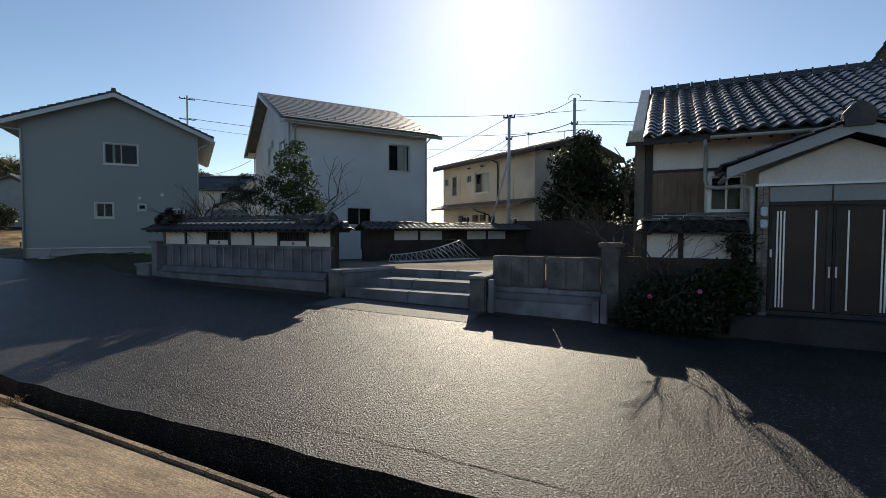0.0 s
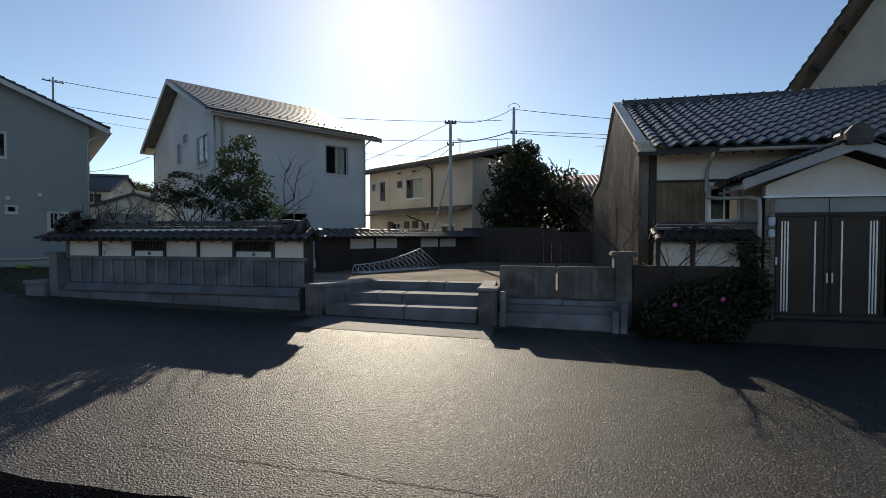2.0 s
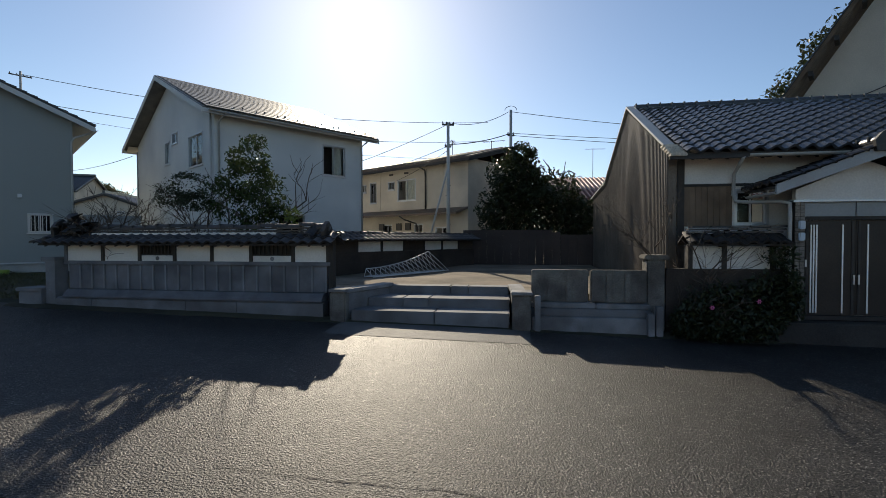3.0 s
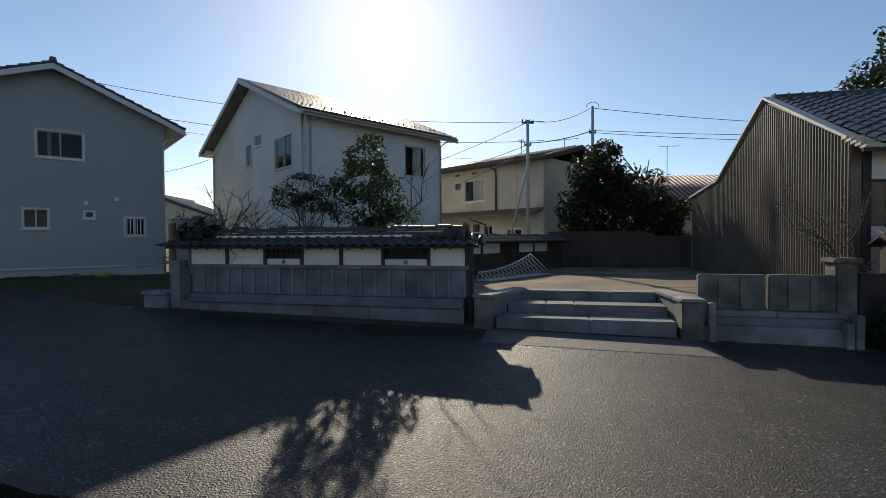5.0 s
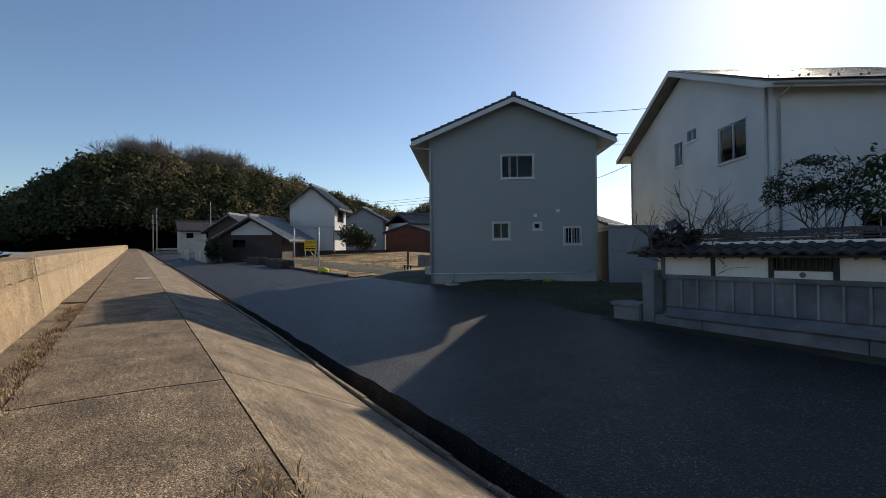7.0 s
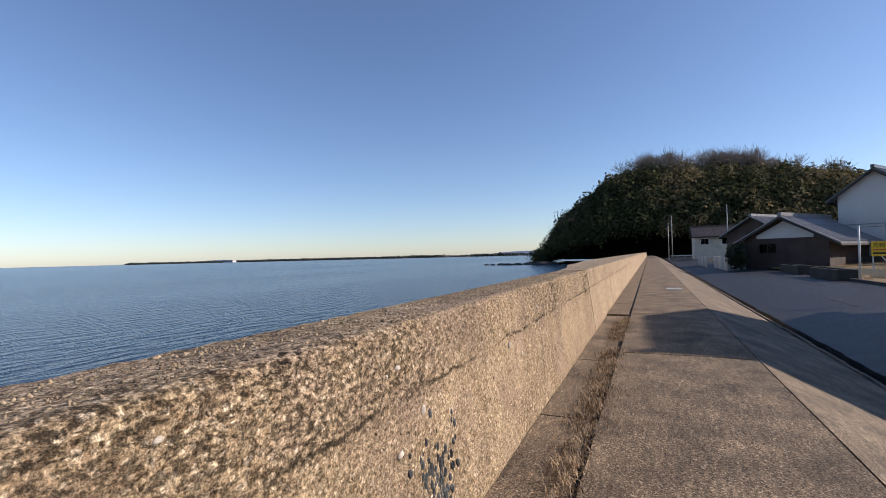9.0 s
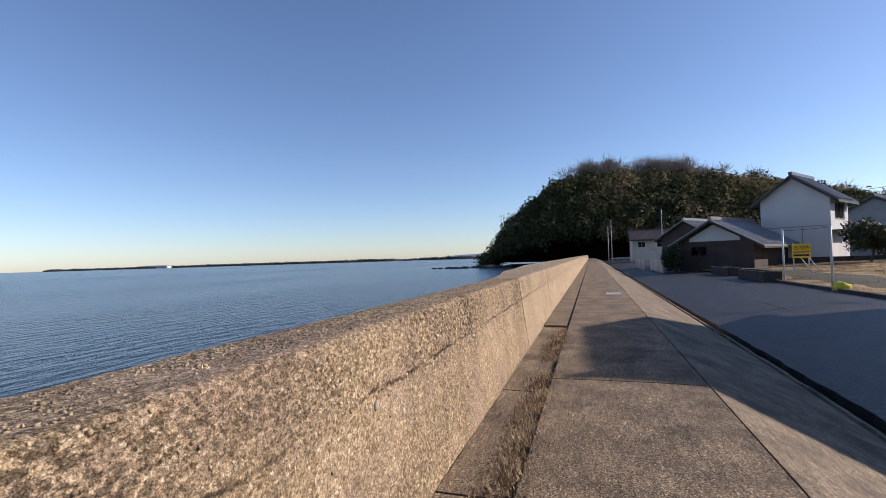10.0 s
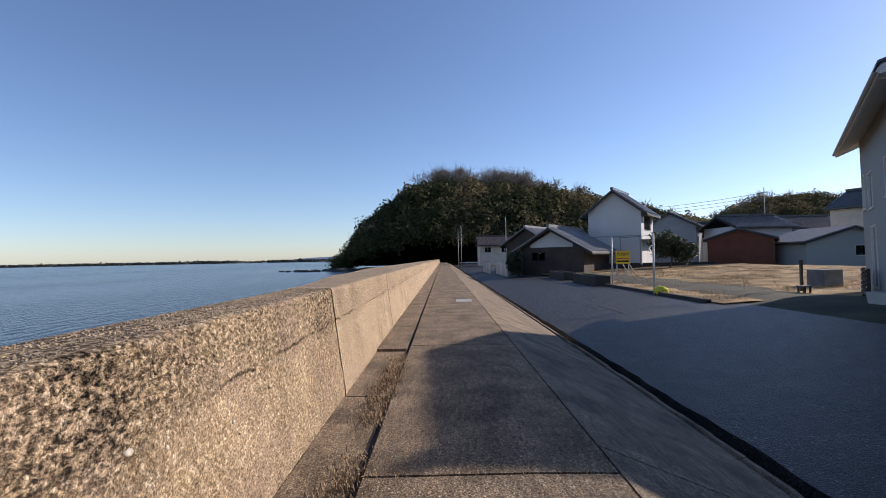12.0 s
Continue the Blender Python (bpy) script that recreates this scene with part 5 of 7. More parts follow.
for k in range(16):
    a = -5.75 + 0.335 * k
    bm = bmesh.new()
    box(bm, a, a + 0.33, 19.5 + 0.012 * (k % 2), 19.53 + 0.012 * (k % 2), 0.9, 2.42 - 0.2 * smooth(10, 12, k))
    part("sheet", bm, DARK_SHEET, bw)
# older roofed wall running back along the yard's west side
sw = thing("garden_wall", "crumbling earth wall with broken tiled roof beside the yard", "garden wall", LAND @ pose(-8.9, 12.6, 0, 0, 0, math.degrees(math.atan2(6.6, 3.6))))
SL = 7.4
stone(sw, 0, SL, -0.12, 0.12, 0.5, 1.35, "lower_wall", EARTH_WALL, 0)
for k in range(7):
    a = SL * k / 7
    stone(sw, a + 0.05, a + SL / 7 - 0.05, -0.09, 0.09, 1.66, 2.0, "plaster_panel", PLASTER if k % 3 else EARTH_WALL, 0)
    stone(sw, a - 0.05, a + 0.05, -0.11, 0.11, 1.352, 2.05, "post", DARK_WOOD, 0)
stone(sw, 0, SL, -0.115, 0.115, 1.352, 1.655, "middle_beam", EARTH_WALL, 0)
bm = bmesh.new()
prism(bm, [(-0.42, 1.98), (0, 2.16), (0.42, 1.98), (0.42, 2.02), (0, 2.2), (-0.42, 2.02)], 0, -0.1, SL)
sr = part("tiled_roof", bm, DARK_WOOD, sw)
tiled_slope(sr, slope_frame((-0.1, -0.47, 1.99), (1, 0, 0), (0, 0.43, 0.19)), 32, 2, 0.235, 0.22, wall_tile, lambda c, r: True)
tiled_slope(sr, slope_frame((SL, 0.47, 1.99), (-1, 0, 0), (0, -0.43, 0.19)), 32, 2, 0.235, 0.22, wall_tile, lambda c, r: False)
for k in range(24):
    piece("ridge_cap", cap_me, sr, pose(0.0 + 0.31 * k, 0, 2.21 + rng.gauss(0, 0.01)))
# white steel lattice lying on the yard
lat = thing("steel_lattice", "white painted steel lattice panel lying on the soil", "lattice", LAND @ pose(-7.3, 11.95, 1.0, 0, 0, 62))
LL = 3.4


def low_rail(u):
    return (LL * u, 0, 0.03)


def high_rail(u):
    return (LL * (0.02 + 0.8 * u), 0.35, 0.24 + 0.42 * u * u)


def back_rail(u):
    return (LL * 0.95 * u, 0.36, 0.03)


for f in (low_rail, high_rail, back_rail):
    pipe("rail", [f(k / 12) for k in range(13)], 0.016, WHITE_STEEL, lat)
for k in range(16):
    pipe("rung", [low_rail(k / 15), high_rail(k / 15)], 0.010, WHITE_STEEL, lat)
    pipe("rung", [high_rail(k / 15), back_rail(k / 15)], 0.010, WHITE_STEEL, lat)
    if k < 15:
        pipe("brace", [back_rail(k / 15), low_rail((k + 1) / 15)], 0.008, WHITE_STEEL, lat)

# ---- old house with the sliding gate ----
old = thing("house", "old white-plastered house with grey pantile roof and metal gable cladding", "house", LAND.copy())
OX0, OX1, OY = -0.5, 12.0, 9.8
EZ, RZ, RY = 3.78, 5.51, 13.15
# gable cladding: main part and the lower lean-to behind
bm = bmesh.new()
prism(bm, [(9.78, 0.5), (9.78, 3.85), (RY, RZ - 0.02), (16.4, 3.76), (16.4, 0.5)], 0, OX0, OX0 + 0.16)
part("gable_wall", bm, METAL_BROWN, old)
bm = bmesh.new()
prism(bm, [(16.41, 0.5), (16.41, 3.8), (19.1, 3.55), (19.1, 0.5)], 0, OX0, OX0 + 0.16)
part("gable_wall", bm, METAL_BROWN, old)
bm = bmesh.new()
k = 0
yy = 9.80
while yy < 19.0:
    top = 3.85 + (RZ - 3.87) * (yy - 9.78) / (RY - 9.78) if yy < RY else RZ - (RZ - 3.76) * (yy - RY) / (16.4 - RY) if yy < 16.4 else 3.8 - 0.09 * (yy - 16.4)
    prism(bm, [(OX0 - 0.002, yy), (OX0 - 0.022, yy + 0.02), (OX0 - 0.022, yy + 0.045), (OX0 - 0.002, yy + 0.065)], 2, 0.6, top - 0.02)
    yy += 0.105
tagged(part("cladding_rib", bm, METAL_BROWN, old, "vertical ribs of the brown metal cladding"), kind="stuff")
# flashing along the gable edge
for p0, p1 in (((9.45, 3.70), (RY, RZ + 0.05)), ((RY, RZ + 0.05), (16.45, 3.85)), ((16.45, 3.9), (19.2, 3.62))):
    bm = bmesh.new()
    prism(bm, [p0, p1, (p1[0], p1[1] + 0.06), (p0[0], p0[1] + 0.06)], 0, OX0 - 0.08, OX0 + 0.12)
    part("flashing", bm, PVC, old)
# street wall: plaster band, boards, windows
bm = bmesh.new()
holed(bm, OX0 + 0.17, OX1, 0.4, 3.75, OY, OY + 0.14, [(0.72, 1.34, 2.3, 3.02)])
part("street_wall", bm, PLASTER, old)
for k in range(9):
    a = -0.33 + 0.112 * k
    bm = bmesh.new()
    box(bm, a, a + 0.108, OY - 0.03 - 0.004 * (k % 2), OY - 0.002, 2.3, 3.08)
    part("board", bm, BROWN_BOARD, old)
bm = bmesh.new()
box(bm, -0.34, 1.36, OY - 0.05, OY - 0.002, 3.081, 3.13)
part("lintel", bm, DARK_WOOD, old)
bm = bmesh.new()
box(bm, OX0 + 0.17, OX0 + 0.3, OY - 0.04, OY - 0.002, 0.5, 3.7)
part("corner_post", bm, DARK_WOOD, old)
window(old, 0.72, 1.34, 2.3, 3.02, OY, curtain=None)
bm = bmesh.new()
box(bm, OX1 - 0.16, OX1, OY + 0.14, 16.0, 0.4, 3.75)
part("end_wall", bm, PLASTER, old)
# pale verge tiles stepping up the roof's end
for k in range(5):
    o = stone(old, OX0 - 0.13, OX0 + 0.16, 9.16 + 0.13 * k, 9.34 + 0.13 * k, 3.60 + 0.064 * k, 3.66 + 0.064 * k, "verge_tile", PALE_PEBBLE, 0.012)
# main roof
bm = bmesh.new()
prism(bm, [(9.3, 3.60), (RY, RZ - 0.08), (RY, RZ - 0.02), (9.3, 3.67)], 0, OX0 + 0.13, OX1)
roof = part("tiled_roof", bm, DARK_WOOD, old)
bm = bmesh.new()
prism(bm, [(RY, RZ - 0.08), (16.5, 3.72), (16.5, 3.8), (RY, RZ - 0.02)], 0, OX0 + 0.13, OX1)
part("back_roof", bm, TILE, old)
main_tile = tile_mesh(0.285, 0.31, 0.085)
up = Vector((0, RY - 9.3, RZ - 0.02 - 3.67))
rows_n = int(up.length / 0.265)
tiled_slope(roof, slope_frame((OX0 + 0.16, 9.24, 3.645), (1, 0, 0), up), 40, rows_n, 0.285, up.length / rows_n, main_tile, lambda c, r: c < 19)
ridge(old, (OX0 + 0.15, RY, RZ - 0.02), (OX1, RY, RZ - 0.02), 2, 0.24, 0.085, seg=0.3)
for k in range(40):
    bm = bmesh.new()
    xx = OX0 + 0.3 + 0.3 * k
    prism(bm, [(9.32, 3.535), (9.85, 3.80), (9.85, 3.85), (9.32, 3.59)], 0, xx - 0.022, xx + 0.022)
    if k < 14:
        part("rafter", bm, DARK_WOOD, old)
    else:
        bm.free()
gutter_half(old, (OX0 + 1.2, 9.17, 3.60), (OX1, 9.17, 3.60), 0.055, PVC)
bm = bmesh.new()
box(bm, OX0 - 0.15, OX0 + 1.6, 9.2, 9.235, 3.54, 3.60)
part("eave_board", bm, DARK_WOOD, old)

# ---- gate porch ----
gate = thing("gate_porch", "gabled entrance porch with dark sliding doors", "gate", LAND.copy())
GX, GY = 2.53, 9.05
bm = bmesh.new()
prism(bm, [(1.40, 2.74), (3.66, 2.74), (3.66, 2.92), (GX, 3.40), (1.40, 2.92)], 1, GY - 0.02, GY + 0.1)
part("gable_panel", bm, PLASTER, gate)
for sgn in (-1, 1):
    xe = GX + sgn * 1.62
    for nm, ya, yb, dz, m_ in (("barge_board", GY - 0.40, GY - 0.35, 0.0, BARGE), ("roof_board", GY - 0.35, GY + 0.75, 0.09, DARK_WOOD)):
        bm = bmesh.new()
        pts = [(xe, 2.82 + dz), (GX, 3.42 + dz), (GX, 3.42 + (0.19 if not dz else 0.14)), (xe, 2.82 + (0.17 if not dz else 0.14))]
        prism(bm, pts, 1, ya, yb)
        part(nm, bm, m_, gate)
    n = 7
    acr = (0, -1, 0) if sgn < 0 else (0, 1, 0)
    org = (xe - sgn * -0.06, GY + 0.72, 2.97) if sgn < 0 else (xe + 0.06, GY - 0.45, 2.97)
    tiled_slope(gate, slope_frame(org, acr, (-sgn * 1.62, 0, 0.6)), 5, n, 0.24, 0.25, wall_tile, lambda c, r: True)
ridge(gate, (GX, GY - 0.42, 3.58), (GX, GY + 0.8, 3.58), 3, 0.22, 0.08, seg=0.28)
bm = bmesh.new()
prism(bm, [(-0.17, 3.5), (-0.2, 3.68), (-0.1, 3.8), (0, 3.86), (0.1, 3.8), (0.2, 3.68), (0.17, 3.5)], 1, GY - 0.47, GY - 0.40)
bm.transform(Matrix.Translation((GX, 0, 0)))
part("end_tile", bm, DARK_TILE, gate)
for x0, x1 in ((1.38, 1.54), (3.24, 3.42), (3.9, 4.05)):
    column = stone(gate, x0, x1, GY - 0.04, GY + 0.14, 0.3, 2.72, "column", DARK_WOOD, 0)
    r = 0
    zz = 0.6
    while zz < 2.65 and x0 < 3.5:
        for j in range(2):
            a = x0 + 0.004 + (x1 - x0) / 2 * j
            o = stone(column, a, a + (x1 - x0) / 2 - 0.008, GY - 0.052, GY - 0.0405, zz, zz + 0.058, "brick", BRICK_TILE, 0)
        zz += 0.066
bm = bmesh.new()
box(bm, 1.35, 3.6, GY - 0.06, GY + 0.12, 2.70, 2.74)
part("lintel", bm, ALUMINIUM, gate)
for a, b in ((1.56, 2.36), (2.38, 3.22)):
    stone(gate, a, b, GY + 0.01, GY + 0.04, 2.45, 2.69, "transom_panel", GREY_PANEL, 0)
stone(gate, 1.54, 3.24, GY - 0.03, GY + 0.1, 2.385, 2.445, "door_head", DARK_WOOD, 0)
stone(gate, 1.54, 3.24, GY - 0.03, GY + 0.1, 0.62, 0.69, "door_sill", DARK_WOOD, 0)
for n, (a, b) in enumerate(((1.56, 2.38), (2.40, 3.22))):
    d = stone(gate, a, b, GY + 0.02 + 0.03 * n, GY + 0.05 + 0.03 * n, 0.70, 2.38, "sliding_door", DARK_DOOR, 0.004)
    yy = GY + 0.02 + 0.03 * n
    for q in (0.03, b - a - 0.07):
        stone(d, a + q, a + q + 0.04, yy - 0.012, yy - 0.001, 0.72, 2.36, "stile", DARK_WOOD, 0)
    bars = (0.10, 0.145, 0.19, 0.60) if n == 0 else (0.17, 0.58, 0.625, 0.67)
    for q in bars:
        stone(d, a + q, a + q + 0.022, yy - 0.016, yy - 0.002, 0.74, 2.30, "stripe", BRIGHT_ALU, 0)
    stone(d, (b - 0.045 if n == 0 else a + 0.03), (b - 0.02 if n == 0 else a + 0.055), yy - 0.03, yy - 0.0125, 1.25, 1.42, "handle", ALUMINIUM, 0)
stone(gate, 1.0, 4.0, 8.75, 9.6, 0.2, 0.60, "door_step", DARK_CONCRETE, 0.02)
bx = thing("mail_box", "pale blue plastic box fixed beside the gate", "box", LAND.copy())
stone(bx, 1.42, 1.52, GY - 0.12, GY - 0.055, 2.22, 2.37, "body", PALE_BLUE, 0.015)
stone(bx, 1.42, 1.52, GY - 0.115, GY - 0.055, 2.02, 2.16, "lower_body", PALE_BLUE, 0.015)
nm = thing("name_plate", "small white name plate beside the gate", "plate", LAND.copy())
stone(nm, 1.575, 1.605, GY + 0.0, GY + 0.008, 1.55, 1.68, "plate", PLASTER, 0)
# rainwater pipes on the old house
gutter_half(old, (0.92, 8.66, 2.86), (0.92, 9.7, 2.86), 0.05, PVC)
pipe("downpipe", [(0.62, 9.2, 3.55), (0.66, 9.45, 3.45), (0.68, 9.72, 3.3), (0.68, 9.74, 2.9), (0.72, 9.72, 2.78), (0.85, 9.5, 2.74), (1.2, 9.1, 2.72), (1.30, 9.02, 2.68), (1.31, 9.02, 2.5), (1.31, 9.02, 0.5)], 0.034, PVC, old)

# ---- short roofed wall between the gate and the corner ----
bw2 = thing("garden_wall", "short white plastered wall with a broken tiled top", "garden wall", LAND.copy())
stone(bw2, -0.71, 1.27, 9.12, 9.3, 0.3, 1.5, "base_wall", EARTH_WALL, 0)
stone(bw2, -0.26, 0.24, 9.13, 9.27, 1.502, 1.9, "plaster_panel", PLASTER, 0)
stone(bw2, 0.33, 1.05, 9.13, 9.27, 1.502, 1.9, "plaster_panel", PLASTER, 0)
for xx in (-0.3, 0.285, 1.1):
    stone(bw2, xx - 0.04, xx + 0.04, 9.11, 9.29, 1.502, 1.95, "post", DARK_WOOD, 0)
bm = bmesh.new()
prism(bm, [(8.85, 1.93), (9.2, 2.12), (9.55, 1.93), (9.55, 1.96), (9.2, 2.15), (8.85, 1.96)], 0, -0.4, 1.27)
rf = part("tiled_roof", bm, DARK_WOOD, bw2)
for k in range(7):
    piece("tile", wall_tile, rf, slope_frame((-0.42 + 0.24 * k, 8.80 + rng.gauss(0, 0.02), 1.945 + rng.gauss(0, 0.012)), (1, 0, 0), (0, 0.43, 0.2)) @ Matrix.Rotation(rng.gauss(0, 0.08), 4, "Z"))
    piece("tile", wall_tile, rf, slope_frame((-0.42 + 0.24 * k, 9.0 + rng.gauss(0, 0.02), 2.04 + rng.gauss(0, 0.01)), (1, 0, 0), (0, 0.43, 0.2)) @ Matrix.Rotation(rng.gauss(0, 0.08), 4, "Z"))
for r_ in range(3):
    for k in range(5):
        o = stone(rf, -0.38 + 0.33 * k + 0.05 * r_, -0.07 + 0.33 * k + 0.05 * r_, 9.1, 9.3, 2.16 + 0.05 * r_, 2.195 + 0.05 * r_, "ridge_tile", DARK_TILE if (k + r_) % 4 else ROUGH_STONE, 0)

# ---- large house behind ----
big = thing("house", "tall cream house with a steep tiled gable roof", "house", LAND @ pose(5.32, 17.0, 0, 0, 0, -32.7))
bm = bmesh.new()
prism(bm, [(0.25, 0.5), (0.25, 6.6), (3.9, 12.2), (7.6, 6.6), (7.6, 0.5)], 1, 0.6, 0.8)
part("gable_wall", bm, CREAM, big)
bm = bmesh.new()
box(bm, 0.25, 0.45, 0.8, 7, 0.5, 6.5)
part("side_wall", bm, CREAM, big)
for sg in (0, 1):
    x0, z0, x1, z1 = ((-0.35, 6.15, 3.9, 12.6), (8.15, 6.15, 3.9, 12.6))[sg]
    bm = bmesh.new()
    prism(bm, [(x0, z0), (x1, z1), (x1, z1 + 0.2), (x0, z0 + 0.2)], 1, 0.0, 7.4)
    part("roof_slope", bm, BROWN_BOARD, big)
    L = math.hypot(x1 - x0, z1 - z0)
    bx_, bz = (x1 - x0) / L, (z1 - z0) / L
    for k in range(int(L / 0.28)):
        bm = bmesh.new()
        c = (x0 + bx_ * 0.28 * k, z0 + bz * 0.28 * k + 0.2)
        prism(bm, [(c[0], c[1]), (c[0] + bx_ * 0.29, c[1] + bz * 0.29), (c[0] + bx_ * 0.29, c[1] + bz * 0.29 + 0.04), (c[0], c[1] + 0.11)], 1, -0.08, 7.45)
        part("tile_course", bm, TILE, big)
for k in range(6):
    f = 0.06 + 0.15 * k
    xx, zz = -0.35 + 4.25 * f, 6.15 + 6.45 * f
    stone(big, xx, xx + 0.12, 0.02, 0.6, zz - 0.22, zz - 0.06, "purlin", DARK_WOOD, 0)
pipe("cable", [(1.3, 0.5, 6.3), (3.2, 0.5, 7.0), (5.5, 0.5, 8.2)], 0.015, WIRE, big)

# ---- red-roofed house behind the yard ----
rr = thing("house", "low house with a purplish red tiled roof", "house", LAND @ pose(2.6, 26.2, 0, 0, 0, 6))
bm = bmesh.new()
box(bm, -4.0, 7, 0, 6, 0.4, 4.25)
part("wall", bm, CREAM, rr)
bm = bmesh.new()
prism(bm, [(-0.8, 4.1), (3, 5.6), (6.8, 4.1), (6.8, 4.2), (3, 5.72), (-0.8, 4.2)], 0, -4.6, 8)
rfo = part("roof", bm, RED_TILE, rr)
bm = bmesh.new()
half = [(0.07 * math.cos(math.pi * s / 5), 0.045 * math.sin(math.pi * s / 5)) for s in range(6)]
prism(bm, half, 1, 0, 4.09)
roll2 = mesh_of("tile_row", bm, RED_TILE, True)
for k in range(50):
    piece("tile_row", roll2, rfo, Matrix.Translation((-4.5 + 0.25 * k, -0.8, 4.2)) @ Matrix.Rotation(math.atan2(1.52, 3.8), 4, "X"))

# ---- storage shed beside the grey house ----
shed = thing("storage_shed", "pale metal garden shed with a dark door", "shed", LAND @ pose(-19.35, 14.85, 0, 0, 0, 52))
stone(shed, 0, 1.75, 0.0, 1.6, 0.6, 2.90, "body", GREY_PANEL, 0.01)
stone(shed, -0.06, 1.81, -0.06, 1.66, 2.902, 2.98, "roof", GREY_PANEL, 0.01)
stone(shed, -0.03, -0.002, 0.08, 1.5, 0.9, 2.8, "door", BLACK_PAINT, 0.005)

# ---- utility poles, wires, aerials ----
def power_pole(x, y, top, base, arms, label, m=LAND, wires=True):
    p = thing("utility_pole", label, "utility pole", m @ Matrix.Translation((x, y, 0)), group="poles with wires")
    bm = bmesh.new()
    tube(bm, [(0, 0, base), (0, 0, top)], 0.10, 12, 0.065)
    part("pole", bm, PALE_CONCRETE, p, smooth=True)
    for z, w, a in arms:
        bm = bmesh.new()
        box(bm, -w / 2, w / 2, -0.035, 0.035, z - 0.035, z + 0.035)
        bm.transform(Matrix.Rotation(radians(a), 4, "Z"))
        arm = part("cross_arm", bm, DARK_METAL, p)
        for q in (-0.45, -0.15, 0.15, 0.45):
            bm = bmesh.new()
            c = Matrix.Rotation(radians(a), 4, "Z") @ Vector((q * w, 0, z))
            tube(bm, [c + Vector((0, 0, 0.03)), c + Vector((0, 0, 0.09)), c + Vector((0, 0, 0.14))], 0.035, 8, 0.02)
            part("insulator", bm, DARK_METAL, arm)
    for k in range(6):
        bm = bmesh.new()
        z = base + 2.2 + 0.45 * k
        box(bm, -0.12 if k % 2 else 0.06, -0.06 if k % 2 else 0.12, -0.01, 0.01, z, z + 0.02)
        part("step_bolt", bm, DARK_METAL, p)
    return p


pa = power_pole(-6.64, 21.14, 7.38, 0.5, ((7.3, 0.55, 20), (6.3, 0.3, 20)), "slim concrete power pole with a stay and wires")
pipe("stay", [(0.0, 0.0, 5.4), (-1.15, -0.6, 0.6)], 0.045, PALE_CONCRETE, pa, "slanting stay pole")
pb = power_pole(-3.8, 22.02, 8.08, 0.5, ((6.9, 0.3, 20),), "slim concrete power pole standing behind the trees")
bm = bmesh.new()
tube(bm, [(0.28 * math.cos(math.pi * k / 8), 0, 8.05 + 0.22 * math.sin(math.pi * k / 8)) for k in range(9)], 0.012, 6)
part("wire_bow", bm, DARK_METAL, pb)


def wire(a, b, sag, label, r=0.013, m=LAND):
    a, b = m @ Vector(a), m @ Vector(b)
    bm = bmesh.new()
    tube(bm, [a.lerp(b, k / 16) - Vector((0, 0, sag * 4 * (k / 16) * (1 - k / 16))) for k in range(17)], r, 5)
    return tagged(part("overhead_wire", bm, WIRE), label, "wire", group="overhead wires")


BLACK_WIRE = "thin black overhead wire between the poles"
wire((-6.7, 21.14, 7.42), (-3.9, 22.02, 8.0), 0.3, BLACK_WIRE)
wire((-6.7, 21.14, 7.3), (-12.6, 21.8, 5.4), 0.12, BLACK_WIRE)
wire((-6.6, 21.14, 6.4), (-3.8, 22.02, 7.0), 0.12, BLACK_WIRE, 0.02)
wire((-6.7, 21.14, 6.3), (-13, 27, 5.9), 0.15, BLACK_WIRE)
wire((-6.7, 21.14, 6.1), (-11, 27, 5.4), 0.12, BLACK_WIRE)
wire((-3.8, 22.02, 8.0), (16, 26, 7.0), 0.35, BLACK_WIRE)
wire((-3.8, 22.02, 7.0), (16, 26, 6.9), 0.25, BLACK_WIRE)
wire((-3.8, 22.02, 6.9), (16, 27, 6.6), 0.25, BLACK_WIRE)
pc = power_pole(-36.6, 26.5, 13.4, 0.5, ((13.1, 1.2, 60), (11.4, 1.2, 60)), "concrete power pole behind the grey house")
wire((-36.6, 26.5, 13.2), (-6, 40, 12.0), 1.0, BLACK_WIRE, 0.02)
wire((-36.6, 26.5, 11.5), (-6, 40, 10.4), 1.0, BLACK_WIRE, 0.02)
wire((-36.6, 26.5, 10.8), (-6, 40, 8.8), 0.8, BLACK_WIRE, 0.012)
wire((-36.6, 26.5, 7.0), (-22.0, 19.9, 6.1), 0.5, BLACK_WIRE)


def aerial(x, y, z, h, a, m=LAND):
    t = thing("tv_aerial", "thin rooftop television aerial", "aerial", m @ pose(x, y, z, 0, 0, a))
    pipe("mast", [(0, 0, 0), (0, 0, h)], 0.018, DARK_METAL, t)
    pipe("boom", [(-0.45, 0, h - 0.05), (0.75, 0, h - 0.02)], 0.012, DARK_METAL, t)
    for k in range(9):
        q = -0.4 + 0.13 * k
        pipe("element", [(q, -0.16, h - 0.045), (q, 0.16, h - 0.045)], 0.005, DARK_METAL, t)
    return t


aerial(1.0, 29.2, 4.9, 2.6, 10)
aerial(-4.9, 25.5, 6.3, 1.1, -10)
aerial(-7.2, 26.6, 6.4, 1.3, 90)

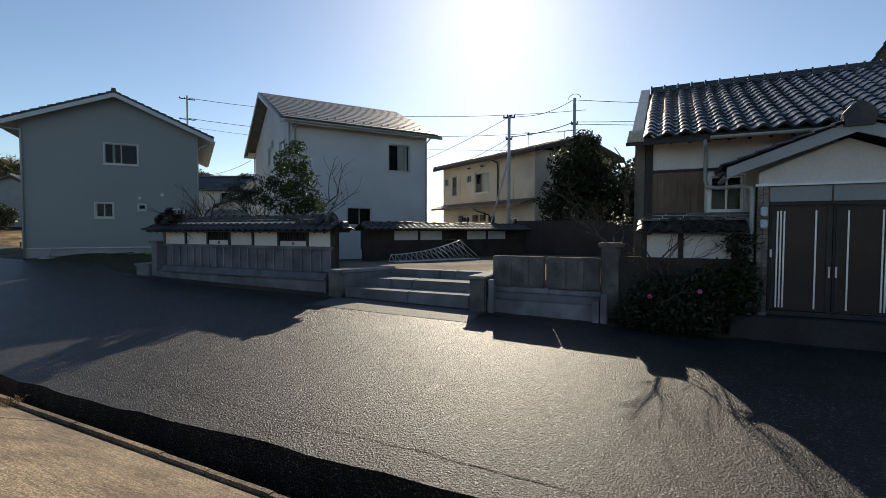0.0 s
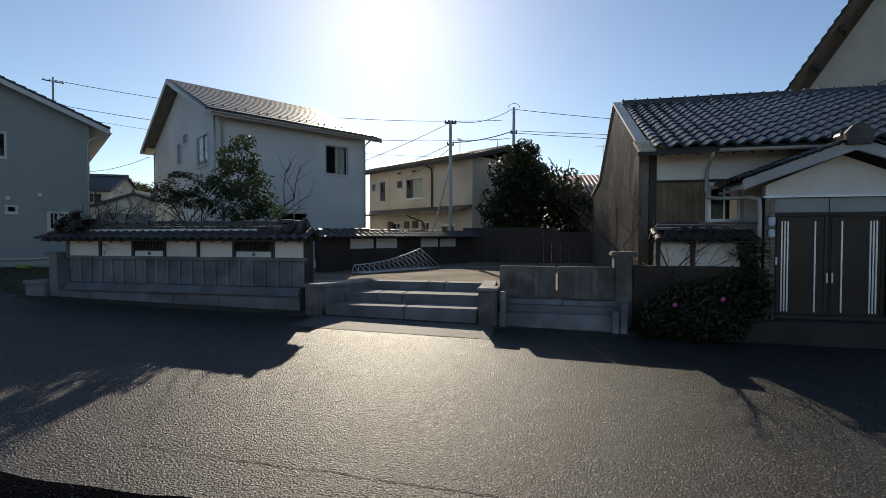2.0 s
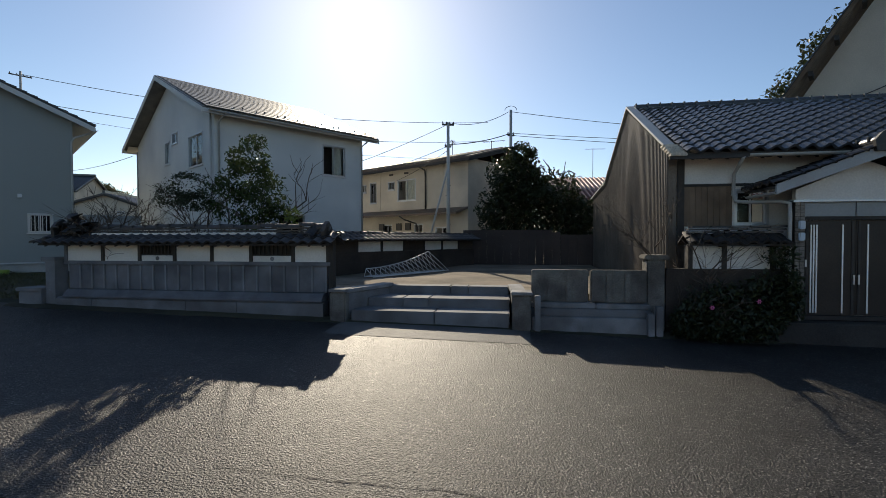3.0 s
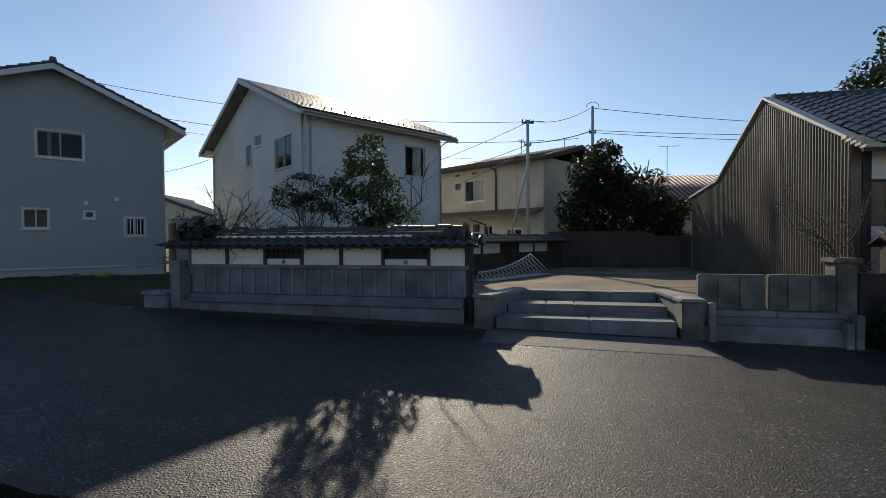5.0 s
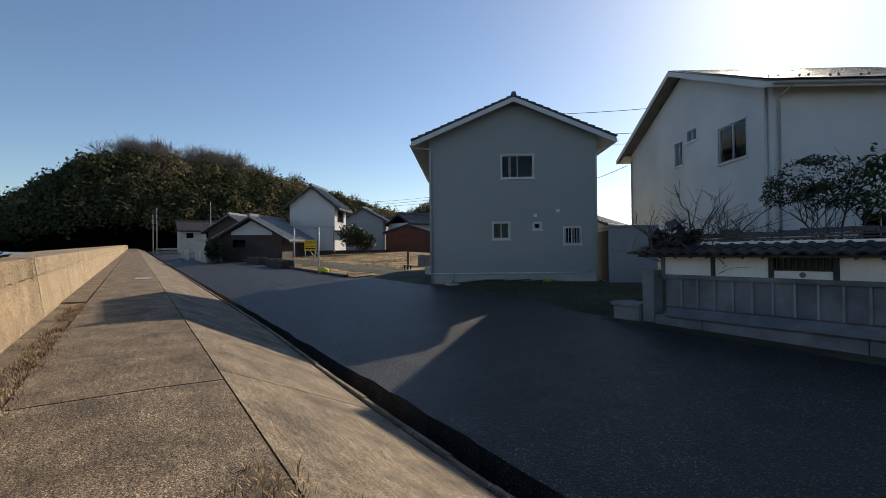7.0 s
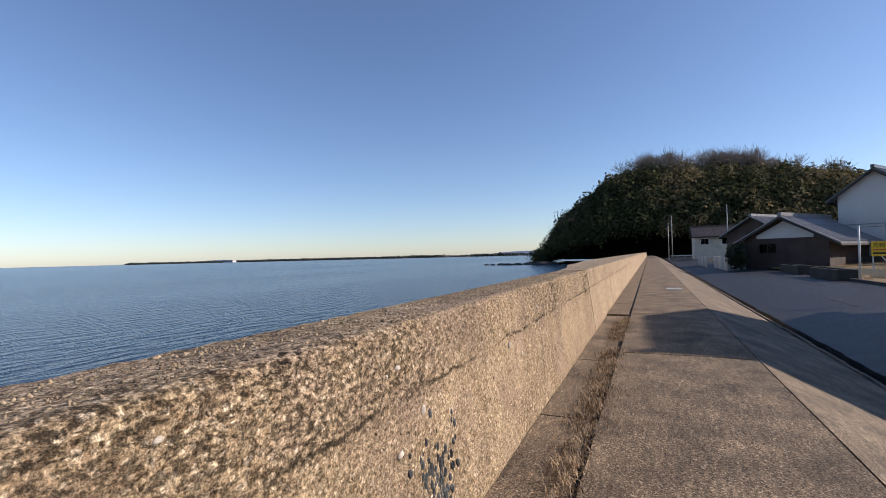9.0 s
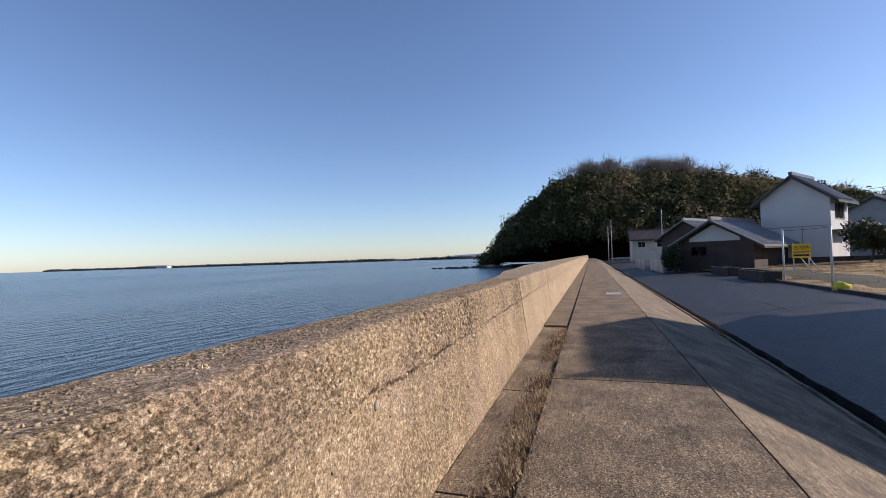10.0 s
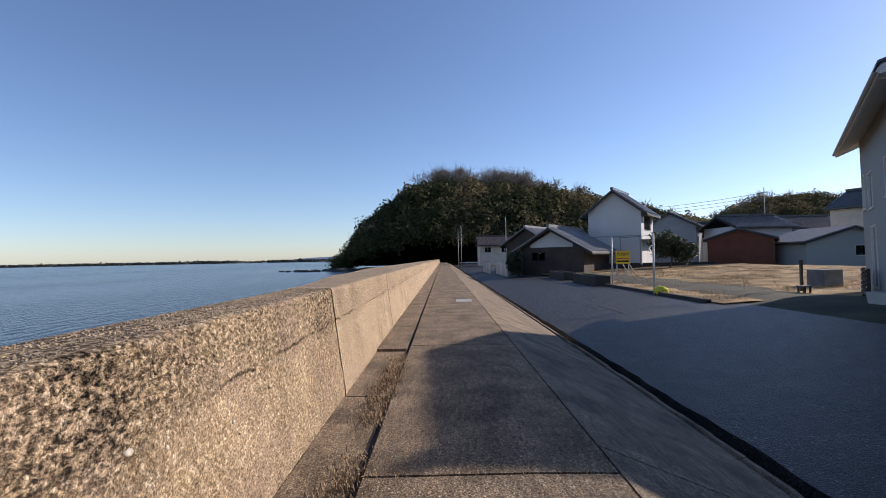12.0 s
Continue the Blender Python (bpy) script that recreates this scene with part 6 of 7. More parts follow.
# ---- plants ----
def leaves(bm, centre, radii, count, size, shell=0.35, squash=1.0, gaps=0.0, seed=0):
    """Many small pointed leaves in an uneven crown; gaps leaves holes in it."""
    r = random.Random(seed)
    c = Vector(centre)
    done = 0
    while done < count:
        d = Vector((r.gauss(0, 1), r.gauss(0, 1), r.gauss(0, 1))).normalized()
        rad = (shell + (1 - shell) * r.random() ** 0.6) * (0.82 + 0.34 * noise.noise(d * 2.2 + Vector((seed, 0, 0))))
        p = c + Vector((d.x * radii[0], d.y * radii[1], d.z * radii[2])) * rad
        if gaps and noise.noise(p * 1.9 + Vector((seed * 3.1, 0, 0))) < gaps - 0.55:
            if r.random() < 0.9:
                done += 0.5
                continue
        s = size * r.uniform(0.6, 1.3)
        m = Matrix.LocRotScale(p, Euler((r.uniform(-1.1, 1.1), r.uniform(-1.1, 1.1), r.uniform(0, 6.283))), (s, s, s))
        vs = [bm.verts.new(m @ Vector(q)) for q in ((-1, 0, 0), (-0.2, 0.42, 0.12), (1, 0, 0.02), (-0.2, -0.42, 0.12))]
        bm.faces.new((vs[0], vs[2], vs[1]))
        bm.faces.new((vs[0], vs[3], vs[2]))
        done += 1


def limbs(bm, base, height, r0, forks, spread, seed, levels=3, lean=(0, 0)):
    """A tapered trunk that divides into crooked limbs and twigs."""
    r = random.Random(seed)

    def grow(p, d, length, rad, level):
        pts = [p]
        n = 4
        for k in range(n):
            d = (d + Vector((r.gauss(0, 0.16), r.gauss(0, 0.16), r.gauss(0, 0.1)))).normalized()
            pts.append(pts[-1] + d * length / n)
        tube(bm, pts, rad, 6 if level < 2 else 4, rad * 0.55)
        if level < levels:
            for k in range(forks):
                a = r.uniform(0, 6.283)
                side = (d + spread * Vector((math.cos(a), math.sin(a), r.uniform(-0.1, 0.5)))).normalized()
                start = pts[r.choice((2, 3, 4))]
                grow(start, side, length * r.uniform(0.5, 0.8), rad * 0.5, level + 1)

    grow(Vector(base), Vector((lean[0], lean[1], 1)).normalized(), height, r0, 0)


def plant(name, label, category, trunk, crown_mat, crowns, m=LAND, group=""):
    t = thing(name, label, category, m.copy(), group)
    if trunk:
        bm = bmesh.new()
        limbs(bm, *trunk[0], **trunk[1])
        part("trunk", bm, BARK, t, smooth=True)
    if crowns:
        bm = bmesh.new()
        for k, c in enumerate(crowns):
            leaves(bm, *c[:4], **c[4])
        part("crown", bm, crown_mat, t)
    return t


plant("camellia_tree", "camellia tree with shiny dark leaves behind the wall", "tree",
      (((-10.2, 10.7, 0.6), 1.7, 0.06, 4, 0.9, 3), dict(levels=3)), LEAF_GLOSSY,
      [((-10.15, 10.7, 3.75), (0.75, 0.7, 0.85), 2000, 0.06, dict(gaps=0.5, seed=2)),
       ((-9.70, 10.65, 3.05), (0.75, 0.65, 0.8), 1500, 0.06, dict(gaps=0.5, seed=5)),
       ((-10.75, 10.7, 3.15), (0.6, 0.6, 0.8), 1100, 0.06, dict(gaps=0.5, seed=6)),
       ((-10.2, 10.7, 2.6), (0.7, 0.6, 0.5), 700, 0.06, dict(gaps=0.5, seed=16)),
       ((-9.98, 10.7, 4.5), (0.42, 0.36, 0.3), 260, 0.055, dict(gaps=0.45, seed=8)),
       ((-9.3, 10.6, 2.7), (0.4, 0.35, 0.4), 260, 0.055, dict(gaps=0.45, seed=7))])
plant("garden_shrub", "rounded dark green garden shrub with bare lower branches", "shrub",
      (((-11.65, 10.4, 0.6), 1.55, 0.05, 5, 0.75, 8), dict(levels=3)), LEAF_DARK,
      [((-11.7, 10.4, 3.38), (0.8, 0.65, 0.42), 3000, 0.036, dict(shell=0.5, gaps=0.35, seed=3)),
       ((-11.35, 10.35, 3.0), (0.6, 0.6, 0.35), 1000, 0.036, dict(gaps=0.4, seed=4)),
       ((-12.1, 10.4, 3.1), (0.5, 0.5, 0.3), 900, 0.036, dict(gaps=0.4, seed=9))])
plant("young_shrub", "small shrub with bright yellow-green leaves", "shrub", (((-8.9, 10.55, 0.9), 1.2, 0.02, 3, 0.6, 12), dict(levels=2)), LEAF_LIME,
      [((-8.9, 10.55, 2.62), (0.28, 0.28, 0.26), 170, 0.05, dict(gaps=0.3, seed=11))])
for k, (x, y, h) in enumerate(((-14.3, 11.3, 1.6), (-13.3, 11.4, 1.45), (-15.2, 11.6, 1.3), (-13.8, 9.9, 1.5))):
    plant("bare_shrub", "leafless crooked garden shrub behind the wall", "shrub", (((x, y, 0.6), h, 0.045, 4, 0.9, 20 + k), dict(levels=3)), None, [], group="bare shrubs")
plant("evergreen_tree", "broad dark evergreen tree behind the yard fence", "tree",
      (((-3.2, 21.9, 0.5), 3.2, 0.16, 4, 0.8, 31), dict(levels=2)), LEAF_DARK,
      [((-3.5, 21.9, 4.7), (1.7, 1.5, 1.6), 4200, 0.11, dict(shell=0.2, gaps=0.25, seed=31)),
       ((-2.2, 21.9, 3.9), (1.9, 1.5, 1.6), 4200, 0.11, dict(shell=0.2, gaps=0.25, seed=32)),
       ((-4.3, 21.9, 3.2), (1.4, 1.3, 1.7), 2600, 0.11, dict(shell=0.2, gaps=0.2, seed=33)),
       ((-2.9, 21.9, 2.3), (2.3, 1.3, 1.5), 3000, 0.11, dict(shell=0.2, gaps=0.2, seed=36)),
       ((-3.3, 21.9, 6.0), (0.9, 0.9, 0.6), 900, 0.10, dict(gaps=0.3, seed=34))])
plant("evergreen_shrub", "dark evergreen shrub beside the larger tree", "shrub",
      (((-0.3, 21.9, 0.5), 2.0, 0.09, 4, 0.8, 41), dict(levels=2)), LEAF_DARK,
      [((-0.7, 21.9, 3.2), (1.4, 1.1, 1.0), 2600, 0.10, dict(shell=0.25, gaps=0.3, seed=41)),
       ((-0.8, 21.9, 2.1), (1.3, 1.0, 1.0), 1600, 0.10, dict(shell=0.25, gaps=0.3, seed=42))])
plant("evergreen_tree", "tall dark evergreen tree rising beyond the roofs", "tree",
      (((25.0, 46, -0.5), 8, 0.4, 4, 0.5, 35), dict(levels=1)), LEAF_DARK,
      [((21.4, 45.5, 14.0), (4.4, 4.0, 3.6), 3200, 0.26, dict(shell=0.3, gaps=0.25, seed=51)),
       ((25.0, 46.0, 18.0), (4.8, 4.2, 4.2), 3600, 0.26, dict(shell=0.3, gaps=0.25, seed=52)),
       ((29.5, 46.5, 15.5), (4.5, 4.0, 4.5), 2600, 0.26, dict(shell=0.3, gaps=0.25, seed=53)),
       ((28.5, 46.0, 21.5), (3.4, 3.2, 2.6), 1500, 0.26, dict(shell=0.3, gaps=0.3, seed=54)),
       ((23.8, 45.8, 11.0), (3.5, 3.5, 2.6), 1800, 0.26, dict(shell=0.3, gaps=0.25, seed=55))])
plant("bare_tree", "leafless twiggy tree at the corner of the old house", "tree", (((-0.62, 9.4, 0.6), 1.3, 0.026, 5, 0.85, 52), dict(levels=3, lean=(-0.15, -0.1))), None, [])
plant("bare_tree", "leafless twiggy tree beside the low wall", "tree", (((-0.25, 9.0, 0.5), 1.0, 0.018, 5, 0.9, 57), dict(levels=3, lean=(0.1, -0.1))), None, [])
plant("pine_branch", "weathered climbing pine in front of the short wall", "tree", (((0.25, 8.95, 0.4), 1.05, 0.03, 4, 0.9, 61), dict(levels=2)), LEAF_DARK,
      [((1.15, 8.95, 1.75), (0.35, 0.2, 0.3), 260, 0.05, dict(gaps=0.4, seed=61))])
for k, (x, y, z, rx, rz) in enumerate(((0.1, 8.75, 0.85, 0.6, 0.6), (0.75, 8.7, 0.95, 0.55, 0.65), (-0.35, 8.7, 0.75, 0.4, 0.5), (0.45, 8.55, 0.6, 0.6, 0.4), (-0.1, 8.6, 0.55, 0.5, 0.35), (1.2, 8.85, 1.05, 0.3, 0.6), (-0.5, 8.75, 0.5, 0.3, 0.3))):
    plant("low_bush", "dense dark bush growing against the wall", "bush", (((x, y, 0.3), 0.5, 0.02, 4, 0.8, 70 + k), dict(levels=2)), LEAF_DARK,
          [((x, y, z), (rx, 0.35, rz), 1300, 0.05, dict(shell=0.3, gaps=0.2, seed=70 + k))], group="bushes by the gate")
for k, (x, z) in enumerate(((-0.18, 0.88), (0.55, 1.0))):
    fl = thing("flower", "small pink flower in the dark bush", "flower", LAND.copy())
    bm = bmesh.new()
    for j in range(6):
        m = Matrix.Translation((x, 8.42, z)) @ Matrix.Rotation(j * 1.047, 4, "Y") @ Matrix.Translation((0.022, 0, 0)) @ Matrix.Rotation(0.4, 4, "Z")
        vs = [bm.verts.new(m @ Vector(q)) for q in ((-0.02, 0, 0), (0, -0.006, 0.014), (0.022, -0.01, 0), (0, -0.006, -0.014))]
        bm.faces.new(vs)
    part("petals", bm, PINK, fl)
# dead twigs caught on the wall's ridge
for k in range(5):
    tw = thing("dead_twig", "dry twigs lying on the tiled ridge", "twig", LAND.copy(), group="twigs on the ridge")
    bm = bmesh.new()
    limbs(bm, (-13.7 + 0.35 * k, 9.2, 2.33), 0.28, 0.01, 4, 1.2, 80 + k, levels=2, lean=(rng.uniform(-1, 1), 0))
    part("twig", bm, BARK, tw)

# grass by the grey house
places = []
for k in range(2000):
    x, y = rng.uniform(-23.5, -14.9), rng.uniform(9.5, 13.5)
    if (x + 21.85) * 0.808 - (y - 12.25) * 0.589 > 0.05:
        places.append((x, y, land_z(x, y) + 0.0))
tuft_strip("grass", "dark winter grass beside the grey house", places, 9, 0.12, 0.10, GRASS_DARK)
# things lying along the grey house
junk = thing("rubbish_heap", "dark heap of old boards and soil along the house wall", "rubbish", LAND @ pose(-21.85, 12.25, 0, 0, 0, TURN))
for k in range(14):
    x = -1.5 + 0.2 * k + rng.uniform(-0.1, 0.1)
    o = stone(junk, -0.45, 0.45, -0.09, 0.09, 0, 0.03, "board", DARK_WOOD, 0)
    o.matrix_basis = pose(x, -0.35 + rng.uniform(-0.15, 0.15), 0.80 + 0.04 * (k % 5), rng.uniform(-6, 6), rng.uniform(-9, 9), rng.uniform(-30, 30))
dr = thing("drain_block", "low white concrete drain block at the house corner", "drain", LAND @ pose(-21.85, 12.25, 0, 0, 0, TURN))
stone(dr, -2.55, -2.0, -0.5, -0.25, 0.7, 0.86, "body", TRIM_WHITE, 0.03)
bk = thing("basket", "lime green plastic basket standing in the grass", "basket", LAND @ pose(-21.85, 12.25, 0, 0, 0, TURN))
bm = bmesh.new()
bmesh.ops.create_cone(bm, segments=20, radius1=0.15, radius2=0.2, depth=0.3, cap_ends=False, matrix=Matrix.Translation((1.3, -0.5, 0.88)))
bmesh.ops.create_circle(bm, segments=20, radius=0.15, cap_ends=True, matrix=Matrix.Translation((1.3, -0.5, 0.735)))
part("body", bm, LIME, bk)

# ---- beside the grey house, to the west: deck screen, tub, stool ----
deck = thing("deck_screen", "dark slatted wooden deck screen beside the house", "deck", pose(-29.6, 13.6, 0, 0, 0, -38))
for z in (0.78, 0.92, 1.06, 1.20, 1.34, 1.48):
    stone(deck, 0, 1.5, 0, 0.03, z, z + 0.09, "slat", DARK_WOOD, 0)
for x in (0, 1.42):
    stone(deck, x, x + 0.09, 0.031, 0.12, 0.4, 1.6, "post", DARK_WOOD, 0)
stone(deck, 0, 1.5, 0.125, 1.3, 0.66, 0.72, "floor", GREY_WOOD, 0)
stone(deck, 0.05, 0.15, 1.2, 1.3, 0.4, 0.659, "leg", DARK_WOOD, 0)
for a in (0.35, 0.75):
    pipe("brace", [(a, 0.5, 0.72), (a + 0.55, 0.5, 1.95)], 0.035, YELLOW, deck, "yellowish timber prop")
tub = thing("planter_tub", "grey plastic tub standing on the ground", "tub", pose(-26.9, 11.9, 0.58))
bm = bmesh.new()
prism(bm, [(-0.32, 0), (0.32, 0), (0.4, 0.42), (-0.4, 0.42)], 1, -0.25, 0.25)
part("body", bm, PALE_CONCRETE, tub)
st = thing("stool", "small weathered wooden stool on the grass", "stool", pose(-31.0, 12.8, 0.58))
stone(st, -0.2, 0.2, -0.15, 0.15, 0.3, 0.35, "seat", GREY_WOOD, 0)
for a in (-0.17, 0.12):
    for b in (-0.12, 0.08):
        stone(st, a, a + 0.05, b, b + 0.05, 0, 0.3, "leg", DARK_WOOD, 0)
ps = thing("wooden_stake", "weathered wooden stake in the lot", "stake", pose(-31.5, 13.1, 0.5))
stone(ps, -0.04, 0.04, -0.04, 0.04, 0, 1.35, "shaft", BARK, 0)
bin_ = thing("compost_box", "grey box standing on the lot", "box", pose(-33.5, 15.6, 0.5))
stone(bin_, -0.45, 0.45, -0.4, 0.4, 0, 0.9, "body", GREY_WOOD, 0.02)

# ---- empty lot with dry grass, kerb, sign ----
bm = bmesh.new()
xs, ys = span(-62, 1.2, -29.5), span(9.0, 0.8, 27)
def lot_z(x, y):
    return 0.52 + 0.035 * (y - 9) + 0.07 * noise.noise((x * 0.4, y * 0.4, 1)) + 0.05 * noise.noise((x * 1.3, y * 1.3, 1))
rows = [[bm.verts.new((x, y, lot_z(x, y))) for x in xs] for y in ys]
for r0, r1 in zip(rows, rows[1:]):
    for k in range(len(xs) - 1):
        bm.faces.new((r0[k], r0[k + 1], r1[k + 1], r1[k]))
tagged(part("lot_ground", bm, DRY_GRASS, smooth=True), "empty building lot covered in dry grass", "ground", kind="structure")
places = []
for k in range(5200):
    x, y = rng.uniform(-60, -30), rng.uniform(9.2, 24)
    if noise.noise((x * 0.5, y * 0.5, 4)) + 0.5 * noise.noise((x * 1.7, y * 1.7, 9)) > 0.0:
        places.append((x, y, lot_z(x, y)))
tuft_strip("dry_grass", "straw-coloured dry grass on the empty lot", places, 11, 0.26, 0.16, STRAW)
bm = bmesh.new()
prism(bm, [(8.78, 0.3), (8.98, 0.3), (8.98, 0.58), (8.80, 0.58)], 0, -40.2, -30.2)
tagged(part("kerb", bm, DARK_CONCRETE), "low concrete kerb edging the lot", "kerb", kind="structure")
for x, y, z0, z1, lean in ((-39.4, 8.95, 0.45, 3.16, 0), (-34.1, 8.8, 0.42, 3.05, 0.02)):
    p = thing("steel_post", "slim white steel post at the lot's edge", "post", pose(x, y, 0), group="white posts")
    pipe("shaft", [(0, 0, z0), (lean, 0, z1)], 0.045, WHITE_STEEL, p)
    bm = bmesh.new()
    box(bm, -0.05, 0.05, -0.05, 0.05, z1, z1 + 0.03)
    part("cap", bm, WHITE_STEEL, p)
wire((-39.4, 8.95, 3.1), (-34.1, 8.8, 3.0), 0.03, "thin wire strung between two white posts", 0.01, Matrix())
bag = thing("net_bag", "crumpled yellow net bag beside the post", "bag", pose(-33.9, 9.0, 0.62))
bm = bmesh.new()
bmesh.ops.create_icosphere(bm, subdivisions=3, radius=0.28)
for v in bm.verts:
    v.co *= 1 + 0.25 * noise.noise(v.co * 6)
    v.co.z *= 0.75
part("body", bm, YELLOW_BAG, bag, smooth=True)
sign = thing("sale_sign", "yellow for-sale sign board on wooden props", "sign", pose(-46.45, 12.28, 0, 0, 0, 90))
stone(sign, -0.5, 0.5, -0.015, 0.015, 1.56, 2.44, "board", YELLOW, 0)
for a in (-0.42, 0.4):
    stone(sign, a - 0.03, a + 0.03, 0.016, 0.06, 0.4, 2.5, "post", WHITE_STEEL, 0)
for a in (-0.1, 0.35):
    pipe("prop", [(a, 0.06, 1.7), (a + 1.0, 0.9, 0.55)], 0.025, WHITE_STEEL, sign)
for ch, xx in (("売", -0.30), ("物", 0.0), ("件", 0.30)):
    cu = bpy.data.curves.new("lettering", "FONT")
    cu.body, cu.size, cu.align_x, cu.extrude = ch, 0.30, "CENTER", 0.002
    tmp = new("lettering", cu)
    bpy.context.view_layer.update()
    me = bpy.data.meshes.new_from_object(tmp.evaluated_get(bpy.context.evaluated_depsgraph_get()))
    bpy.data.objects.remove(tmp)
    me.materials.clear()
    me.materials.append(BLACK_PAINT)
    ob = new("letter", me)
    ob.parent = sign
    ob.matrix_basis = pose(xx, -0.02, 2.10, 90, 0, 0)
stone(sign, -0.44, 0.44, -0.02, -0.016, 1.90, 1.97, "writing_bar", RED_PAINT, 0)
stone(sign, -0.44, 0.40, -0.02, -0.016, 1.68, 1.79, "writing_bar", BLACK_PAINT, 0)
for x0, x1, y in ((-44.9, -40.4, 8.35), (-52.0, -47.4, 8.4)):
    pl_ = thing("concrete_trough", "dark low concrete trough beside the road", "trough", None, group="troughs by the road")
    for a, b, c, d in ((x0, x1, y, y + 0.1), (x0, x1, y + 0.75, y + 0.85), (x0, x0 + 0.1, y + 0.1, y + 0.75), (x1 - 0.1, x1, y + 0.1, y + 0.75)):
        stone(pl_, a, b, c, d, 0.3, 1.0, "side", DARK_CONCRETE, 0)
    stone(pl_, x0 + 0.1, x1 - 0.1, y + 0.1, y + 0.75, 0.3, 0.85, "soil", DIRT, 0)

# ---- houses along the road to the hill ----
def far_house(label, x, y, turn, w, d, base, eave, apex, wall_m, roof_m, windows=(), over=0.7, gable_front=True, tiles=True, trim=None, frames=None):
    """A gabled house; windows are (side, x0, x1, z0, z1) with side f (front, -y) or r (right, +x)."""
    h = thing("house", label, "house", pose(x, y, 0, 0, 0, turn))
    for side in "fr":
        hs = [q[1:] for q in windows if q[0] == side]
        bm = bmesh.new()
        L = w if side == "f" else d
        holed(bm, 0 if side == "f" else 0.15, L, base, eave, 0, 0.15, hs)
        if gable_front == (side == "f"):
            prism(bm, [(0, eave), (L, eave), (L / 2, apex)], 1, 0, 0.15)
        if side == "r":
            bm.transform(Matrix.Translation((w, 0, 0)) @ Matrix.Rotation(radians(90), 4, "Z"))
        part("front_wall" if side == "f" else "side_wall", bm, wall_m, h)
        for q in hs:
            wd = window(h, *q, 0.0, frame_mat=frames)
            if side == "r":
                wd.matrix_basis = Matrix.Translation((w, 0, 0)) @ Matrix.Rotation(radians(90), 4, "Z")
    bm = bmesh.new()
    box(bm, 0, 0.15, 0.15, d, base, eave)
    part("side_wall", bm, wall_m, h)
    bm = bmesh.new()
    box(bm, 0.15, w - 0.15, d - 0.15, d, base, eave)
    if gable_front:
        prism(bm, [(0.15, eave), (w - 0.15, eave), (w / 2, apex)], 1, d - 0.15, d)
    part("back_wall", bm, wall_m, h)
    gable_roof(h, 0, w, 0, d, (w if gable_front else d) / 2, eave, apex + 0.05, gable_front, over, over * 0.7, 0.12, roof_m, trim or DARK_WOOD)
    if tiles:
        bm = bmesh.new()
        n = int(((d if gable_front else w) + over) / 0.3)
        run = (w if gable_front else d) / 2 + over
        rise = (apex - eave) * run / ((w if gable_front else d) / 2)
        half = [(0.07 * math.cos(math.pi * s / 4), 0.05 * math.sin(math.pi * s / 4)) for s in range(5)]
        prism(bm, half, 1, 0, math.hypot(run, rise))
        me = mesh_of("tile_row", bm, roof_m)
        for k in range(n):
            for sg in (-1, 1):
                if gable_front:
                    m = Matrix.Translation((w / 2 + sg * run, -over * 0.4 + 0.3 * k, apex + 0.17 - rise)) @ Matrix.Rotation(sg * radians(90), 4, "Z") @ Matrix.Rotation(math.atan2(rise, run), 4, "X")
                else:
                    if sg > 0:
                        continue
                    m = Matrix.Translation((-over * 0.4 + 0.3 * k, d / 2 - run, apex + 0.17 - rise)) @ Matrix.Rotation(math.atan2(rise, run), 4, "X")
                piece("roll_tile", me, h, m)
        bm = bmesh.new()
        if gable_front:
            box(bm, w / 2 - 0.14, w / 2 + 0.14, -over * 0.7, d + over * 0.7, apex + 0.15, apex + 0.42)
        else:
            box(bm, -over * 0.7, w + over * 0.7, d / 2 - 0.14, d / 2 + 0.14, apex + 0.15, apex + 0.42)
        part("ridge", bm, roof_m, h)
    return h


FAR = 90
# most houses stand turned like those by the street: their gables face the road at a slant
w1_ = far_house("tall white plastered storehouse with dark tiled gable roof", -63.5, 15.3, TURN, 5.3, 5.2, 0.5, 6.7, 8.7, PLASTER_FAR, TILE, (("r", 1.2, 3.9, 4.7, 6.1),))
bm = bmesh.new()
box(bm, 0.15, 5.2, -0.03, -0.002, 4.05, 4.13)
part("band", bm, GREY_PANEL, w1_)
for a in (0.15, 3.2, 5.12):
    bm = bmesh.new()
    box(bm, a, a + 0.08, -0.03, -0.002, 1.2, 4.05)
    part("band", bm, GREY_PANEL, w1_)
bm = bmesh.new()
box(bm, -0.02, 5.32, -0.04, 0.0, 0.4, 1.2)
part("plinth", bm, DARK_WOOD, w1_)
stone(w1_, 5.31, 6.4, -0.3, 4.4, 3.55, 3.68, "porch_roof", TILE, 0)
for k in range(7):
    stone(w1_, 5.34, 5.38, 1.3 + 0.4 * k, 1.34 + 0.4 * k, 4.7, 6.1, "window_bar", DARK_WOOD, 0)
far_house("low dark timber house with a wide white gable", -59.8, 7.5, TURN, 6.2, 8, 0.3, 3.0, 4.75, DARK_SHEET, SUNLIT_TILE, (("f", 1.1, 2.5, 1.7, 2.6),), 1.0, frames=DARK_WOOD)
gp2 = thing("gable_board", "white plaster gable panel of the low house", "gable panel", pose(-59.8, 7.5, 0, 0, 0, TURN))
bm = bmesh.new()
prism(bm, [(1.0, 3.02), (5.2, 3.02), (5.2, 3.3), (3.1, 4.45), (1.0, 3.3)], 1, -0.06, -0.02)
part("panel", bm, PLASTER_FAR, gp2)
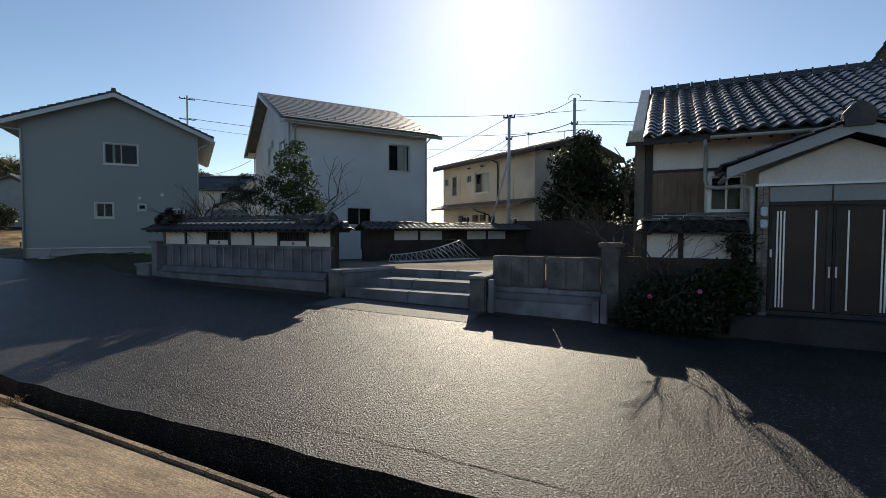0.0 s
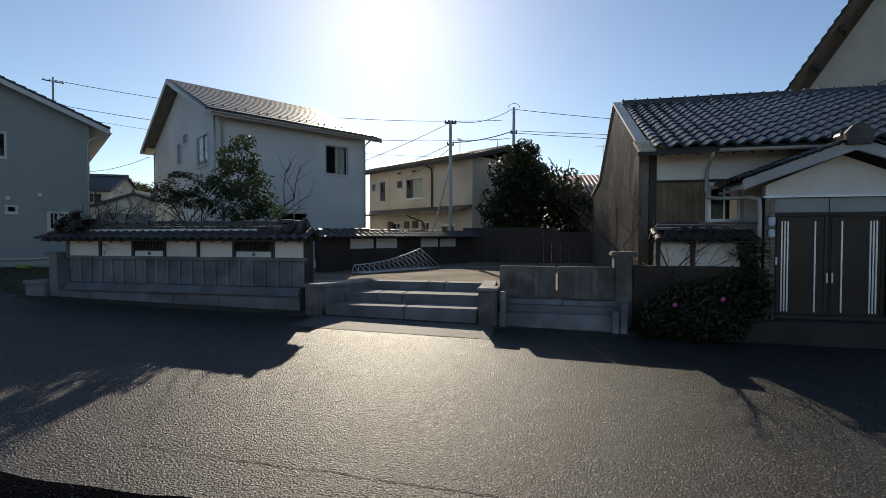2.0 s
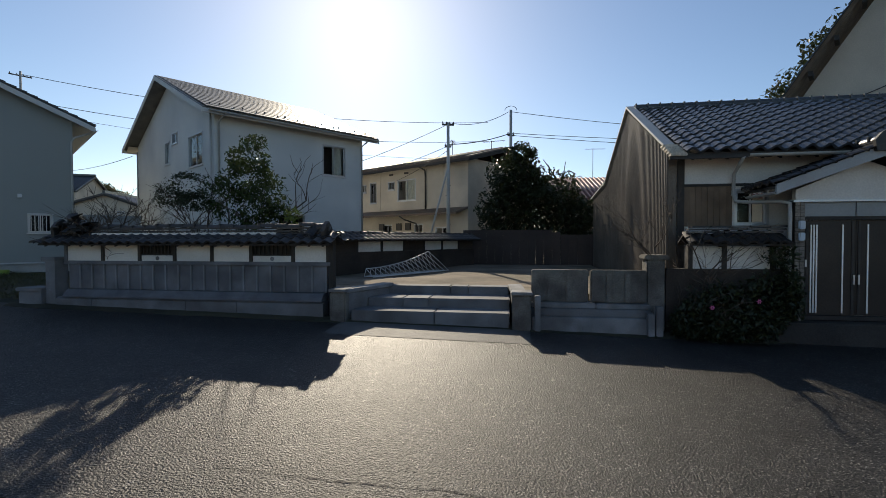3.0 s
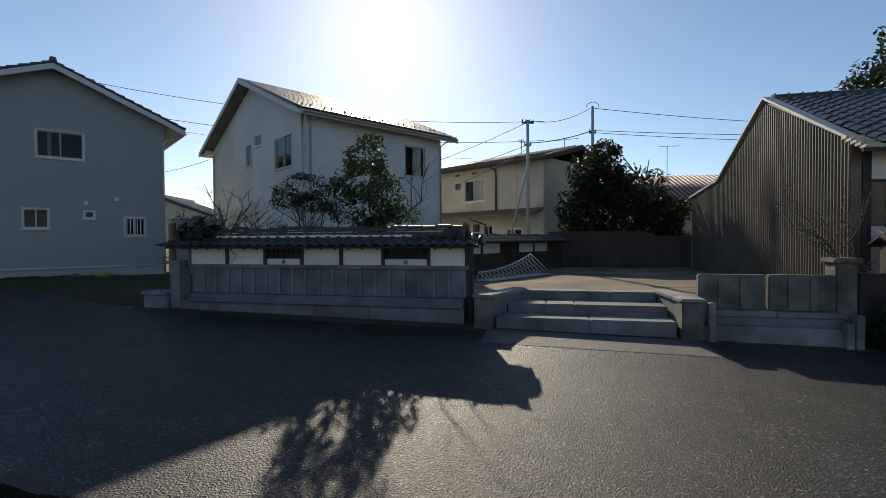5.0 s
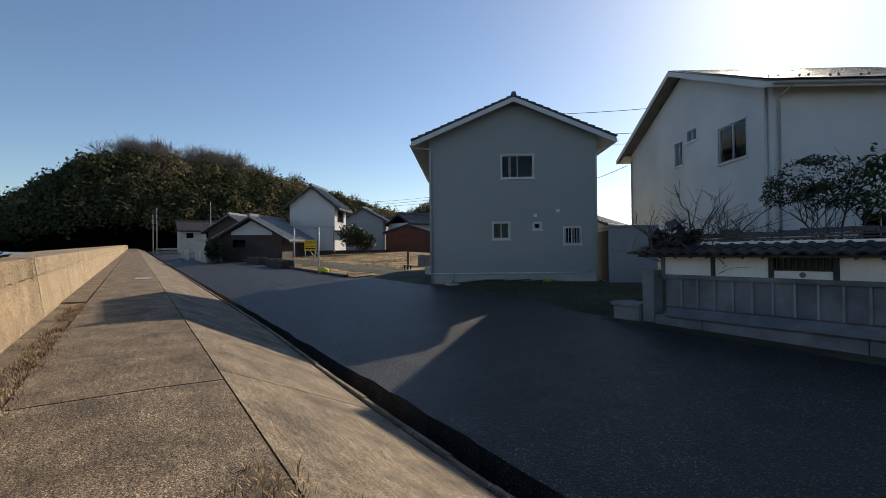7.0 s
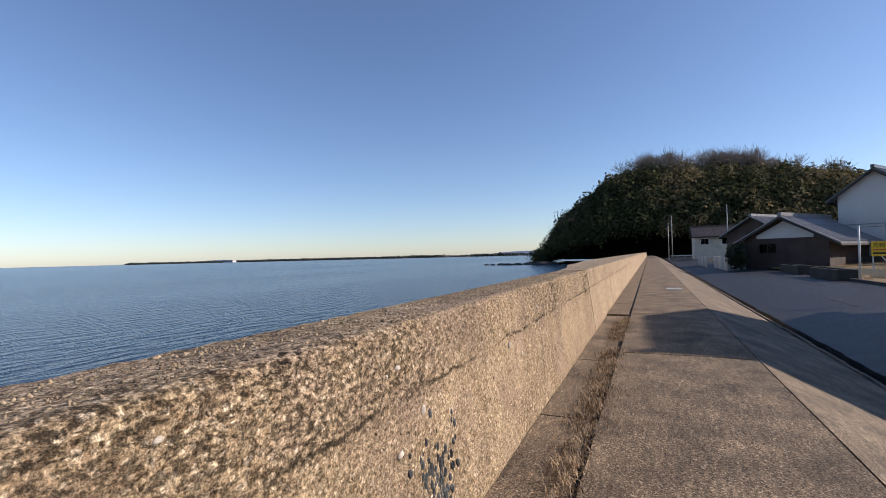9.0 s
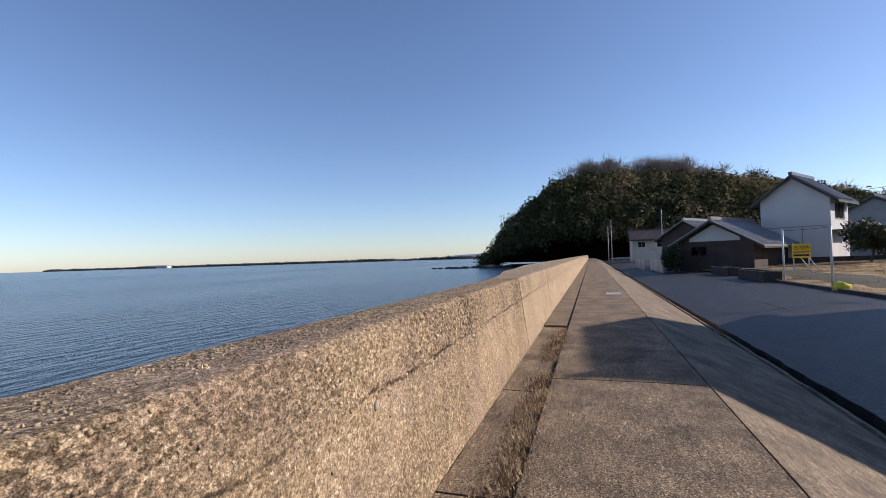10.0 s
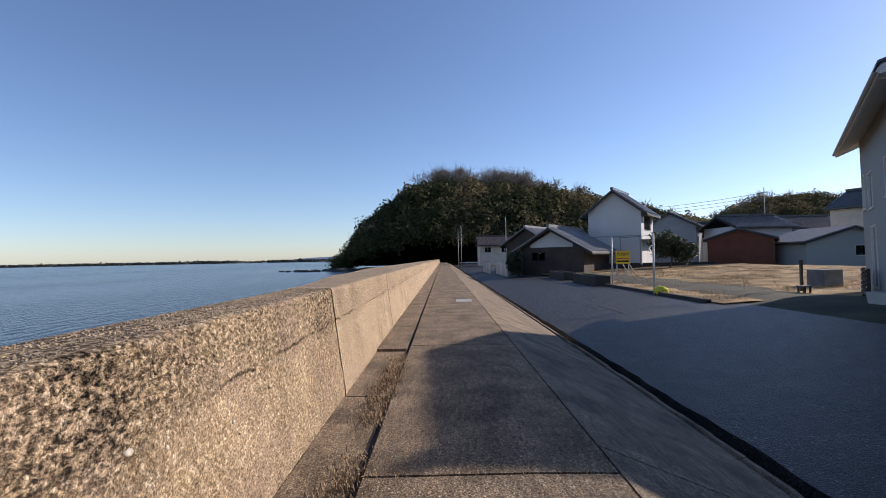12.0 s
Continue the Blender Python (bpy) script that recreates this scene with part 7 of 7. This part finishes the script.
far_house("house behind with stacked grey tiled roofs", -74, 8.0, TURN, 5.6, 7, 0.3, 4.0, 5.7, DARK_SHEET, SUNLIT_TILE, ())
far_house("two-storey house with brown walls at the hill's foot", -112, 7.6, FAR, 8, 7, 0.3, 5.0, 6.6, CREAM, BROWN_TILE, (("f", 1.0, 2.4, 3.2, 4.4), ("f", 4.5, 5.9, 3.2, 4.4)), gable_front=False)
far_house("low red-brown boarded shed at the back of the lot", -61.6, 26.8, TURN, 5.6, 6, 0.5, 3.6, 4.5, RUST_BROWN, GREY_ROOF, (), 0.35, tiles=False)
far_house("white two-storey house with dark tiled roof beyond the lot", -70, 35.2, FAR, 6.6, 7, 0.5, 5.4, 6.7, PLASTER_FAR, TILE, (("f", 3.6, 4.4, 3.4, 4.2), ("f", 2.2, 3.2, 3.4, 4.2)), 0.6, gable_front=False)
far_house("white gabled house behind the storehouse", -79, 28.0, TURN, 6.4, 7, 0.5, 6.0, 7.7, GREY_PANEL, TILE, (), 0.6)
far_house("tiled house further behind the red shed", -80, 34.5, FAR, 7, 7, 0.5, 4.8, 6.5, PLASTER_FAR, TILE, (), 0.6, gable_front=False)
far_house("low blue-grey shed with a long window", -56, 32.5, FAR, 8.5, 6, 0.5, 3.1, 4.3, GREY_WALL, GREY_ROOF, (("f", 4.4, 7.6, 1.7, 2.7),), 0.4, tiles=False)
far_house("tiled house under the far hill", -82, 47.5, FAR, 8, 7, 0.5, 4.2, 5.6, PLASTER_FAR, TILE, (), 0.6, gable_front=False)
far_house("tiled house with upturned ridge under the far hill", -92, 58, FAR, 9, 7, 0.5, 6.0, 8.2, PLASTER_FAR, TILE, (), 0.6, gable_front=False)
far_house("cream gabled house behind the grey house", -50.6, 40.6, 20, 9.6, 8, 0.5, 4.4, 6.0, CREAM, TILE, (("f", 5.9, 6.6, 4.0, 4.3),), 0.5)
far_house("tall cream house with a tiled roof behind the others", -71.8, 48, 20, 12, 8, 0.5, 7.6, 9.6, CREAM, TILE, (("f", 9.0, 11.0, 5.6, 7.0),), 0.6, gable_front=False)
for x, y, l in ((-58, 9.0, 9), (-68, 8.4, 9)):
    gw = thing("boundary_wall", "low pale panel wall along the road", "wall", pose(x - 9, y - 3.2, 0))
    for k in range(5):
        stone(gw, l * k / 5 + 0.02, l * (k + 1) / 5 - 0.02, 0, 0.12, 0.2, 1.5, "panel", PALE_CONCRETE if k % 2 else CREAM, 0)
bkw = thing("boundary_wall", "dark block wall at the back of the lot", "wall", pose(-60.5, 12.0, 0, 0, 0, 90))
for k in range(5):
    stone(bkw, 3.0 * k, 3.0 * k + 2.96, 0, 0.15, 0.4, 1.35, "panel", DARK_CONCRETE, 0)
plant("hedge", "clipped dark green hedge beside the low house", "hedge", None, LEAF_DARK, [((-58, 6.6, 1.6), (2.2, 1.0, 1.4), 2200, 0.14, dict(shell=0.6, seed=90))], Matrix())
plant("garden_tree", "rounded evergreen tree in front of the white house", "tree", (((-57.5, 20.9, 0.6), 1.6, 0.12, 4, 0.8, 91), dict(levels=2)), LEAF_DARK,
      [((-57.5, 20.6, 3.0), (1.6, 1.9, 1.6), 2600, 0.15, dict(shell=0.3, gaps=0.25, seed=92)), ((-57.0, 22.0, 2.4), (1.4, 1.4, 1.3), 1500, 0.15, dict(shell=0.3, gaps=0.25, seed=93))], Matrix())
FLAT = Matrix()
power_pole(-100, 11.5, 9.65, 0.2, ((8.6, 1.4, 90), (7.2, 0.8, 90)), "concrete power pole beside the far road", FLAT)
power_pole(-128, 3.6, 8.6, 0.2, ((8.2, 0.8, 90),), "pale power pole at the bend of the road", FLAT)
power_pole(-122, 4.1, 9.6, 0.2, ((9.2, 0.8, 90),), "pale power pole at the bend of the road", FLAT)
power_pole(-95, 56, 13.5, 0.4, ((12.6, 1.6, 60), (11.6, 1.6, 60)), "concrete power pole among the far roofs", FLAT)
for z in (10.4, 11.0, 11.6):
    wire((-95, 56, z + 1), (-120, 30, z + 0.5), 0.8, "thin wires leading to the far roofs", 0.03, FLAT)
gr = thing("guard_rail", "white guard rail across the far end of the road", "guard rail", None)
for k in range(5):
    stone(gr, -150, -149.85, 5.0 + 1.6 * k, 5.15 + 1.6 * k, 0.2, 1.0, "post", WHITE_STEEL, 0)
stone(gr, -149.84, -149.76, 4.8, 11.6, 0.7, 0.98, "rail", WHITE_STEEL, 0)

# ---- wooded hills ----
def hill(name, label, outline, x0, depth, tree, count, seed, mats, bare=0, drop=0.0):
    """A ridge of land whose skyline follows outline (y, z), clothed with tree clumps."""
    h = thing(name, label, "hill")

    def top(y):
        for (ya, za), (yb, zb) in zip(outline, outline[1:]):
            if ya <= y <= yb:
                return max(0.5, za + (zb - za) * (y - ya) / (yb - ya) - drop)
        return 0

    def height(u, y):
        return max(-2.0, top(y) * math.sin(math.pi * min(1, 0.08 + 0.92 * u)) ** 0.75 - 1.0) if u < 0.55 else top(y) * math.sin(math.pi * u) ** 0.75
    ya, yb = outline[0][0], outline[-1][0]
    bm = bmesh.new()
    ny, nu = 60, 16
    rows = [[bm.verts.new((x0 - depth * u / nu, ya + (yb - ya) * k / ny, height(u / nu, ya + (yb - ya) * k / ny) - 0.5)) for k in range(ny + 1)] for u in range(nu + 1)]
    for r0, r1 in zip(rows, rows[1:]):
        for k in range(ny):
            bm.faces.new((r0[k], r0[k + 1], r1[k + 1], r1[k]))
    part("slope", bm, FOREST, h, smooth=True)
    r = random.Random(seed)
    verts, faces = [[], []], [[], []]
    for n in range(count):
        u, y = r.random() ** 0.8 * 0.6, r.uniform(ya, yb)
        if n % 5 == 0:
            u = r.uniform(-0.03, 0.12)
        z = height(max(0, u), y)
        if z < -1.2 and n % 5:
            continue
        z = max(0.3, z)
        s = tree * r.uniform(0.6, 1.35) * (0.75 if z < 6 else 1)
        c = Vector((x0 - depth * u, y, z + s * r.uniform(-0.35, 0.55)))
        tall = r.uniform(0.75, 1.25)
        # sunlight painted by crown colour: fewer sunlit-toned crowns at the dark left end
        which = 1 if noise.noise((y * 0.05, z * 0.09, seed)) + 0.35 * r.gauss(0, 1) > 0.12 + (0.5 if y < outline[0][0] + 38 else -0.05) else 0
        for j in range(95):
            d = Vector((abs(r.gauss(0, 1)) if r.random() < 0.85 else r.gauss(0, 1), r.gauss(0, 1), r.gauss(0.35, 1))).normalized()
            knob = 0.76 + 0.5 * noise.noise(d * 2.1 + Vector((n * 0.7, 0, 0)))
            p = c + Vector((d.x * s, d.y * s, d.z * s * tall)) * knob * r.uniform(0.88, 1.06)
            q = s * r.uniform(0.05, 0.115)
            # each spray of leaves lies roughly across the crown's surface
            tilt = (d + Vector((r.gauss(0, 0.45), r.gauss(0, 0.45), r.gauss(0.1, 0.45)))).normalized().to_track_quat("Z", "Y").to_matrix().to_4x4()
            m = Matrix.Translation(p) @ tilt @ Matrix.Rotation(r.uniform(0, 6), 4, "Z") @ Matrix.Scale(q, 4)
            b = len(verts[which])
            verts[which] += [m @ Vector(v) for v in ((-1, -0.5, 0), (0.9, -0.7, 0.1), (1.2, 0.6, -0.1), (-0.6, 0.9, -0.1))]
            faces[which].append((b, b + 1, b + 2, b + 3))
    for w_ in (0, 1):
        me = bpy.data.meshes.new("tree_clumps")
        me.from_pydata(verts[w_], [], faces[w_])
        me.materials.append(mats[w_])
        o = new("tree_clumps", me)
        o.parent = h
        tagged(o, kind="stuff")
    if bare:
        # leafless trees along the crest: fans of fine branches that round off into domes
        bm = bmesh.new()
        for n in range(bare):
            y = r.choice((r.gauss(2.5, 4), r.gauss(23, 5), r.gauss(24, 6), r.uniform(32, 88))) if ya < 0 else r.uniform(ya + 12, yb - 60)
            z = top(y)
            if z < 8:
                continue
            root = Vector((x0 - depth * 0.47 + r.uniform(-6, 6), y, z + 0.8))
            reach = r.uniform(3.4, 5.4) * (1.0 if y < 32 else 0.75)
            for j in range(34):
                a, e = r.uniform(0, 6.283), r.uniform(0.1, 1.45)
                d = Vector((math.cos(a) * math.cos(e), math.sin(a) * math.cos(e) * 1.15, math.sin(e) * 1.15 + 0.15))
                l = reach * r.uniform(0.8, 1.08)
                mid = root + Vector((d.x * 0.35, d.y * 0.35, d.z * 0.62)) * l
                end = root + d * l
                tube(bm, [root, mid, end], 0.09, 3, 0.04)
                for q in (0.45, 0.7):
                    st0 = mid.lerp(end, q)
                    tube(bm, [st0, st0 + (d + Vector((0, r.gauss(0, 0.6), r.gauss(0.2, 0.4)))) * l * 0.28], 0.05, 3, 0.03)
        tagged(part("bare_trees", bm, BARK_FAR, h), kind="stuff")
    return h


hill("hill", "steep wooded hill with dark trees beside the bay", [(-34.5, 1), (-31.5, 10), (-28, 15.5), (-23.5, 19.5), (-17.5, 23.5), (-12.5, 28.2), (-6, 30.5), (1, 31), (14, 30.3), (30, 28.5), (40, 27), (50, 25), (60, 22.5), (73, 19), (85, 16), (100, 12), (125, 5)],
     -160, 60, 3.3, 3400, 3, (FOREST_LEAF, FOREST_LEAF_SUN), 110, 2.6)
hill("hill", "wooded hill behind the tiled roofs", [(95, 2), (112, 12), (122, 17), (134, 23), (150, 28.5), (170, 30), (190, 26), (215, 30), (260, 14), (300, 3)], -200, 70, 3.2, 2600, 5, (FOREST_LEAF, FOREST_LEAF_SUN), 40, 3.5)
hill("hill", "distant blue wooded ridge", [(60, 4), (110, 30), (160, 42), (240, 38), (330, 20)], -480, 80, 8, 700, 8, (FOREST_LEAF, FOREST_LEAF), 0)
# low rocks running out from the hill's foot
rocks = thing("rock_spit", "dark low rocks running into the water", "rocks")
for k in range(26):
    bm = bmesh.new()
    bmesh.ops.create_icosphere(bm, subdivisions=2, radius=1)
    s = rng.uniform(0.8, 2.0) * (1 - k / 40)
    for v in bm.verts:
        v.co *= 1 + 0.35 * noise.noise(v.co * 2 + Vector((k, 0, 0)))
    bm.transform(Matrix.LocRotScale((-150 - rng.uniform(0, 12), -28 - 0.85 * k, -1.0), None, (s * 1.5, s * 1.2, s * 0.55)))
    part("rock", bm, DARK_CONCRETE, rocks, smooth=True)

# ---- far shore of the bay ----
bm = bmesh.new()
quad(bm, (-1500, 300, -0.7), (-1900, 300, -0.7), (-1900, -2600, -0.7), (-1500, -2600, -0.7))
quad(bm, (-1500, 300, -1.1), (-1500, 300, -0.7), (-1500, -2600, -0.7), (-1500, -2600, -1.1))
quad(bm, (-1500, -2600, -0.7), (1200, -2600, -0.7), (1200, -3000, -0.7), (-1900, -3000, -0.7))
tagged(part("far_shore", bm, SAND), "pale sandy far shore of the bay", "shore", kind="structure")
r = random.Random(11)
verts, faces = [], []
for n in range(5200):
    y = r.uniform(-2500, 250)
    if noise.noise((y * 0.004, 0, 0)) < -0.25 and r.random() < 0.8:
        continue
    hgt = 9 + 5 * noise.noise((y * 0.012, 3, 0))
    c = Vector((-1540 - r.uniform(0, 60), y, -0.7 + hgt * 0.5 * r.uniform(0.3, 1.1)))
    for j in range(4):
        q = r.uniform(2.0, 4.2)
        m = Matrix.LocRotScale(c + Vector((0, r.gauss(0, 3), r.gauss(0, 1.5))), Euler((r.uniform(0, 6), r.uniform(0, 6), r.uniform(0, 6))), (q, q, q))
        b = len(verts)
        verts += [m @ Vector(v) for v in ((-1, -0.5, 0), (0.9, -0.7, 0.1), (1, 0.6, 0), (-0.6, 0.9, -0.1))]
        faces.append((b, b + 1, b + 2, b + 3))
me = bpy.data.meshes.new("shore_trees")
me.from_pydata(verts, [], faces)
me.materials.append(HAZE_TREES)
tagged(new("shore_trees", me), "dark line of trees on the far shore", "trees", kind="stuff")
fb = thing("far_building", "long white building on the far shore", "building", pose(-1530, -1750, -0.7))
stone(fb, 0, 20, 0, 60, 0, 9, "body", PLASTER_FAR, 0)
stone(fb, -1, 21, -1, 61, 9, 10, "roof", GREY_PANEL, 0)
# window panels painted near black for the dark rooms inside
for k in range(8):
    stone(fb, 20.01, 20.2, 3 + 7 * k, 6.6 + 7 * k, 3, 6.5, "window", ROOM_DARK, 0)
mast = thing("radio_mast", "thin radio mast on the far shore", "mast", pose(-1545, -298, 0))
pipe("shaft", [(0, 0, 0), (0, 0, 21)], 0.7, DARK_METAL, mast)
# mountain strip beyond the bay; its pale blue is haze put into the colour
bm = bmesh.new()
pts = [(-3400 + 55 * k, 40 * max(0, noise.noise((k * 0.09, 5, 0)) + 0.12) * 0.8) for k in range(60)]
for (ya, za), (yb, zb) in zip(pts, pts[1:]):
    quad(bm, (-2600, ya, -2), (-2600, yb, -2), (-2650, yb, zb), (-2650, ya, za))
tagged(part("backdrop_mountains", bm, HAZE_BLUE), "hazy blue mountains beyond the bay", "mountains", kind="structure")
